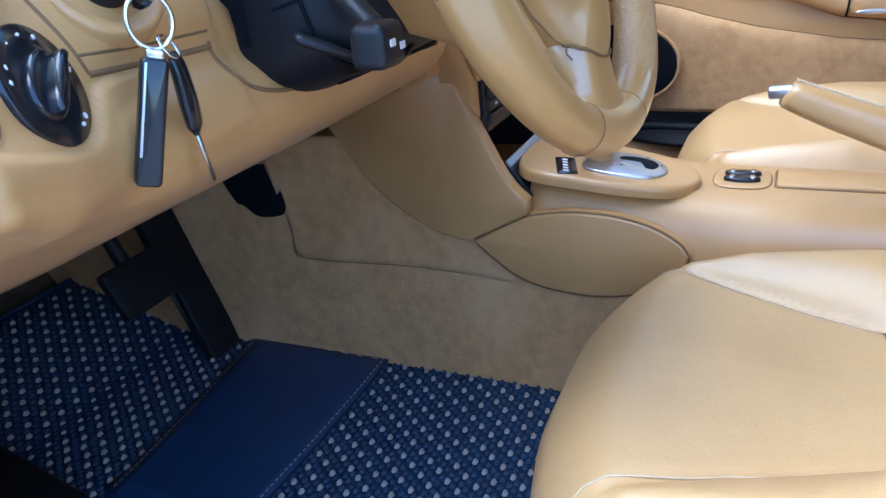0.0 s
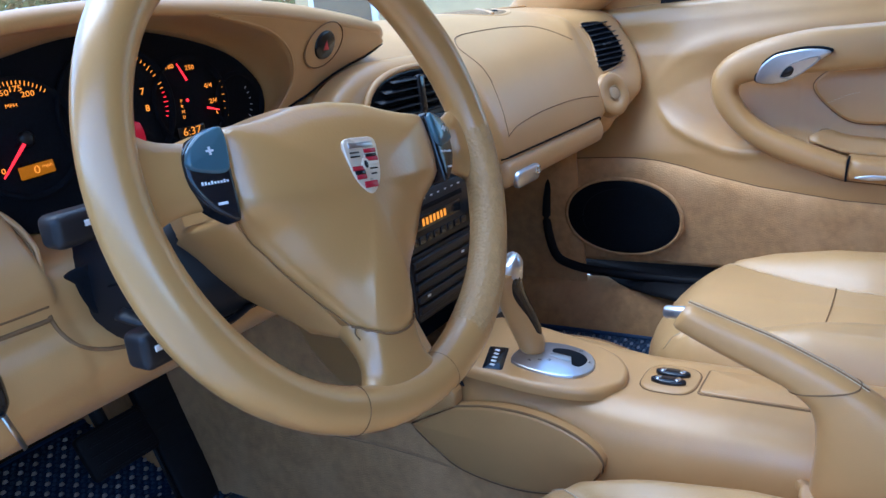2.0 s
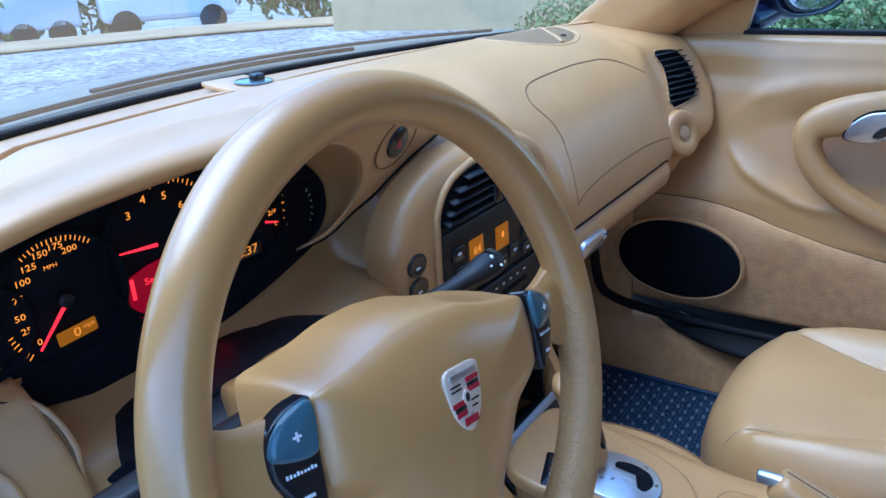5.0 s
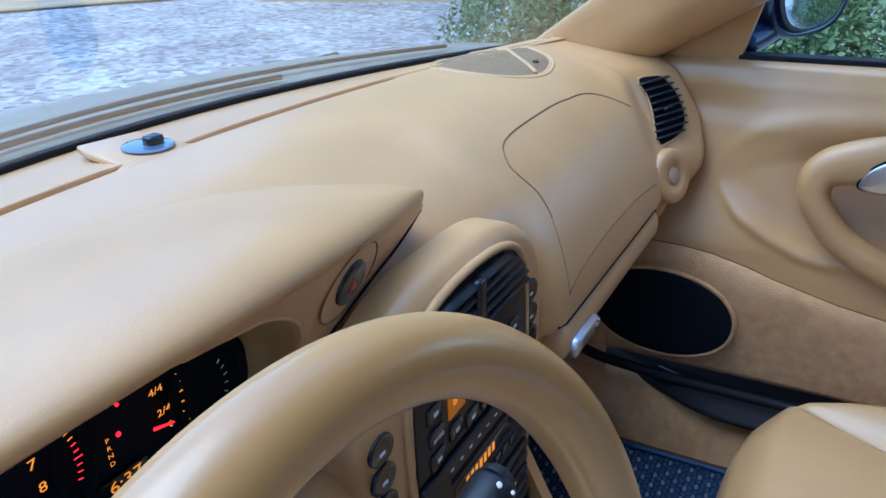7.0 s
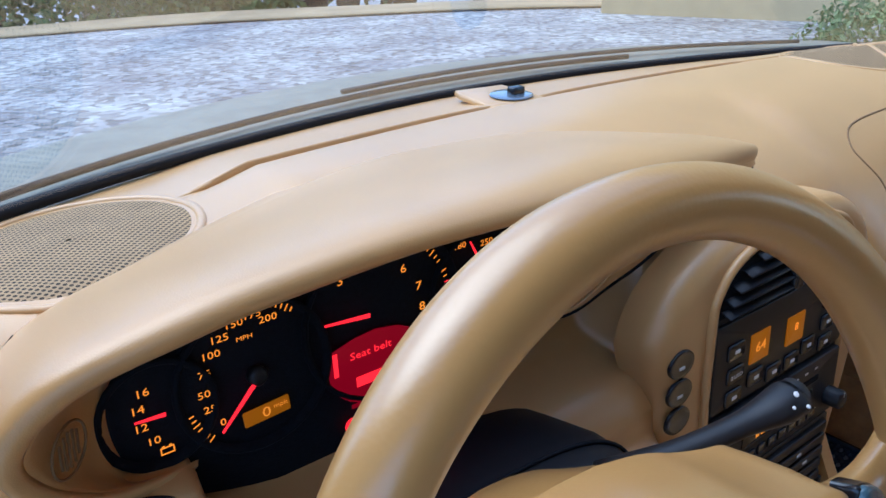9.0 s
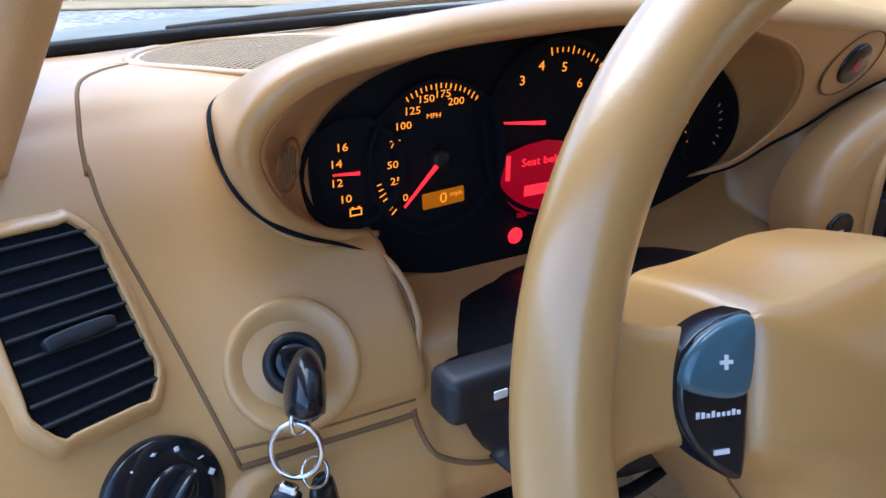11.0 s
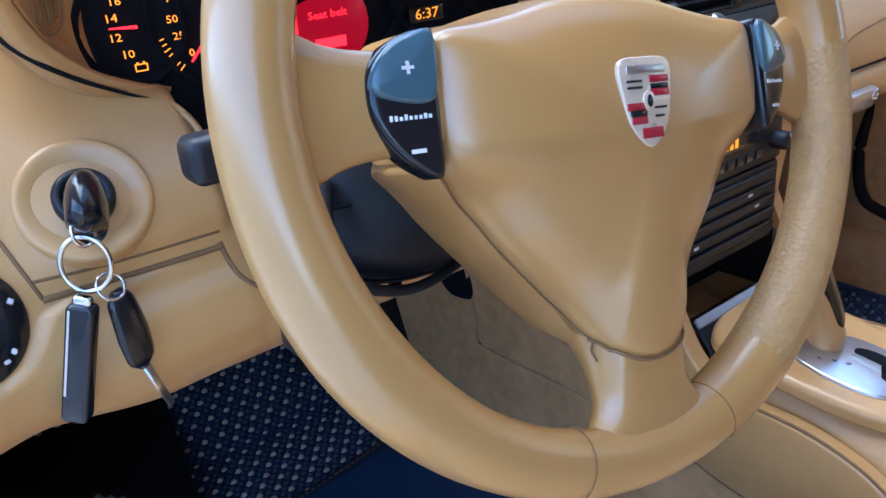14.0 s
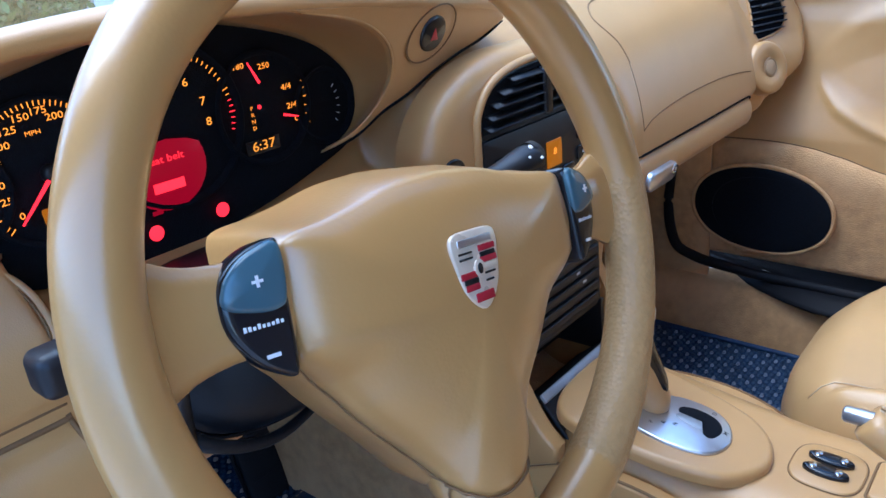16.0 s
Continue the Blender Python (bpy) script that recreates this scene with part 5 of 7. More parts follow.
# lower spoke
rows = []
for y, w, zt, zb in spline([(-0.100, 0.0225, 0.004, -0.040), (-0.110, 0.0272, 0.0085, -0.036), (-0.120, 0.0282, 0.0100, -0.030), (-0.130, 0.0280, 0.0098, -0.023), (-0.140, 0.0285, 0.0092, -0.018), (-0.149, 0.0315, 0.0095, -0.016), (-0.157, 0.040, 0.0095, -0.013), (-0.163, 0.052, 0.010, -0.010)], 40):
    rows.append([wp(w * a, y, zt - (zt - zb) * b) for a, b in loop([(-0.72, 0.95), (-1.0, 0.55), (-0.94, 0.28), (-0.72, 0.07), (-0.3, 0.0), (0.3, 0.0), (0.72, 0.07), (0.94, 0.28), (1.0, 0.55), (0.72, 0.95), (0.0, 1.0)], 44)])
low_spoke = sheet("lower_spoke", rows, LEATHER_WHEEL, wheel, closed=True, caps=True)
for sgn in (-1, 1):
    q = [p for p in hub_o if sgn * p[0] > 0.026 and p[1] < -0.024]
    q.sort(key=lambda p: -p[1])
    tube("cover_gap", [wp(*(hc + (p - hc) * 1.004), cover_edge(p[1]) - 0.0027) for p in q], 0.0005, SEAM, wheel, n=6)
HUB = tree_of(cover, shell, low_spoke)
away = tuple(-Vector(NORM))
seam(HUB, [wp(*p, 0.0) for p in ((-0.0272, -0.1130), (-0.0222, -0.1186), (-0.013, -0.1241), (0.0005, -0.1262), (0.013, -0.1241), (0.0222, -0.1186), (0.0272, -0.1130))], away, wheel, "spoke_seam", r=0.0008)
seam(HUB, [wp(*p, 0.0) for p in ((-0.0265, -0.1135), (-0.0275, -0.118), (-0.0272, -0.123))], away, wheel, "spoke_seam", r=0.0006)

# shift rockers on the side spokes
for s in (-1, 1):
    rk = [(s * x, y) for x, y in ((0.0990, 0.0150), (0.0985, 0.0285), (0.1035, 0.0295), (0.1120, 0.0278), (0.1210, 0.0230), (0.1268, 0.0160), (0.1288, 0.0076), (0.1283, -0.0017), (0.1245, -0.0104), (0.1178, -0.0190), (0.1105, -0.0248), (0.1045, -0.0280), (0.1012, -0.0250), (0.0998, -0.0050))]
    rk = loop(rk, 56)
    RK = WM @ Matrix.Translation((s * 0.100, 0.0, -0.002)) @ Matrix.Rotation(s * radians(9), 4, "Y") @ Matrix.Translation((-s * 0.100, 0, 0))
    base = slab("rocker", rk, 0.014, RK @ Matrix.Translation((0, 0, -0.002)), BLACK_GLOSS, wheel, "gloss black shift rocker", bevel=0.003, steps=3, dome=0.0005)
    cap = loop([(s * x, y) for x, y in ((0.0996, 0.0278), (0.1120, 0.0268), (0.1205, 0.0222), (0.1262, 0.0150), (0.1275, 0.0070), (0.1180, 0.0026), (0.1060, 0.0010), (0.1003, 0.0060))], 36)
    slab("plus_cap", cap, 0.004, RK @ Matrix.Translation((0, 0, 0.0105)), GREY_BTN, base, "blue-grey glossy rocker cap", bevel=0.003, steps=4, dome=0.0012)
    q = RK @ Matrix.Translation((s * 0.1130, 0.0145, 0.0150))
    for w, h in ((0.0024, 0.0006), (0.0006, 0.0024)):
        clear_box("plus_mark", (-w, -h, 0), (w, h, 0.0013), WHITE_INK, base, bevel=0, m=q)
    clear_box("minus_mark", (-0.0030, -0.0008, 0), (0.0030, 0.0008, 0.0008), WHITE_INK, base, bevel=0, m=RK @ Matrix.Translation((s * 0.1120, -0.0165, 0.0123)))
    for i, hgt in enumerate((0.0022, 0.0020, 0.0015, 0.0022, 0.0015, 0.0015, 0.0015, 0.0020, 0.0015)):
        slab("lettering", rect(-0.00065, 0, 0.00065, hgt), 0.0004, RK @ Matrix.Translation((s * 0.1132 + (i - 4) * 0.0020, -0.0045, 0.0123)), WHITE_INK, base, bevel=0.0001)

# crest on the hub, in plain shapes
bd = loop([(-0.0150, 0.019), (0.0, 0.021), (0.0150, 0.019), (0.0152, 0.004), (0.0110, -0.012), (0.0, -0.022), (-0.0110, -0.012), (-0.0152, 0.004)], 40)
BM = WM @ Matrix.Translation((-0.0012, -0.0080, 0.0208)) @ Matrix.Diagonal((1.02, 0.93, 1, 1))
slab("crest", bd, 0.0022, BM, BADGE_GOLD, wheel, "gold shield-shaped crest", bevel=0.001)
for x0, y0, x1, y1 in ((-0.012, 0.013, 0.012, 0.017),):
    slab("crest_band", rect(x0, y0, x1, y1, 0.001), 0.0028, BM, SILVER, wheel, bevel=0.0003)
for x0, y0, x1, y1, mm in ((0.0015, 0.0085, 0.0135, 0.0118, BADGE_RED), (0.0015, 0.0022, 0.0135, 0.0055, BADGE_RED), (-0.0135, -0.004, -0.002, -0.0005, BADGE_RED), (-0.0115, -0.0105, -0.002, -0.0070, BADGE_RED), (-0.006, -0.0175, 0.007, -0.0125, BADGE_RED),
                           (0.002, 0.0055, 0.013, 0.008, BLACK_GLOSS), (-0.012, -0.0070, -0.002, -0.004, BLACK_GLOSS), (0.0015, -0.0008, 0.0135, 0.0018, BADGE_GOLD),
                           (-0.0125, 0.006, -0.003, 0.0072, BLACK_GLOSS), (-0.0125, 0.009, -0.003, 0.0102, BLACK_GLOSS), (0.003, -0.004, 0.011, -0.0028, BLACK_GLOSS), (0.003, -0.008, 0.009, -0.0068, BLACK_GLOSS)):
    slab("crest_bar", rect(x0, y0, x1, y1, 0.0006), 0.0027, BM, mm, wheel, bevel=0.0003)
slab("crest_bar", oval(0.0038, 0.005, 16), 0.003, BM, BADGE_GOLD, wheel, bevel=0.0005)
slab("crest_bar", oval(0.0018, 0.003, 12), 0.0034, BM, BLACK_GLOSS, wheel, bevel=0.0003)

# ---- column ----
col = thing("steering_column", (-0.38, -0.05, 0.60), "matt black steering column shroud with stalks", "steering column")
AX = Vector(NORM)
rows = []
for t, hw, hh_ in ((-0.21, 0.112, 0.056), (-0.15, 0.110, 0.054), (-0.115, 0.100, 0.049), (-0.098, 0.078, 0.040), (-0.092, 0.04, 0.025)):
    m = basis(Vector((-0.377, -0.187, 0.630)) + AX * t, NORM)
    rows.append([tuple(m @ Vector((a, b, 0))) for a, b in oval(hw, hh_, 40, 3.2)])
sheet("shroud", rows, COLUMN, col, "blue-black plastic shroud", closed=True)
rows = []
for t, hw, hh_ in ((-0.24, 0.095, 0.056), (-0.17, 0.088, 0.050)):
    m = basis(Vector((-0.377, -0.187, 0.630)) + AX * t, NORM)
    rows.append([tuple(m @ Vector((a, b, 0))) for a, b in oval(hw, hh_, 40, 3.2)])
sheet("collar", rows, COLUMN, col, closed=True)
# joint line round the shroud, recessed finger notch and screws underneath
sm_ = basis(Vector((-0.377, -0.187, 0.630)) + AX * -0.128, NORM)
tube("shroud_joint", [tuple(sm_ @ Vector((a, b, 0))) for a, b in oval(0.1052, 0.0520, 60, 3.2)], 0.0014, BLACK_MATT, col, closed=True, n=6)
for sx in (-1, 1):
    tube("side_joint", [tuple(sm_ @ Vector((sx * w, 0.004, d))) for w, d in ((0.1098, -0.07), (0.1085, -0.02), (0.1050, 0.006), (0.090, 0.024))], 0.0011, BLACK_MATT, col, n=6)
    q = basis(sm_ @ Vector((sx * 0.060, -0.0528, -0.012)), tuple(sm_.to_3x3() @ Vector((0, -1, 0.05))))
    lathe("screw_well", [(0.0062, 0.0), (0.0062, 0.0012), (0.0050, 0.0012), (0.0046, 0.0002), (0.0, 0.0002)], q, BLACK_MATT, col)
slab("finger_notch", oval(0.020, 0.010, 28, 3.0), 0.0016, basis(sm_ @ Vector((-0.030, -0.0530, -0.030)), tuple(sm_.to_3x3() @ Vector((0, -1, 0.05)))), BLACK_MATT, col, bevel=0.0008)


# flat black plate on the dashboard puts in the darkness of the column's opening
opening_plate = basis((-0.38, -0.014, 0.58), (0, -1, 0.06))
slab("opening_plate", [(x + 0.38, z - 0.58) for x, z in loop([(-0.478, 0.606), (-0.489, 0.592), (-0.480, 0.565), (-0.462, 0.548), (-0.43, 0.541), (-0.36, 0.540), (-0.30, 0.546), (-0.275, 0.575), (-0.285, 0.606)], 50)], 0.006, opening_plate, BLACK_MATT, col, "matt black plate standing in for the dark opening behind the column", bevel=0.001)


def stalk(name, pts, r, tip_lo, tip_hi, label, marks):
    s = tube(name, spline(pts, 14), r, BLACK, col, label, flat=0.8)
    head = clear_box("head", tip_lo, tip_hi, BLACK, s, bevel=0.0055, steps=5, smooth=True)
    for p, w, h in marks:
        slab("mark", rect(-w, -h, w, h, 0.0005), 0.0006, basis(p, (0, -1, 0.0)), WHITE_INK, s, bevel=0.0001)
    return s


stalk("indicator_stalk", [(-0.43, -0.105, 0.650), (-0.48, -0.110, 0.655), (-0.53, -0.112, 0.659)], 0.010, (-0.555, -0.122, 0.646), (-0.500, -0.102, 0.667), "black indicator stalk with white symbols",
      (((-0.535, -0.1245, 0.659), 0.003, 0.0018), ((-0.529, -0.1245, 0.659), 0.002, 0.0018), ((-0.512, -0.1245, 0.659), 0.0035, 0.003)))
stalk("cruise_stalk", [(-0.474, -0.070, 0.614), (-0.492, -0.098, 0.602), (-0.510, -0.130, 0.582)], 0.0075, (-0.534, -0.146, 0.563), (-0.506, -0.124, 0.588), "black cruise control stalk with white marks",
      (((-0.524, -0.1465, 0.577), 0.003, 0.002), ((-0.513, -0.1465, 0.574), 0.003, 0.002)))
tube("adjust_lever", spline([(-0.49, -0.06, 0.576), (-0.478, -0.082, 0.565), (-0.456, -0.092, 0.553), (-0.43, -0.095, 0.548), (-0.394, -0.093, 0.553)], 20), np.interp(np.linspace(0, 1, 20), [0, 0.4, 1], [0.008, 0.0065, 0.0035]), BLACK, col, "black column adjuster lever", flat=0.5)
ws = tube("wiper_stalk", spline([(-0.32, -0.08, 0.640), (-0.27, -0.10, 0.646), (-0.215, -0.115, 0.654), (-0.192, -0.118, 0.657)], 16), np.interp(np.linspace(0, 1, 16), [0, 0.3, 0.55, 0.72, 0.9, 1], [0.010, 0.0085, 0.0088, 0.0130, 0.0142, 0.0135]), BLACK, col, "black wiper stalk with white symbols", n=20, flat=0.72)
lathe("stalk_end", [(0.0112, -0.002), (0.0112, 0.003), (0.009, 0.0055), (0, 0.006)], basis((-0.192, -0.118, 0.657), (0.9, -0.1, 0.1)), BLACK, ws)
for p, w in (((-0.205, -0.126, 0.668), 0.0022), ((-0.198, -0.131, 0.659), 0.0016), ((-0.210, -0.1285, 0.662), 0.0013)):
    slab("mark", oval(w, w * 0.8, 12), 0.0008, basis(p, (0.1, -0.6, 0.7)), WHITE_INK, ws, bevel=0.0001)

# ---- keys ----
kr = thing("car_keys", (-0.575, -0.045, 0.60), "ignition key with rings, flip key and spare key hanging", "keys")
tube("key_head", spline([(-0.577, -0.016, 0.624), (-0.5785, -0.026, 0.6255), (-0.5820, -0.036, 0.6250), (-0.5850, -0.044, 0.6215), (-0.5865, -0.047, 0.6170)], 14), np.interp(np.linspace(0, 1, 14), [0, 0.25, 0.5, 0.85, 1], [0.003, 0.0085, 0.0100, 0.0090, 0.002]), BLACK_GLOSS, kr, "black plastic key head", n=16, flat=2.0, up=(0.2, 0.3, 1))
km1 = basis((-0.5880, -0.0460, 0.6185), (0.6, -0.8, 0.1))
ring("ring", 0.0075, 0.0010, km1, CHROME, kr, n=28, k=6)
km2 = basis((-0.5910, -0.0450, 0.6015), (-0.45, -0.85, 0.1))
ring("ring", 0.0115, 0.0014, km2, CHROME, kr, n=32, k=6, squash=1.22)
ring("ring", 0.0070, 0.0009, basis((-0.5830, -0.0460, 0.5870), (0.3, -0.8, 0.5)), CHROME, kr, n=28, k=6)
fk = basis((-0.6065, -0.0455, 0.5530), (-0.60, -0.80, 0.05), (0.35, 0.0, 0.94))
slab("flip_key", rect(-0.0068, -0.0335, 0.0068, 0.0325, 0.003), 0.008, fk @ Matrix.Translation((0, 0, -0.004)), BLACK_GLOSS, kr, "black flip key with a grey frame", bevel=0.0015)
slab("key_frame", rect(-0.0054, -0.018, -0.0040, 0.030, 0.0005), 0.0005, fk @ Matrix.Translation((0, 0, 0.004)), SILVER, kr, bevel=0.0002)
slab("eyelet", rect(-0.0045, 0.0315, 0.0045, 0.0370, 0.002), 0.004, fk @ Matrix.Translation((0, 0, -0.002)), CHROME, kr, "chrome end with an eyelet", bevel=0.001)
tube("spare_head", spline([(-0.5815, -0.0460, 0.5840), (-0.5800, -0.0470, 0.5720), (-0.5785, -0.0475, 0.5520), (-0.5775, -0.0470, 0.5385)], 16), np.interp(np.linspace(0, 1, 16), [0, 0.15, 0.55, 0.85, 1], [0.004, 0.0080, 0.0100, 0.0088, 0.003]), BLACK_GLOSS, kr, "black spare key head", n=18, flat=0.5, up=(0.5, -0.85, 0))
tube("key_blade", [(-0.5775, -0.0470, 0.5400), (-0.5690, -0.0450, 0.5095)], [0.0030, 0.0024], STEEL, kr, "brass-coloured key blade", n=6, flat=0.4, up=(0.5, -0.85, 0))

# ---- centre console ----
con = thing("console_cover", (0, -0.25, 0.30), "tan leather tunnel console with shifter mount and storage lid", "centre console")
rows = []
for y in np.linspace(-0.88, -0.075, 40):
    rise = 0.022 * max(0, min(1, (y + 0.27) / 0.19))
    zt = 0.326 + rise
    w = 0.088
    foot = float(np.interp(y, [-0.27, -0.24], [0.20, 0.238]))
    rows.append([(x, y, z) for x, z in spline([(-w - 0.012, foot), (-w - 0.010, 0.26), (-w + 0.002, zt - 0.022), (-w + 0.026, zt - 0.003), (-0.03, zt), (0.03, zt), (w - 0.026, zt - 0.003), (w - 0.002, zt - 0.022), (w + 0.010, 0.26), (w + 0.012, foot)], 30)])
sheet("cover", rows, LEATHER, con, thick=0.002)
# side panels that run from the dashboard down to the tunnel
for s in (-1, 1):
    wedge = np.concatenate([[(0.010, 0.484), (0.176, 0.412)], spline([(0.163, 0.389), (0.132, 0.345), (0.096, 0.311), (0.052, 0.284), (0.012, 0.271), (-0.002, 0.2705)], 26), spline([(-0.006, 0.271), (-0.040, 0.289), (-0.079, 0.309)], 8), spline([(-0.080, 0.326), (-0.056, 0.351), (-0.026, 0.408), (0.006, 0.476)], 12)])
    m = Matrix(((0, 0, s, s * 0.093), (1, 0, 0, 0), (0, 1, 0, 0), (0, 0, 0, 1)))
    slab("side_wedge", wedge, 0.019, m, LEATHER, con, "tan leather panel beside the stack", bevel=0.004, steps=3)
    knee = np.concatenate([spline([(-0.079, 0.308), (-0.123, 0.3155), (-0.176, 0.3150), (-0.221, 0.3045), (-0.250, 0.288), (-0.261, 0.273)], 24), spline([(-0.259, 0.262), (-0.232, 0.232), (-0.185, 0.216), (-0.135, 0.2125), (-0.075, 0.222), (-0.038, 0.245), (-0.008, 0.2705)], 28)[:-1], spline([(-0.010, 0.2715), (-0.042, 0.289), (-0.076, 0.307)], 8)[:-1]])
    m = Matrix(((0, 0, s, s * 0.094), (1, 0, 0, 0), (0, 1, 0, 0), (0, 0, 0, 1)))
    slab("side_oval", knee, 0.0165, m, LEATHER, con, "tan leather oval knee panel", bevel=0.004, steps=3)
    # black rod puts in the shadow between dashboard underside and wedge
    tube("wedge_shade", [(s * 0.1085, y, z) for y, z in spline([(0.19, 0.406), (0.11, 0.443), (0.02, 0.483)], 12)], 0.0050, RUBBER, con, n=6)
    tube("oval_gap", [(s * 0.1078, y, z) for y, z in np.array(knee)], 0.0016, SEAM, con, closed=True, n=6)

# shifter base, plate and lever
sh = thing("gear_selector", (-0.02, -0.16, 0.35), "silver gear selector plate and lever on a tan oval mount", "gear selector")
so_ = loop([(-0.093, -0.075), (-0.096, -0.13), (-0.091, -0.19), (-0.074, -0.238), (-0.035, -0.262), (0.005, -0.252), (0.030, -0.220), (0.044, -0.16), (0.050, -0.09), (0.036, -0.055), (-0.05, -0.052)], 60)
tilt = basis((0, -0.16, 0.342), (0, -0.12, 0.99), (0, 1, 0))
slab("mount", [(x, y + 0.16) for x, y in so_], 0.014, tilt @ Matrix.Translation((0, 0, -0.006)), LEATHER, sh, bevel=0.007, steps=4)
pl = loop([(-0.062, -0.132), (-0.070, -0.155), (-0.069, -0.190), (-0.058, -0.215), (-0.032, -0.224), (-0.006, -0.214), (0.007, -0.192), (0.006, -0.160), (-0.008, -0.138), (-0.035, -0.128)], 50)
slab("plate", [(x, y + 0.16) for x, y in pl], 0.004, tilt @ Matrix.Translation((0, 0, 0.0075)), SILVER, sh, "satin silver plate with gear letters", bevel=0.002)
slab("gate", loop([(0.016, 0.020), (0.022, 0.004), (0.018, -0.016), (0.004, -0.026), (-0.012, -0.022), (-0.010, -0.012), (0.002, -0.010), (0.009, 0.000), (0.006, 0.018)], 40), 0.0006, tilt @ Matrix.Translation((-0.026, -0.026, 0.0113)), BLACK_MATT, sh, bevel=0.0002)
slab("gate_floor", loop([(0.004, -0.012), (0.010, 0.0), (0.006, 0.016), (-0.002, 0.018), (-0.006, -0.008)], 30), 0.0004, tilt @ Matrix.Translation((-0.026, -0.026, 0.0113)), GREY_METAL, sh, "grey tongue in the gate", bevel=0.0001)
for t, x, y in (("P", -0.052, 0.008), ("R", -0.045, -0.002), ("N", -0.040, -0.012), ("D", 0.000, -0.036), ("M", -0.022, -0.056)):
    words("letter", t, 0.0062, tilt @ Matrix.Translation((x, y, 0.0118)), BLACK, sh, wide=1.0)
slab("indicator", rect(-0.012, -0.028, 0.012, 0.028, 0.003), 0.002, tilt @ Matrix.Translation((-0.062, 0.048, 0.0068)) @ Matrix.Rotation(-1.25, 4, "Z"), BLACK_GLOSS, sh, bevel=0.0008)
for i in range(5):
    slab("mark", rect(-0.0022, -0.0030, 0.0022, 0.0030), 0.0004, tilt @ Matrix.Translation((-0.080 + i * 0.0088, 0.0435 + i * 0.0028, 0.0088)), WHITE_INK, sh, bevel=0.0001)
spine = spline([(-0.024, -0.148, 0.349), (-0.028, -0.143, 0.372), (-0.036, -0.136, 0.402), (-0.046, -0.130, 0.431), (-0.055, -0.130, 0.456), (-0.061, -0.132, 0.470), (-0.063, -0.134, 0.478)], 26)
lr = np.interp(np.linspace(0, 1, 26), [0, 0.10, 0.3, 0.55, 0.75, 0.88, 0.96, 1], [0.011, 0.0165, 0.0165, 0.0150, 0.0190, 0.0205, 0.014, 0.003])
lv = tube("lever", spine, lr, LEATHER, sh, "tan leather lever", n=20, up=(0, 1, 0))
side = np.array([0.30, -0.95, 0.0])
inlay = [tuple(p + side * (r * o)) for p, r, o in zip(spine[3:20], lr[3:20], np.interp(np.linspace(0, 1, 17), [0, 0.25, 0.5, 1], [0.55, 0.62, 0.60, 0.45]))]
tube("lever_trim", inlay, np.interp(np.linspace(0, 1, 17), [0, 0.15, 0.4, 1], [0.002, 0.0095, 0.0105, 0.0140]), BLACK_GLOSS, lv, "black lever inlay", n=14, up=(0, 1, 0))
cap_line = [tuple(p + side * (r * o) + np.array([0.002, 0, 0.002])) for p, r, o in zip(spine[14:26], lr[14:26], np.interp(np.linspace(0, 1, 12), [0, 0.4, 1], [0.60, 0.40, 0.10]))]
tube("lever_cap", cap_line, np.interp(np.linspace(0, 1, 12), [0, 0.2, 0.6, 0.9, 1], [0.004, 0.0135, 0.0195, 0.0180, 0.006]), SILVER, lv, "silver lever cap", n=18, up=(0, 1, 0))

# window switches and lid
wsw = thing("window_switches", (0.012, -0.30, 0.327), "two chrome-edged window switches on a tan pad", "switch")
fm = basis((0.002, -0.304, 0.327), (0, 0, 1), (0, 1, 0))
pad_o = oval(0.033, 0.031, 48, 3.2)
slab("pad", pad_o, 0.0022, fm, LEATHER, wsw, bevel=0.0015)
tube("pad_gap", [tuple(fm @ Vector((p[0] * 1.02, p[1] * 1.02, 0.0006))) for p in pad_o], 0.0007, SEAM, wsw, closed=True, n=6)
for x in (-0.010, 0.010):
    slab("rocker", oval(0.0078, 0.020, 28), 0.005, fm @ Matrix.Translation((x, 0.0, 0.002)), BLACK_GLOSS, wsw, bevel=0.002)
    for y in (0.011, -0.011):
        slab("chrome_tab", oval(0.005, 0.0035, 16), 0.0022, fm @ Matrix.Translation((x, y, 0.0062)), CHROME, wsw, bevel=0.001)
slab("storage_lid", rect(-0.020, -0.075, 0.036, 0.045, 0.004), 0.004, basis((0.0, -0.386, 0.3262), (0, 0, 1), (0, 1, 0)), LEATHER, con, "flat tan storage lid", bevel=0.0012)
tube("lid_gap", [(x, -0.386 + y, 0.3275) for x, y in rect(-0.0215, -0.0765, 0.0375, 0.0465, 0.004)], 0.0013, SEAM, con, closed=True, n=6)

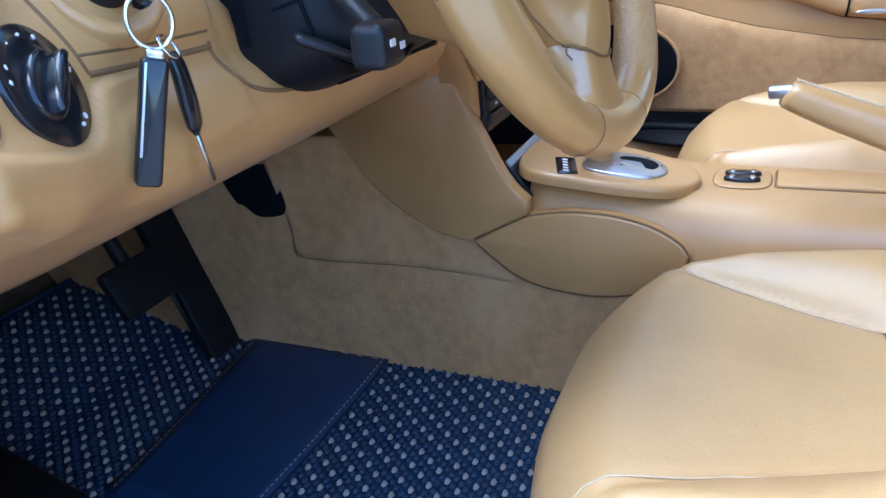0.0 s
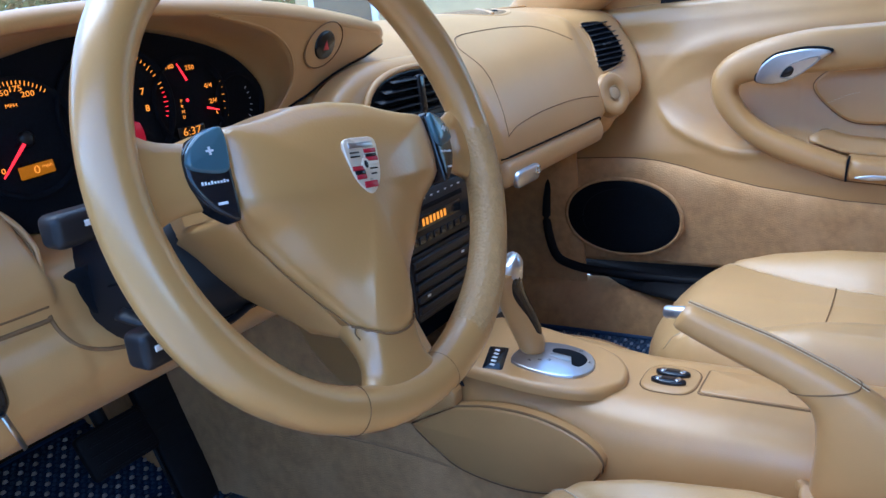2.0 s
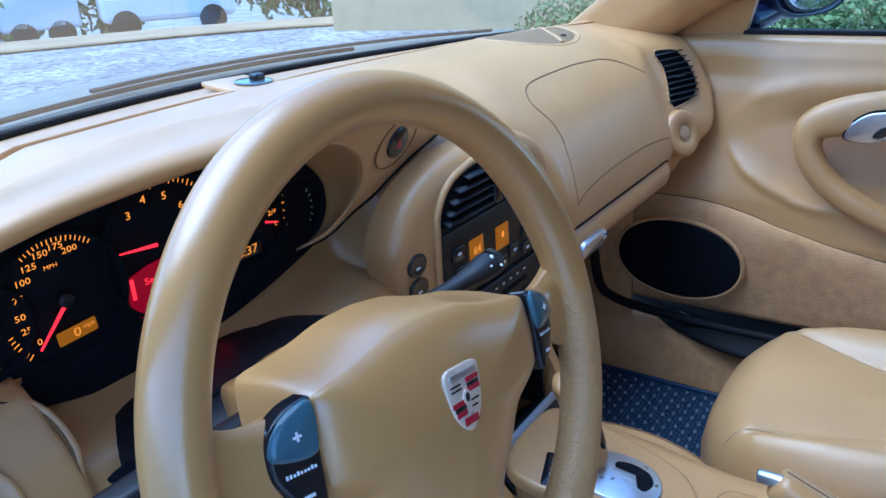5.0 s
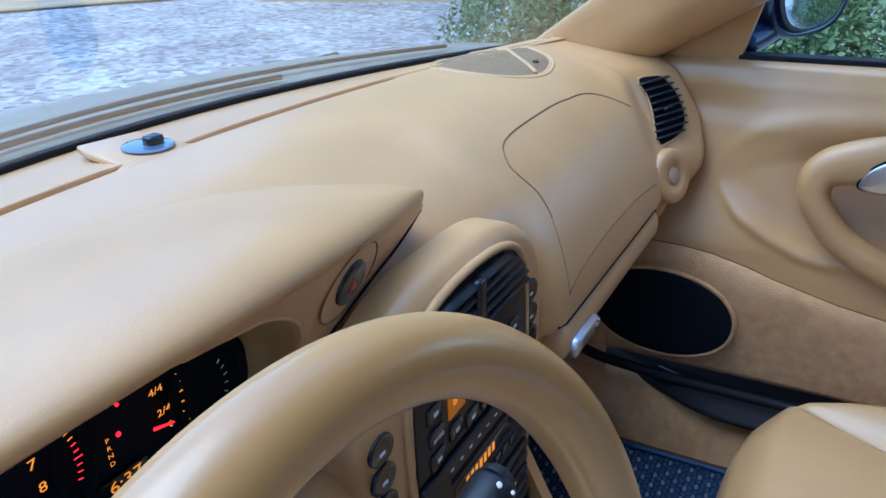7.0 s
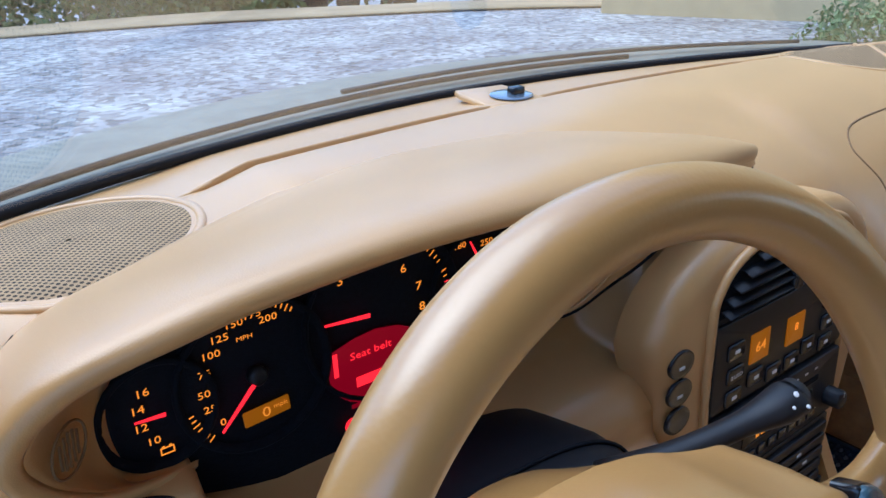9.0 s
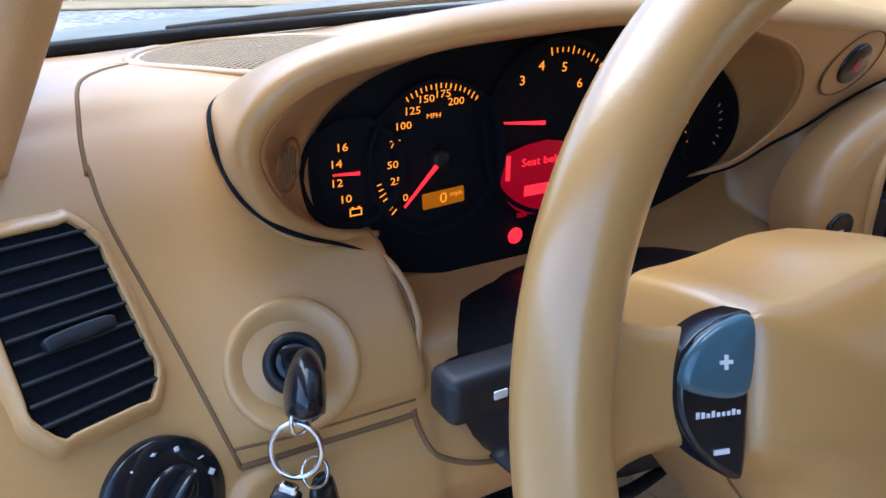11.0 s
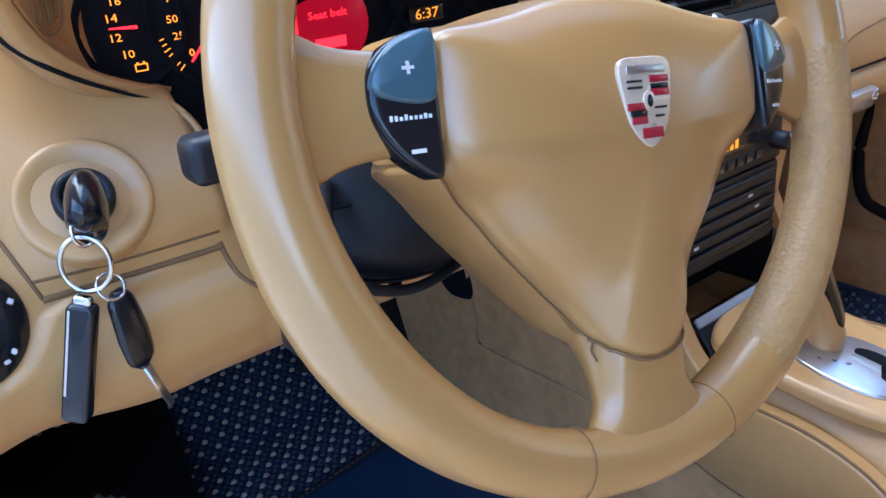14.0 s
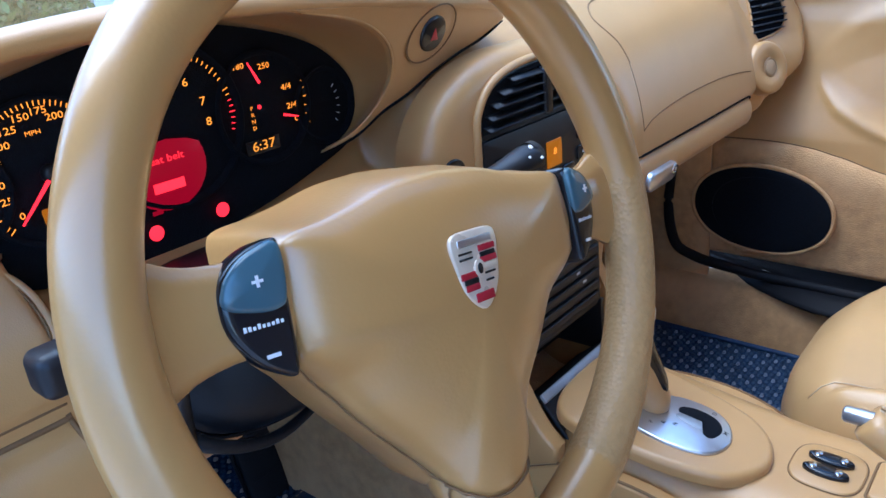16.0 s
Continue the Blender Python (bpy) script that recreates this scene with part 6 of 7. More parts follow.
# handbrake
hb = thing("handbrake", (-0.10, -0.5, 0.33), "tan leather handbrake lever with a silver button", "handbrake")
top_edge = spline([(-0.350, 0.462), (-0.390, 0.449), (-0.426, 0.438), (-0.461, 0.424), (-0.496, 0.407), (-0.535, 0.380), (-0.575, 0.335), (-0.600, 0.285)], 40)
low_edge = spline([(-0.334, 0.438), (-0.360, 0.426), (-0.387, 0.415), (-0.414, 0.405), (-0.440, 0.395), (-0.462, 0.376), (-0.466, 0.340), (-0.461, 0.285)], 40)
rows, stitch = [], []
for i, (a, b) in enumerate(zip(top_edge, low_edge)):
    t = i / 39
    w = 0.0165 + 0.004 * t + (0.010 * max(0, t - 0.7) / 0.3)
    x0 = -0.088 - 0.016 * min(1, t * 1.4)
    mid, arm = (a + b) / 2, (a - b) / 2
    rows.append([(x0 + w * px, mid[0] + arm[0] * py, mid[1] + arm[1] * py) for px, py in oval(1.0, 1.0, 28, 2.7)])
    if t < 0.62:
        stitch.append((x0, a[0], a[1] + 0.0004))
rows = [[tuple(np.array(p) * 0.4 + np.mean(rows[0], 0) * 0.6) for p in rows[0]], [tuple(np.array(p) * 0.88 + np.mean(rows[0], 0) * 0.12 + np.array([0, -0.001, 0])) for p in rows[0]]] + rows[1:]
grip = sheet("grip", rows, LEATHER, hb, closed=True, caps=True)
lathe("button", [(0.0066, -0.010), (0.0066, 0.010), (0.0056, 0.0118), (0, 0.012)], basis((-0.0880, -0.338, 0.4500), (0.12, 0.90, -0.10)), SILVER, hb, "silver release button")
for dx in (-0.0030, 0.0030):
    vv, ff = [], []
    for p, q in zip(stitch, stitch[1:]):
        p, q = np.array(p), np.array(q)
        for f in (0.05, 0.55):
            a, b = p + (q - p) * f, p + (q - p) * (f + 0.38)
            k = len(vv)
            for c in (a, b):
                vv += [(c[0] + dx - 0.0006, c[1], c[2]), (c[0] + dx + 0.0006, c[1], c[2]), (c[0] + dx, c[1], c[2] + 0.0009)]
            ff += [(k, k + 1, k + 4, k + 3), (k + 1, k + 2, k + 5, k + 4), (k + 2, k, k + 3, k + 5), (k, k + 2, k + 1), (k + 3, k + 4, k + 5)]
    solid("stitching", vv, ff, STITCH, hb, "double row of cream stitching", smooth=False, kind="stuff")
tube("top_seam", stitch, 0.0006, SEAM, hb, n=5)
ringpts = [tuple(np.array(p) + (np.array(p) - np.mean(rows[24], 0)) * 0.01) for p in rows[24]]
tube("grip_seam", ringpts, 0.0008, SEAM, hb, closed=True, n=5)
slab("side_tray", loop([(-0.016, 0.075), (0.010, 0.085), (0.022, 0.06), (0.022, -0.22), (-0.022, -0.22), (-0.022, 0.04)], 40), 0.012, basis((-0.118, -0.54, 0.283), (-0.25, 0, 1), (0, 1, 0)), LEATHER, con, "tan tray edge round the handbrake", bevel=0.005, steps=3)

# ---- seats ----
def seat_split(y):
    """How far from the seat's middle the bolster begins; the two sides close in towards the back."""
    return float(np.interp(-y, [0.195, 0.241, 0.305, 0.369, 0.43, 0.474, 0.60], [0.175, 0.161, 0.137, 0.112, 0.090, 0.079, 0.072]))


def seat(cx, label, lift):
    s = thing("car_seat", (cx, -0.4, 0.10), label, "seat", "front seats")
    rows = []
    for v in np.linspace(0, 1, 70) ** 1.25:
        y = -0.195 - 0.52 * v
        split = seat_split(y)
        row = []
        for u in np.linspace(-1, 1, 121):
            w = 0.192 + 0.018 * min(1, v * 3)
            d = abs(u) * w - split
            rise = max(0.0, min(1.0, d / 0.060))
            bol = 0.034 * rise * (2 - rise) * min(1, 0.12 + v * 2.0)
            edge = max(0, (abs(u) - 0.80) / 0.20) ** 2
            front = max(0, 1 - v / 0.12) ** 2
            z = 0.299 + lift + bol - 0.0045 * math.exp(-(d / 0.007) ** 2) * min(1, v * 9) - 0.055 * edge - 0.040 * front * (1 - 0.3 * edge) - 0.010 * min(1, v * 3)
            z += 0.005 * max(0.0, -d / 0.15) * min(1, v * 4)
            nub = 0.058 * abs(u) ** 3 * max(0, 1 - v * 4)
            row.append((cx + u * w, y - nub, z))
        rows.append(row)
    # roll the front edge down
    nose = []
    for k, (dy, dz) in enumerate(((0.004, -0.14), (0.012, -0.10), (0.013, -0.05), (0.008, -0.02))):
        nose.append([(x, y + dy, z + dz) for x, y, z in rows[0]])
    rows = nose + rows
    skirt_l = [[(r[0][0] - 0.012, r[0][1], 0.13), (r[0][0] - 0.014, r[0][1], 0.19)] for r in rows]
    skirt_r = [[(r[-1][0] + 0.014, r[-1][1], 0.19), (r[-1][0] + 0.012, r[-1][1], 0.13)] for r in rows]
    rows = [a + b + c for a, b, c in zip(skirt_l, rows, skirt_r)]
    cushion = sheet("cushion", rows, LEATHER_SEAT, s, "tan leather cushion, lightly creased")
    t = tree_of(cushion)
    for sgn in (-1, 1):
        # highlight along the bolster's fold is put in as a thin cream line
        seam(t, [(cx + sgn * (seat_split(y) - 0.001), y, 0.9) for y in np.linspace(-0.236, -0.70, 12)], DOWN, s, r=0.0006, mat=STITCH)
    seam(t, [(cx - 0.088, -0.431, 0.9), (cx, -0.433, 0.9), (cx + 0.088, -0.431, 0.9)], DOWN, s, r=0.0008, mat=SEAM)
    clear_box("base", (cx - 0.17, -0.70, 0.075), (cx + 0.17, -0.24, 0.17), BLACK, s, bevel=0.01)
    return s


seat(-0.365, "tan leather driver's seat cushion with creased bolsters", 0.013)
seat(0.365, "tan leather passenger seat cushion with soft bolsters", 0.0)

# ---- mats ----
def floor_mat(x0, x1, y0, y1, label, pad, lift=0.0):
    mt = thing("floor_mat", ((x0 + x1) / 2, (y0 + y1) / 2, 0.06), label, "floor mat", "floor mats")
    def zz(x, y):
        return lift + 0.070 + 0.004 * math.sin(9 * x + 5 * y) + 0.30 * max(0, y - 0.48)
    rows = [[(x, y, zz(x, y)) for x in np.linspace(x0, x1, 20)] for y in np.linspace(y0, y1, 20)]
    sheet("weave", rows, MATBASE, mt, thick=0.008)
    o = rect(x0, y0, x1, y1, 0.03, 6)
    tube("binding", [(x, y, zz(x, y) + 0.004) for x, y in o], 0.005, HEEL, mt, closed=True)
    vl, fl, vn, fn = [], [], [], []
    rng = random.Random(4)
    i = 0
    y = y0 + 0.012
    while y < y1 - 0.008:
        x = x0 + 0.010 + (0.0065 if i % 2 else 0)
        j = 0
        while x < x1 - 0.008:
            if not (pad and pad[0] < x < pad[1] and pad[2] < y < pad[3] + 0.11 * (x - pad[1])):
                light = (i % 2 == 0) and (i // 2 + j) % 2 == 0
                v, f = (vl, fl) if light else (vn, fn)
                k = len(v)
                a, b, h = (0.0056, 0.0038, 0.0056) if light else (0.0056, 0.0040, 0.0042)
                cx, cy = x + rng.uniform(-0.001, 0.001), y + rng.uniform(-0.001, 0.001)
                z = zz(cx, cy) + 0.003
                ring1 = [(cx + a * math.cos(q), cy + b * math.sin(q), z) for q in np.linspace(0, 2 * math.pi, 6, endpoint=False)]
                ring2 = [(cx + 0.6 * a * math.cos(q), cy + 0.6 * b * math.sin(q), z + h * 0.8) for q in np.linspace(0, 2 * math.pi, 6, endpoint=False)]
                v += ring1 + ring2 + [(cx, cy, z + h)]
                for q in range(6):
                    n = (q + 1) % 6
                    f += [(k + q, k + n, k + 6 + n, k + 6 + q), (k + 6 + q, k + 6 + n, k + 12)]
            x += 0.013
            j += 1
        y += 0.0082
        i += 1
    solid("grey_tuft", vl, fl, TUFT_LIGHT if pad else TUFT_BLUE, mt, "pale grey tufts" if pad else "blue-grey tufts", kind="stuff")
    solid("navy_loop", vn, fn, TUFT_NAVY, mt, "navy loops", kind="stuff")
    if pad:
        sheet("heel_pad", [[(x, pad[2] + (pad[3] + 0.11 * (x - pad[1]) - pad[2]) * f, zz(x, pad[2] + 0.2 * f) + 0.0085) for x in np.linspace(pad[0], pad[1], 14)] for f in np.linspace(0, 1, 12)], HEEL, mt, "smooth navy heel pad", thick=0.004)
        vv, ff = [], []
        for k_ in range(36):
            x = pad[0] + 0.010 + 0.0092 * k_
            for y in (pad[2] + 0.006, pad[3] + 0.11 * (x - pad[1]) - 0.006):
                vv += [(x, y - 0.0007, 0.0), (x + 0.005, y - 0.0007, 0.0), (x + 0.005, y + 0.0007, 0.0), (x, y + 0.0007, 0.0)]
        for k_ in range(9):
            y = pad[2] + 0.014 + 0.024 * k_
            vv += [(pad[1] - 0.013, y, 0.0), (pad[1] - 0.0105, y, 0.0), (pad[1] - 0.0105, y + 0.010, 0.0), (pad[1] - 0.013, y + 0.010, 0.0)]
        vv = [(x, y, zz(x, y) + 0.0116) for x, y, _ in vv]
        solid("stitching", vv, [(i, i + 1, i + 2, i + 3) for i in range(0, len(vv), 4)], STITCH, mt, kind="stuff")
    return mt


floor_mat(-0.62, -0.100, -0.30, 0.70, "navy and grey tufted driver's mat with a heel pad", (-0.45, -0.106, 0.132, 0.357))
raised = clear_box("floor_passenger", (0.10, -0.6, 0.055), (0.60, 0.45, 0.104), CARPET_SHADED, bevel=0.004)
tagged(raised, "raised carpeted floor on the passenger side, darkened for shade", "floor", kind="structure")
floor_mat(0.115, 0.556, -0.30, 0.22, "navy and grey tufted passenger floor mat", None, 0.042)
rest = thing("footrest", (-0.58, 0.44, 0.06), "black rubber footrest beside the driver's mat", "footrest")
fr = basis((-0.58, 0.44, 0.121), (0.0, -0.05, 1.0), (0, 1, 0))
slab("plate", loop([(-0.11, -0.150), (-0.04, -0.156), (0.060, -0.158), (0.092, -0.150), (0.101, -0.110), (0.118, 0.0), (0.136, 0.10), (0.142, 0.16), (0.12, 0.18), (-0.06, 0.18), (-0.11, 0.16)], 70), 0.055, fr @ Matrix.Translation((0, 0, -0.055)), RUBBER, rest, bevel=0.006, steps=3)
for i in range(3):
    slab("mark", rect(-0.0035, -0.010 + 0.002 * i, 0.0035, 0.010, 0.001), 0.0006, fr @ Matrix.Translation((0.012 + 0.011 * i, 0.004 - 0.012 * i, 0.0)) @ Matrix.Rotation(0.3, 4, "Z"), GREY_METAL, rest, bevel=0.0001)
# ---- pedals ----
def pedal(name, x, y, z, w, h, label):
    p = thing(name, (x, y, z), label, "pedal")
    m = basis((x, y, z), (0, -0.85, 0.5))
    slab("pad", rect(-w, -h, w, h, 0.008), 0.012, m, RUBBER, p, bevel=0.003)
    for i in range(5):
        yy = -h * 0.8 + i * h * 0.4
        slab("rib", rect(-w * 0.85, yy - 0.002, w * 0.85, yy + 0.002, 0.001), 0.003, m @ Matrix.Translation((0, 0, 0.011)), RUBBER, p, bevel=0.001)
    tube("arm", spline([(x, y + 0.01, z), (x, y + 0.05, z + 0.10), (x, y + 0.07, z + 0.25)], 10), 0.010, RUBBER, p)


pedal("brake_pedal", -0.255, 0.40, 0.235, 0.052, 0.034, "ribbed black rubber brake pedal")
ac = thing("accelerator_pedal", (-0.14, 0.40, 0.10), "long black floor-hinged accelerator pedal", "pedal")
slab("pad", [(-0.041, -0.03), (0.036, -0.03), (0.032, 0.24), (-0.036, 0.24)], 0.016, basis((-0.140, 0.40, 0.085), (0.0, -0.93, 0.37), (0, 0.37, 0.93)), RUBBER, ac, bevel=0.004)
clear_box("hinge", (-0.176, 0.375, 0.062), (-0.104, 0.405, 0.080), RUBBER, ac, bevel=0.004)
for i in range(6):
    slab("rib", rect(-0.030, 0.02 + i * 0.033, 0.028, 0.026 + i * 0.033, 0.002), 0.001, basis((-0.140, 0.40, 0.085), (0.0, -0.93, 0.37), (0, 0.37, 0.93)) @ Matrix.Translation((0, 0, 0.0155)), RUBBER, ac, bevel=0.0008)

tube("side_rib", [(-0.183, 0.388, 0.075), (-0.180, 0.46, 0.245)], 0.003, BLACK, ac, n=8)
# black plate stands in for the shaded gap beside the tunnel carpet
gap_patch = thing("shaded_gap_patch", (-0.105, 0.31, 0.30), "black patch put in for the shaded gap by the tunnel carpet", "duct")
slab("gap_plate", loop([(-0.05, 0.045), (0.035, 0.05), (0.046, 0.028), (0.048, -0.012), (0.005, -0.022), (-0.02, -0.008), (-0.035, 0.0)], 36), 0.010, basis((-0.1025, 0.31, 0.30), (-1, 0, 0.02)), BLACK_MATT, gap_patch, bevel=0.002)

# ---- passenger door ----
door = thing("passenger_door", (0.70, -0.4, 0.22), "closed passenger door with tan leather and carpet trim", "door")
def arm_line(y):
    """Height of the armrest's middle along the door."""
    return float(np.interp(-y, [0.20, 0.229, 0.259, 0.297, 0.345, 0.415, 0.527, 0.80, 1.1], [0.60, 0.557, 0.516, 0.486, 0.463, 0.436, 0.423, 0.415, 0.41]))


def carpet_top(y):
    return float(np.interp(-y, [-0.16, -0.03, 0.02, 0.06, 0.10, 0.15, 0.19, 0.283, 0.417, 0.53, 1.1], [0.449, 0.452, 0.4525, 0.451, 0.446, 0.434, 0.421, 0.398, 0.375, 0.366, 0.35]))


def door_x(y, z):
    """The door's inner face: a scooped hollow runs back from behind the dashboard into the grab handle."""
    zs = [0.14, 0.22, 0.30, 0.40, 0.46, 0.52, 0.58, 0.64, 0.70, 0.725, 0.735]
    xs = [0.668, 0.664, 0.660, 0.654, 0.658, 0.668, 0.679, 0.690, 0.708, 0.722, 0.745]
    x = float(np.interp(z, zs, xs))
    fa, fb, fc = [max(0.0, min(1.0, v)) for v in ((y + 0.19) / 0.15, (z - 0.45) / 0.12, (0.728 - z) / 0.07)]
    x += 0.028 * (fa * fa * (3 - 2 * fa)) * (fb * fb * (3 - 2 * fb)) * (fc * fc * (3 - 2 * fc))
    up = float(np.interp(-y, [0.085, 0.12, 0.15, 0.208, 0.282, 0.36, 0.6, 1.1], [0.590, 0.622, 0.640, 0.655, 0.662, 0.666, 0.67, 0.67]))
    dn = float(np.interp(-y, [0.085, 0.098, 0.123, 0.166, 0.218, 0.25, 0.28, 0.30, 0.345, 0.415, 0.527, 1.1], [0.560, 0.540, 0.515, 0.491, 0.470, 0.464, 0.464, 0.466, 0.458, 0.436, 0.423, 0.41]))
    if y < -0.085:
        fu = max(0.0, min(1.0, (up - z) / 0.060))
        fd = max(0.0, min(1.0, (z - dn) / 0.042))
        f = (fu * fu * (3 - 2 * fu)) * (fd * (2 - fd))
        deep = float(np.interp(-y, [0.085, 0.12, 0.19, 0.26, 0.34], [0.0, 0.005, 0.014, 0.023, 0.034]))
        x += deep * f
        x -= 0.004 * math.exp(-((z - dn + 0.004) / 0.010) ** 2) * min(1, (-y - 0.085) / 0.04) + 0.004 * math.exp(-((z - up - 0.006) / 0.014) ** 2) * min(1, (-y - 0.085) / 0.05)
    return x


ys = np.concatenate([np.linspace(0.16, -0.07, 14), np.linspace(-0.075, -0.45, 110), np.linspace(-0.47, -1.05, 24)])
upper, lower = [], []
for y in ys:
    zc = carpet_top(y)
    upper.append([(door_x(y, z), y, z) for z in np.linspace(zc - 0.004, 0.735, 90)])
    low = []
    for z in np.linspace(0.238, zc + 0.002, 22):
        f = max(0.0, min(1.0, (zc + 0.002 - z) / 0.030))
        low.append((door_x(y, min(z, zc)) + 0.003 - 0.013 * math.sqrt(1 - (1 - f) ** 2), y, z))
    lower.append(low)
sheet("leather_panel", upper, LEATHER, door, "smooth tan leather upper panel", thick=0.006)
sheet("carpet_panel", lower, CARPET, door, "tan carpeted lower panel with a padded edge", thick=0.006)
tube("panel_seam", [(door_x(y, carpet_top(y)) - 0.0028, y, carpet_top(y) + 0.0005) for y in ys], 0.0014, SEAM, door, n=6)
clear_box("window_seal", (0.735, -1.0, 0.733), (0.765, -0.088, 0.742), RUBBER, door, "black rubber window seal", bevel=0.002)
clear_box("outer_skin", (0.80, -1.05, 0.15), (0.82, 0.30, 0.72), BLACK_GLOSS, door, "dark painted outer skin", bevel=0.008)
# grab handle: a loop, broad along its top limb, running down into the armrest
grip = spline([(-0.70, 0.640, 0.034, 0.655), (-0.46, 0.634, 0.036, 0.652), (-0.37, 0.633, 0.036, 0.650), (-0.305, 0.626, 0.034, 0.648), (-0.262, 0.617, 0.030, 0.648), (-0.238, 0.606, 0.027, 0.648), (-0.226, 0.588, 0.0245, 0.647),
               (-0.229, 0.557, 0.0215, 0.646), (-0.257, 0.516, 0.0208, 0.645), (-0.297, 0.486, 0.0215, 0.644), (-0.345, 0.463, 0.0215, 0.644), (-0.415, 0.436, 0.0195, 0.643), (-0.423, 0.4345, 0.0195, 0.643)], 110)
tan_ = np.gradient(grip[:, :2], axis=0)
tan_ /= np.linalg.norm(tan_, axis=1)[:, None]
rows = []
for (y, z, hw, x), (ty, tz) in zip(grip, tan_):
    row = []
    for a in np.linspace(0, 2 * math.pi, 28, endpoint=False):
        ca, sa = math.cos(a), math.sin(a)
        ca, sa = math.copysign(abs(ca) ** 0.85, ca), math.copysign(abs(sa) ** 0.85, sa)
        row.append((x + 0.0205 * sa, y - tz * hw * ca, z + ty * hw * ca))
    rows.append(row)
sheet("grab_handle", rows, LEATHER, door, "tan leather grab handle", closed=True, caps=True)
rows = []
for y in np.linspace(-0.4255, -1.02, 30):
    zc = arm_line(y)
    rows.append([(0.643 + dx, y, zc + dz) for dx, dz in loop([(-0.0185, 0.009), (-0.010, 0.018), (0.02, 0.021), (0.045, 0.020), (0.045, -0.024), (0.012, -0.022), (-0.012, -0.018), (-0.0195, -0.006)], 32)])
sheet("armrest", rows, LEATHER, door, "tan leather armrest", closed=True, caps=True)
slab("arm_joint", rect(-0.015, -0.0205, 0.022, 0.0205, 0.010), 0.0034, basis((0.644, -0.4262, 0.4343), (0, 1, 0.1)), BLACK_MATT, door, bevel=0.0005)
tube("arm_gap", [(0.6445, y, arm_line(y) - 0.0222) for y in np.linspace(-0.32, -1.0, 50)], 0.0018, SEAM, door, n=6)
slab("reflector", loop([(-0.030, 0.0), (-0.015, 0.0045), (0.010, 0.0050), (0.028, 0.0005), (0.012, -0.0042), (-0.015, -0.0042)], 36), 0.004, basis((0.6265, -0.466, 0.4225), (-1, 0, -0.05)), SILVER, door, "lens-shaped silver reflector", bevel=0.002)
# lid of the pocket on top of the armrest
rows = []
for y in np.linspace(-0.362, -1.0, 40):
    w = math.sqrt(min(1.0, (-y - 0.361) / 0.03))
    rows.append([(0.664 + (0.036 * w) * t, y, arm_line(y) + 0.021 + 0.026 * t * w + 0.004 * math.sin(math.pi * t)) for t in np.linspace(0, 1, 10)])
sheet("pocket_lid", rows, LEATHER, door, "tan leather pocket lid", thick=0.006)
tube("lid_gap", [(r[-1][0] - 0.001, r[-1][1], r[-1][2] + 0.0015) for r in rows], 0.0018, SEAM, door, n=6)
# opening lever, set in the top limb of the handle
lm_ = basis((0.6345, -0.330, 0.6115), (-0.985, 0.0, -0.17))
lever = [(-0.051, -0.021), (-0.043, 0.003), (-0.022, 0.0205), (0.003, 0.0265), (0.030, 0.029), (0.055, 0.026), (0.066, 0.019), (0.045, 0.006), (0.020, -0.013), (-0.006, -0.0255), (-0.032, -0.0275)]
lever = loop(lever, 60)
slab("lever_surround", lever * 1.045 + np.array([0.0, 0.0012]), 0.0058, lm_, BLACK_MATT, door, bevel=0.001)
lv = slab("lever", lever, 0.0085, lm_, SILVER, door, "satin silver opening lever", bevel=0.004, steps=3)
# grey and black plates put the hollow's shade into colour
slab("finger_hollow", loop([(-0.012, -0.017), (-0.006, -0.003), (0.014, 0.0095), (0.044, 0.0165), (0.050, 0.0105), (0.030, -0.006), (0.008, -0.0185)], 40), 0.0091, lm_, GREY_METAL, lv, "finger hollow, its shade put in as dark grey", bevel=0.0004, dome=-0.003)
slab("hollow_shade", loop([(-0.0105, -0.0155), (-0.006, -0.005), (0.004, 0.0025), (0.010, -0.004), (0.004, -0.0145)], 28), 0.0096, lm_, BLACK_GLOSS, lv, bevel=0.0003)
# padded panel inside the loop
pad = loop([(-0.033, 0.013), (-0.015, 0.035), (0.020, 0.048), (0.12, 0.055), (0.32, 0.055), (0.32, -0.055), (0.127, -0.055), (0.068, -0.055), (0.024, -0.048), (-0.014, -0.018)], 70)
pm = basis((0.7005, -0.396, 0.555), (-0.99, 0, 0.14))
slab("arm_pad", pad, 0.011, pm, LEATHER, door, "padded tan leather insert", bevel=0.006, steps=4, dome=0.003)
tube("pad_gap", [tuple(pm @ Vector((p[0], p[1], 0.0035))) for p in pad * 1.012], 0.0016, SEAM, door, closed=True, n=6)
for i in range(46):
    f = i * 0.0052
    clear_box("stitch", (-0.0018, -0.0004, 0), (0.0018, 0.0004, 0.0008), STITCH, door, bevel=0, m=pm @ Matrix.Translation((-0.008 + f, float(np.interp(f, [0, 0.03, 0.075, 0.24], [-0.016, -0.004, 0.003, 0.008])), 0.0125)))
# loudspeaker
sk = basis((0.6335, -0.030, 0.337), (-1, -0.01, 0.0))
slab("speaker_grille", oval(0.114, 0.074, 56, 2.1, turn=-0.05), 0.004, sk, BLACK_MATT, door, "black oval cloth loudspeaker grille", bevel=0.0015, dome=-0.003)
tube("speaker_rim", [tuple(sk @ Vector((p[0], p[1], 0.000))) for p in oval(0.117, 0.077, 56, 2.1, turn=-0.05)], 0.0040, CARPET, door, closed=True, up=(1, 0, 0))
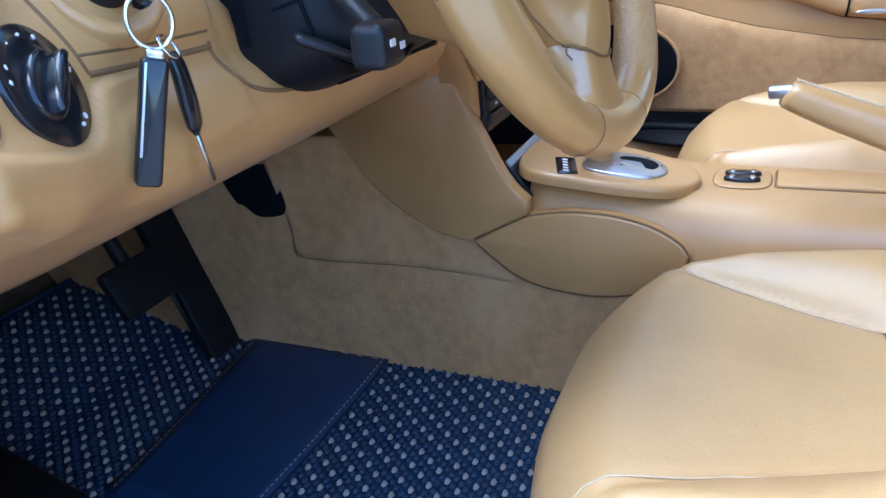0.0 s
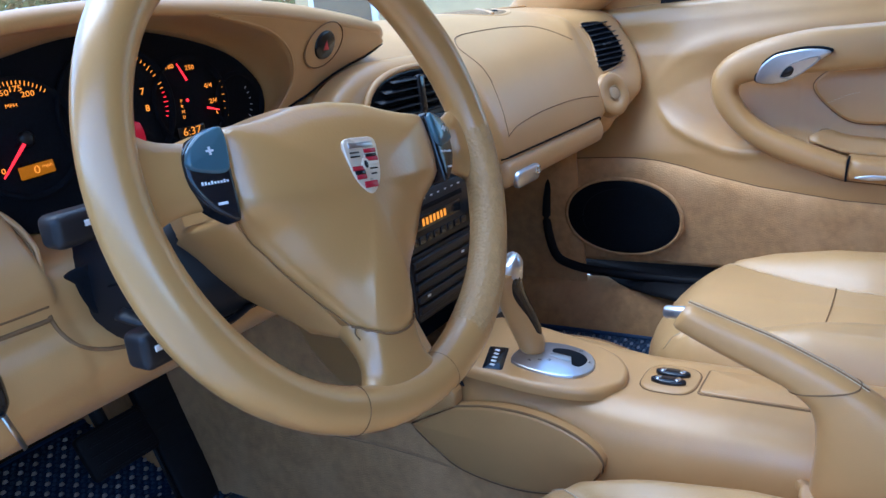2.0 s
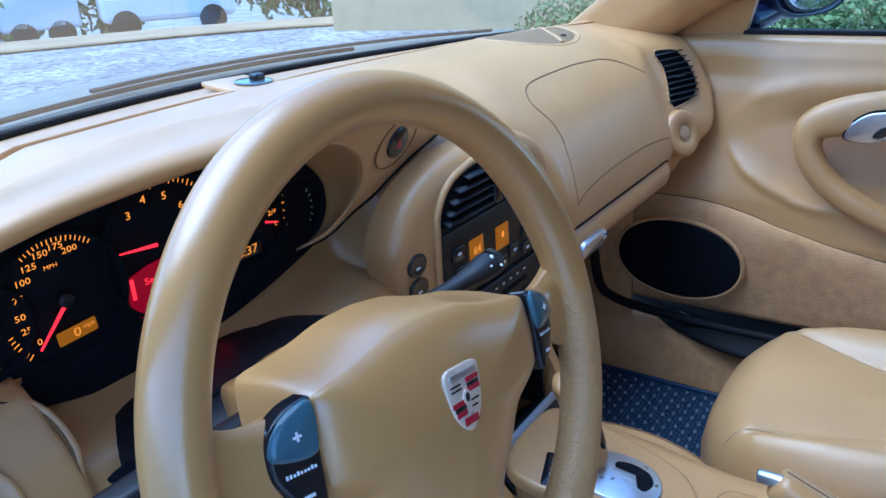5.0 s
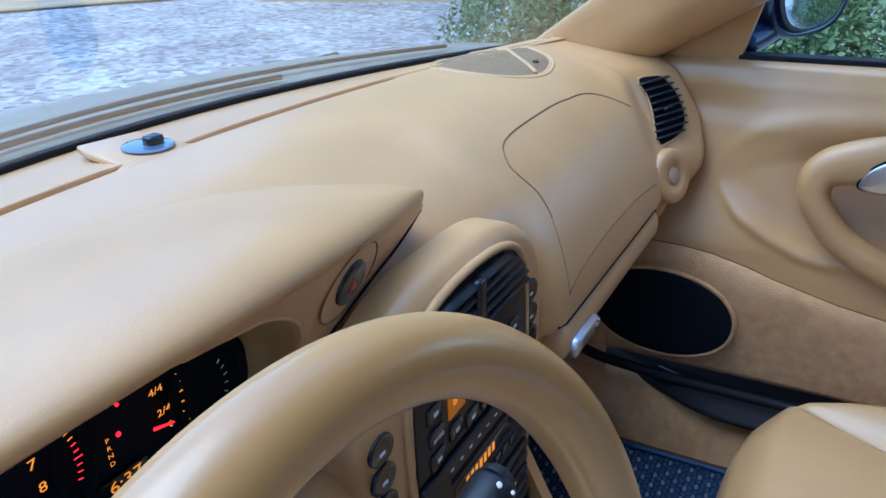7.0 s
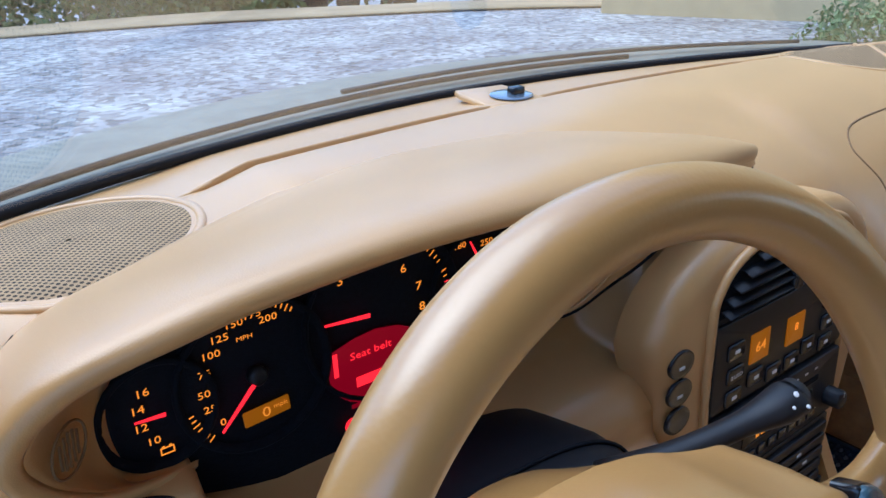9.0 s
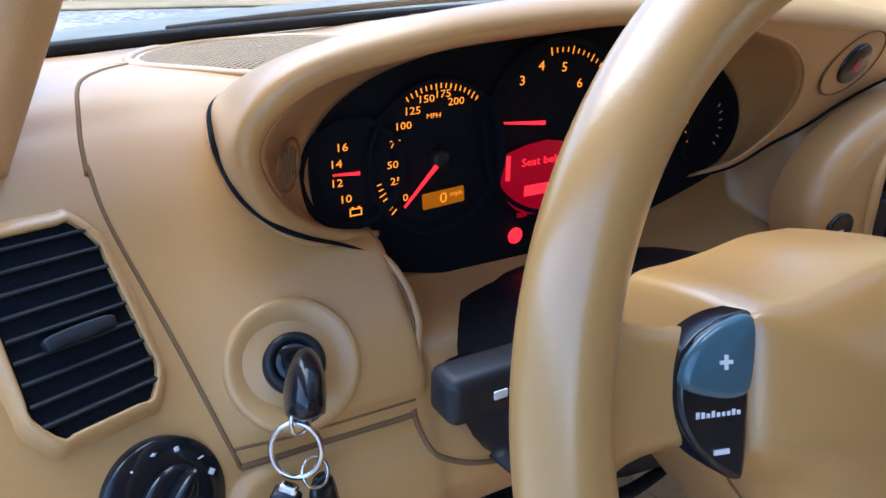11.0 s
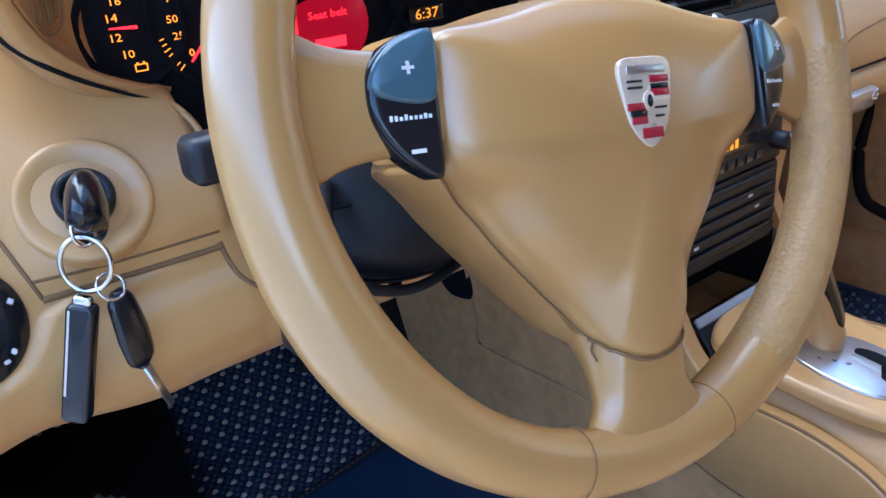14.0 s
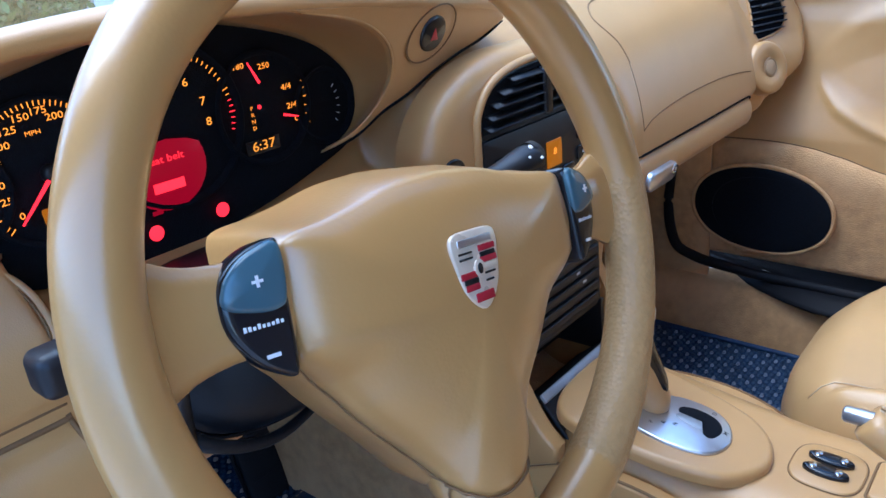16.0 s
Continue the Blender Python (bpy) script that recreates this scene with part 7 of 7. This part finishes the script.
tube("cone_edge", [tuple(sk @ Vector((p[0], p[1], 0.0015))) for p in oval(0.090, 0.062, 56, 2.1, turn=-0.05, at=(0.008, -0.004))], 0.0016, RUBBER, door, closed=True, n=6)
# door edge seal
tube("edge_seal", spline([(0.646, 0.118, 0.455), (0.638, 0.126, 0.40), (0.636, 0.136, 0.323), (0.636, 0.122, 0.250), (0.638, 0.085, 0.226), (0.640, 0.02, 0.216), (0.642, -0.10, 0.209), (0.642, -0.40, 0.207)], 50), 0.0095, RUBBER, door, "black rubber door seal")

psill = thing("sill_plate", (0.64, -0.3, 0.2), "black moulded sill plate beside the passenger seat", "sill plate")
def sill_in(y):
    return float(np.interp(y, [-0.95, -0.143, -0.093, -0.025, 0.09, 0.14], [0.575, 0.590, 0.606, 0.640, 0.705, 0.738]))


sheet("plate", [[(sill_in(y) + (0.765 - sill_in(y)) * t, y, 0.186 + 0.016 * min(1, t * 6) - 0.006 * max(0, 1 - abs(t - 0.5) / 0.12)) for t in np.linspace(0, 1, 24)] for y in np.linspace(-0.95, 0.14, 44)], RUBBER, psill, "black plastic plate", thick=0.006)
tube("edge_line", [(sill_in(y) + 0.30 * (0.765 - sill_in(y)), y, 0.2065) for y in np.linspace(-0.40, -0.03, 20)], 0.0012, GREY_METAL, psill, n=6)
carp = sheet("wall_sill", [[(x, y, z) for x, z in spline([(0.572, 0.05), (0.586, 0.10), (0.606, 0.148), (0.635, 0.180), (0.67, 0.19)], 12)] for y in np.linspace(-0.95, 0.45, 20)], CARPET, thick=0.008)
tagged(carp, "tan carpet on the passenger sill", "carpet", kind="structure")

# sail panel, door glass, mirror
sail = solid("pillar_sail", [(0.738, 0.060, 0.724), (0.741, -0.088, 0.724), (0.708, -0.118, 0.825), (0.715, -0.03, 0.78),
                             (0.760, 0.060, 0.724), (0.763, -0.088, 0.724), (0.730, -0.118, 0.825), (0.737, -0.03, 0.78)],
             [(0, 1, 2, 3), (7, 6, 5, 4), (0, 4, 5, 1), (1, 5, 6, 2), (2, 6, 7, 3), (3, 7, 4, 0)], LEATHER, smooth=False)
tagged(sail, "tan triangular trim at the mirror mount", "trim", kind="structure")
dg = sheet("window_door", [[(0.752 - 0.16 * v, y, 0.735 + 0.33 * v) for y in np.linspace(-0.09 - 0.25 * v, -1.0, 6)] for v in np.linspace(0, 1, 5)], GLASS)
dg.visible_shadow = False
tagged(dg, "clear passenger door glass", "window", kind="structure")
mir = thing("door_mirror", (0.95, -0.10, 0.73), "dark blue painted door mirror", "mirror")
PAINT = material("dark_blue_paint", (0.008, 0.010, 0.028), 0.22, var=0.05, spec=0.35)
MIRROR = material("mirror_glass", (0.72, 0.76, 0.76), 0.02, metal=1.0, var=0)
mb = basis((0.912, -0.163, 0.828), (-0.34, -0.94, 0.05))
rows = []
for dep, k in ((0.0, 0.93), (0.004, 0.985), (-0.012, 1.02), (-0.045, 0.99), (-0.080, 0.82), (-0.105, 0.5), (-0.112, 0.1)):
    rows.append([tuple(mb @ Vector((x * k + 0.2 * min(0, dep), y * k, dep))) for x, y in oval(0.138, 0.080, 48, 2.7)])
sheet("housing", rows, PAINT, mir, "dark blue painted housing", closed=True, caps=True)
slab("bezel", oval(0.118, 0.072, 48, 2.6), 0.005, mb, BLACK, mir, bevel=0.002)
slab("glass", oval(0.106, 0.067, 48, 2.6), 0.0065, mb, MIRROR, mir, "mirror glass", bevel=0.0005)
tube("arm", spline([(0.765, -0.075, 0.752), (0.80, -0.085, 0.757), (0.86, -0.105, 0.775), (0.90, -0.12, 0.80)], 12), np.linspace(0.032, 0.045, 12), PAINT, mir, n=18, flat=0.75)

# ---- outside ----
hood_paint = material("grey_blue_bonnet_paint", (0.20, 0.25, 0.30), 0.22, var=0.04, coat=0.5)
bonnet = sheet("bonnet", [[(x, y, 0.690 - 0.10 * ((y - 0.35) / 1.2) - 0.22 * max(0, (y - 0.5) / 1.0) ** 2 - 0.12 * (x / 0.75) ** 2 * (0.3 + y) + 0.05 * math.exp(-((abs(x) - 0.62) / 0.12) ** 2) * min(1, max(0, y - 0.45) * 2))
                           for x in np.linspace(-0.82, 0.82, 24)] for y in np.linspace(0.46, 1.65, 20)], hood_paint, thick=0.01)
tagged(bonnet, "silver-blue car bonnet seen through the windscreen", "car body", kind="structure")
# olive tone and extra width stand in for the dashboard's reflection in the glass
COWL = material("reflection_olive_cowl", (0.21, 0.20, 0.15), 0.6, var=0.2, scale=30)
cowl = sheet("trim_cowl", [[(x, sill_front(x) + 0.009 + d, 0.742 + h - 0.03 * x * x) for x in np.linspace(-0.74, 0.74, 24)] for d, h in ((0.0, 0.0), (0.035, 0.005), (0.10, 0.009), (0.17, 0.008), (0.205, 0.002), (0.215, -0.02))], COWL, thick=0.004)
wiper = thing("wiper_blade", (0.0, 0.48, 0.745), "black windscreen wiper resting on the cowl", "wiper")
tube("blade", [(x, sill_front(x) + 0.045, 0.756 - 0.03 * x * x) for x in np.linspace(-0.55, 0.30, 20)], 0.0035, RUBBER, wiper)
tube("arm", [(x, sill_front(x) + 0.065 + 0.03 * (x + 0.1), 0.760 - 0.03 * x * x) for x in np.linspace(-0.15, 0.62, 14)], 0.0045, BLACK, wiper, flat=0.7)
tagged(cowl, "cowl panel below the windscreen, olive and widened for the dashboard's reflection", "trim", kind="structure")

gm = bpy.data.materials.new("gravel_paving")
gm.use_nodes = True
nt = gm.node_tree
bsdf = nt.nodes["Principled BSDF"]
bsdf.inputs["Roughness"].default_value = 0.9
tc = nt.nodes.new("ShaderNodeTexCoord")
vo = nt.nodes.new("ShaderNodeTexVoronoi")
vo.inputs["Scale"].default_value = 14
nz = nt.nodes.new("ShaderNodeTexNoise")
nz.inputs["Scale"].default_value, nz.inputs["Detail"].default_value = 0.9, 8
ra = nt.nodes.new("ShaderNodeValToRGB")
ra.color_ramp.elements[0].color, ra.color_ramp.elements[1].color = (0.11, 0.108, 0.11, 1), (0.66, 0.63, 0.58, 1)
rb = nt.nodes.new("ShaderNodeValToRGB")
rb.color_ramp.elements[0].position, rb.color_ramp.elements[1].position = 0.35, 0.65
rb.color_ramp.elements[0].color, rb.color_ramp.elements[1].color = (0.55, 0.55, 0.6, 1), (1, 1, 1, 1)
mu = nt.nodes.new("ShaderNodeMix")
mu.data_type, mu.blend_type = "RGBA", "MULTIPLY"
mu.inputs[0].default_value = 1.0
bu = nt.nodes.new("ShaderNodeBump")
bu.inputs["Strength"].default_value, bu.inputs["Distance"].default_value = 0.6, 0.02
for a, b in ((tc.outputs["Object"], vo.inputs["Vector"]), (tc.outputs["Object"], nz.inputs["Vector"]), (vo.outputs["Color"], ra.inputs["Fac"]), (nz.outputs["Fac"], rb.inputs["Fac"]),
             (ra.outputs["Color"], mu.inputs[6]), (rb.outputs["Color"], mu.inputs[7]), (mu.outputs[2], bsdf.inputs["Base Color"]), (vo.outputs["Distance"], bu.inputs["Height"]), (bu.outputs["Normal"], bsdf.inputs["Normal"])):
    nt.links.new(a, b)
GZ = -0.22


def ground_z(x, y):
    return GZ - 0.09 * min(22, max(0, math.hypot(x, y) - 14.5)) + 0.015 * math.sin(x * 0.9) * math.sin(y * 0.7 + 1)


rad = np.concatenate([np.linspace(0.0, 16, 40), np.linspace(17, 40, 24), [60, 120, 400]])
ground = sheet("ground", [[(r * math.cos(a), r * math.sin(a), ground_z(r * math.cos(a), r * math.sin(a))) for a in np.linspace(0, 2 * math.pi, 48, endpoint=False)] for r in rad], gm, closed=True)
tagged(ground, "pale grey gravel drive around the car", "ground", kind="structure")

STUCCO = material("beige_stucco", (0.52, 0.38, 0.20), 0.9, var=0.08, scale=3, grain=0.5, grain_scale=60)
WHITE = material("white_vehicle_paint", (0.75, 0.77, 0.79), 0.3, var=0.03)
DARKGLASS = material("dark_vehicle_glass", (0.02, 0.025, 0.03), 0.08, var=0)


def at(az, dist):
    return math.sin(radians(az)) * dist - 0.7, math.cos(radians(az)) * dist - 0.5


house = thing("house", (9, 5, GZ), "beige stucco house wall with a white window", "house")
hm_ = Matrix.Translation((8.6, 7.0, GZ)) @ Matrix.Rotation(radians(14), 4, "Z")
# walls carried up out of view to 9 m to block sky light
clear_box("wall", (0, -14, -0.2), (0.4, 0.75, 9.0), STUCCO, house, bevel=0.02, m=hm_)
clear_box("wall", (0.4, 0.35, -1.2), (7, 0.75, 9.0), STUCCO, house, bevel=0.02, m=hm_)
win = clear_box("window", (-0.06, -0.6, 0.95), (0, 0.5, 2.1), WHITE, house, bevel=0.01, m=hm_)
clear_box("pane", (-0.08, -0.5, 1.05), (-0.06, 0.4, 2.0), DARKGLASS, win, bevel=0, m=hm_)
PLASTER = material("pale_plaster", (0.50, 0.49, 0.46), 0.9, var=0.08, scale=3, grain=0.5, grain_scale=60)
# unseen wall added on the left to cut low sky light
sky_block = clear_box("wall_sky_block", (-4.6, -7.0, GZ - 0.2), (-4.3, 8.0, 1.60), PLASTER, bevel=0.02)
tagged(sky_block, "plain pale wall added out of view to block low sky light", "wall", kind="structure")
SAND = material("tan_sand_verge", (0.40, 0.29, 0.16), 0.95, var=0.15, scale=2, grain=0.5, grain_scale=50)
verge = sheet("ground_verge", [[(r * math.sin(radians(a)) - 0.6, r * math.cos(radians(a)) - 0.3, ground_z(r * math.sin(radians(a)), r * math.cos(radians(a))) + 0.03) for a in np.linspace(-30, 60, 40)] for r in (12.8, 13.2, 14.5, 16)], SAND, thick=0.02)
tagged(verge, "strip of tan sand at the edge of the drive", "ground", kind="structure")

tx, ty = at(29.5, 24)
tz = ground_z(tx, ty)
tm = Matrix.Translation((tx, ty, tz)) @ Matrix.Rotation(radians(-20), 4, "Z")
tr_ = thing("trailer", (tx, ty, tz), "white enclosed trailer parked beyond the drive", "trailer")
clear_box("box", (-1.3, -1.5, 0.45), (0.6, 2.5, 1.85), WHITE, tr_, bevel=0.08, m=tm)
clear_box("vent", (-0.3, -1.55, 1.2), (0.0, -1.5, 1.4), DARKGLASS, tr_, bevel=0.01, m=tm)
for dx in (-0.8, 0.1):
    lathe("wheel", [(0.0, 0.0), (0.30, 0.0), (0.34, 0.1), (0.32, 0.2), (0, 0.2)], tm @ basis((dx, -1.3, 0.34), (0, -1, 0)), RUBBER, tr_)
cx_, cy_ = at(36.5, 23)
cz_ = ground_z(cx_, cy_)
vm = Matrix.Translation((cx_, cy_, cz_)) @ Matrix.Rotation(radians(-30), 4, "Z")
suv = thing("parked_car", (cx_, cy_, cz_), "white parked estate car with dark windows", "car")
clear_box("body", (-1.5, -0.9, 0.40), (1.9, 0.9, 1.10), WHITE, suv, bevel=0.14, m=vm)
clear_box("cabin", (-1.2, -0.8, 1.08), (1.0, 0.8, 1.75), WHITE, suv, bevel=0.18, m=vm)
clear_box("side_window", (-1.0, -0.83, 1.15), (0.8, -0.78, 1.55), DARKGLASS, suv, bevel=0.01, m=vm)
clear_box("front_window", (-1.22, -0.6, 1.15), (-1.18, 0.6, 1.55), DARKGLASS, suv, bevel=0.01, m=vm)
for dx in (-0.95, 1.25):
    lathe("wheel", [(0.0, 0.0), (0.32, 0.0), (0.36, 0.1), (0.34, 0.2), (0, 0.2)], vm @ basis((dx, -0.75, 0.36), (0, -1, 0)), RUBBER, suv)

LEAF = material("green_leaves", (0.125, 0.175, 0.050), 0.6, var=0.45, scale=6)
BARK = material("brown_bark", (0.10, 0.075, 0.05), 0.9, var=0.3)


def foliage(name, blobs, count, size, parent, seed):
    """Many small leaves scattered round several centres."""
    rng = np.random.RandomState(seed)
    verts, faces = [], []
    for cx, cy, cz, rx, ry, rz in blobs:
        d = rng.normal(size=(count, 3))
        d /= np.linalg.norm(d, axis=1)[:, None]
        rad = rng.uniform(0.55, 1.05, (count, 1))
        c = np.array([cx, cy, cz]) + d * rad * np.array([rx, ry, rz])
        a = rng.normal(size=(count, 3))
        a /= np.linalg.norm(a, axis=1)[:, None]
        b = np.cross(a, rng.normal(size=(count, 3)))
        b /= np.linalg.norm(b, axis=1)[:, None]
        s = size * rng.uniform(0.6, 1.4, (count, 1))
        for p, u, v in zip(c, a * s, b * s * 0.5):
            k = len(verts)
            verts += [p - u, p + v, p + u, p - v]
            faces.append((k, k + 1, k + 2, k + 3))
    return solid(name, verts, faces, LEAF, parent, smooth=False)


for i, (az, dist, h) in enumerate(((14, 26, 6), (20, 24, 5), (26, 30, 8), (33, 28, 7), (40, 30, 8), (47, 27, 6), (8, 25, 6), (1, 27, 7), (-8, 26, 7), (-18, 28, 8))):
    x, y = at(az, dist)
    gz = ground_z(x, y)
    tr = thing("tree", (x, y, gz), "leafy green tree behind the drive", "tree", "background trees")
    tube("trunk", [(x, y, gz), (x + 0.1, y, gz + h * 0.3), (x, y, gz + h * 0.6)], [0.25, 0.18, 0.08], BARK, tr)
    rng = random.Random(i)
    foliage("crown", [(x + rng.uniform(-1.5, 1.5), y + rng.uniform(-1, 1), gz + h * rng.uniform(0.15, 0.95), 1.7, 1.5, 1.3) for _ in range(12)], 420, 0.17, tr, i)
for i, (x, y, s) in enumerate(((4.3, -0.6, 0.7), (4.6, 0.6, 0.75), (4.9, 1.7, 0.6), (4.4, -1.9, 0.7), (3.8, -3.0, 1.3), (4.7, -3.6, 1.5), (3.3, -4.0, 1.2))):
    sb = thing("shrub", (x, y, GZ), "rounded green shrub beside the car", "shrub", "shrubs")
    rng = random.Random(20 + i)
    foliage("crown", [(x + rng.uniform(-0.4, 0.4), y + rng.uniform(-0.5, 0.5), GZ + 0.15 + rng.uniform(0.1, 0.6) * s, 0.45, 0.45, 0.35) for _ in range(8)], 1300, 0.022, sb, 40 + i)
    tube("stem", [(x, y, GZ), (x, y, GZ + 0.4)], 0.03, BARK, sb)

hx = thing("hedge", (*at(14, 15.5), GZ), "dark shaded hedge along the edge of the drive", "hedge")
foliage("crown", [(*at(a, 15.8), -0.15 + 0.5 * k, 0.9, 0.8, 0.5) for a in range(-24, 27, 3) for k in (0, 1, 2)], 220, 0.10, hx, 77)
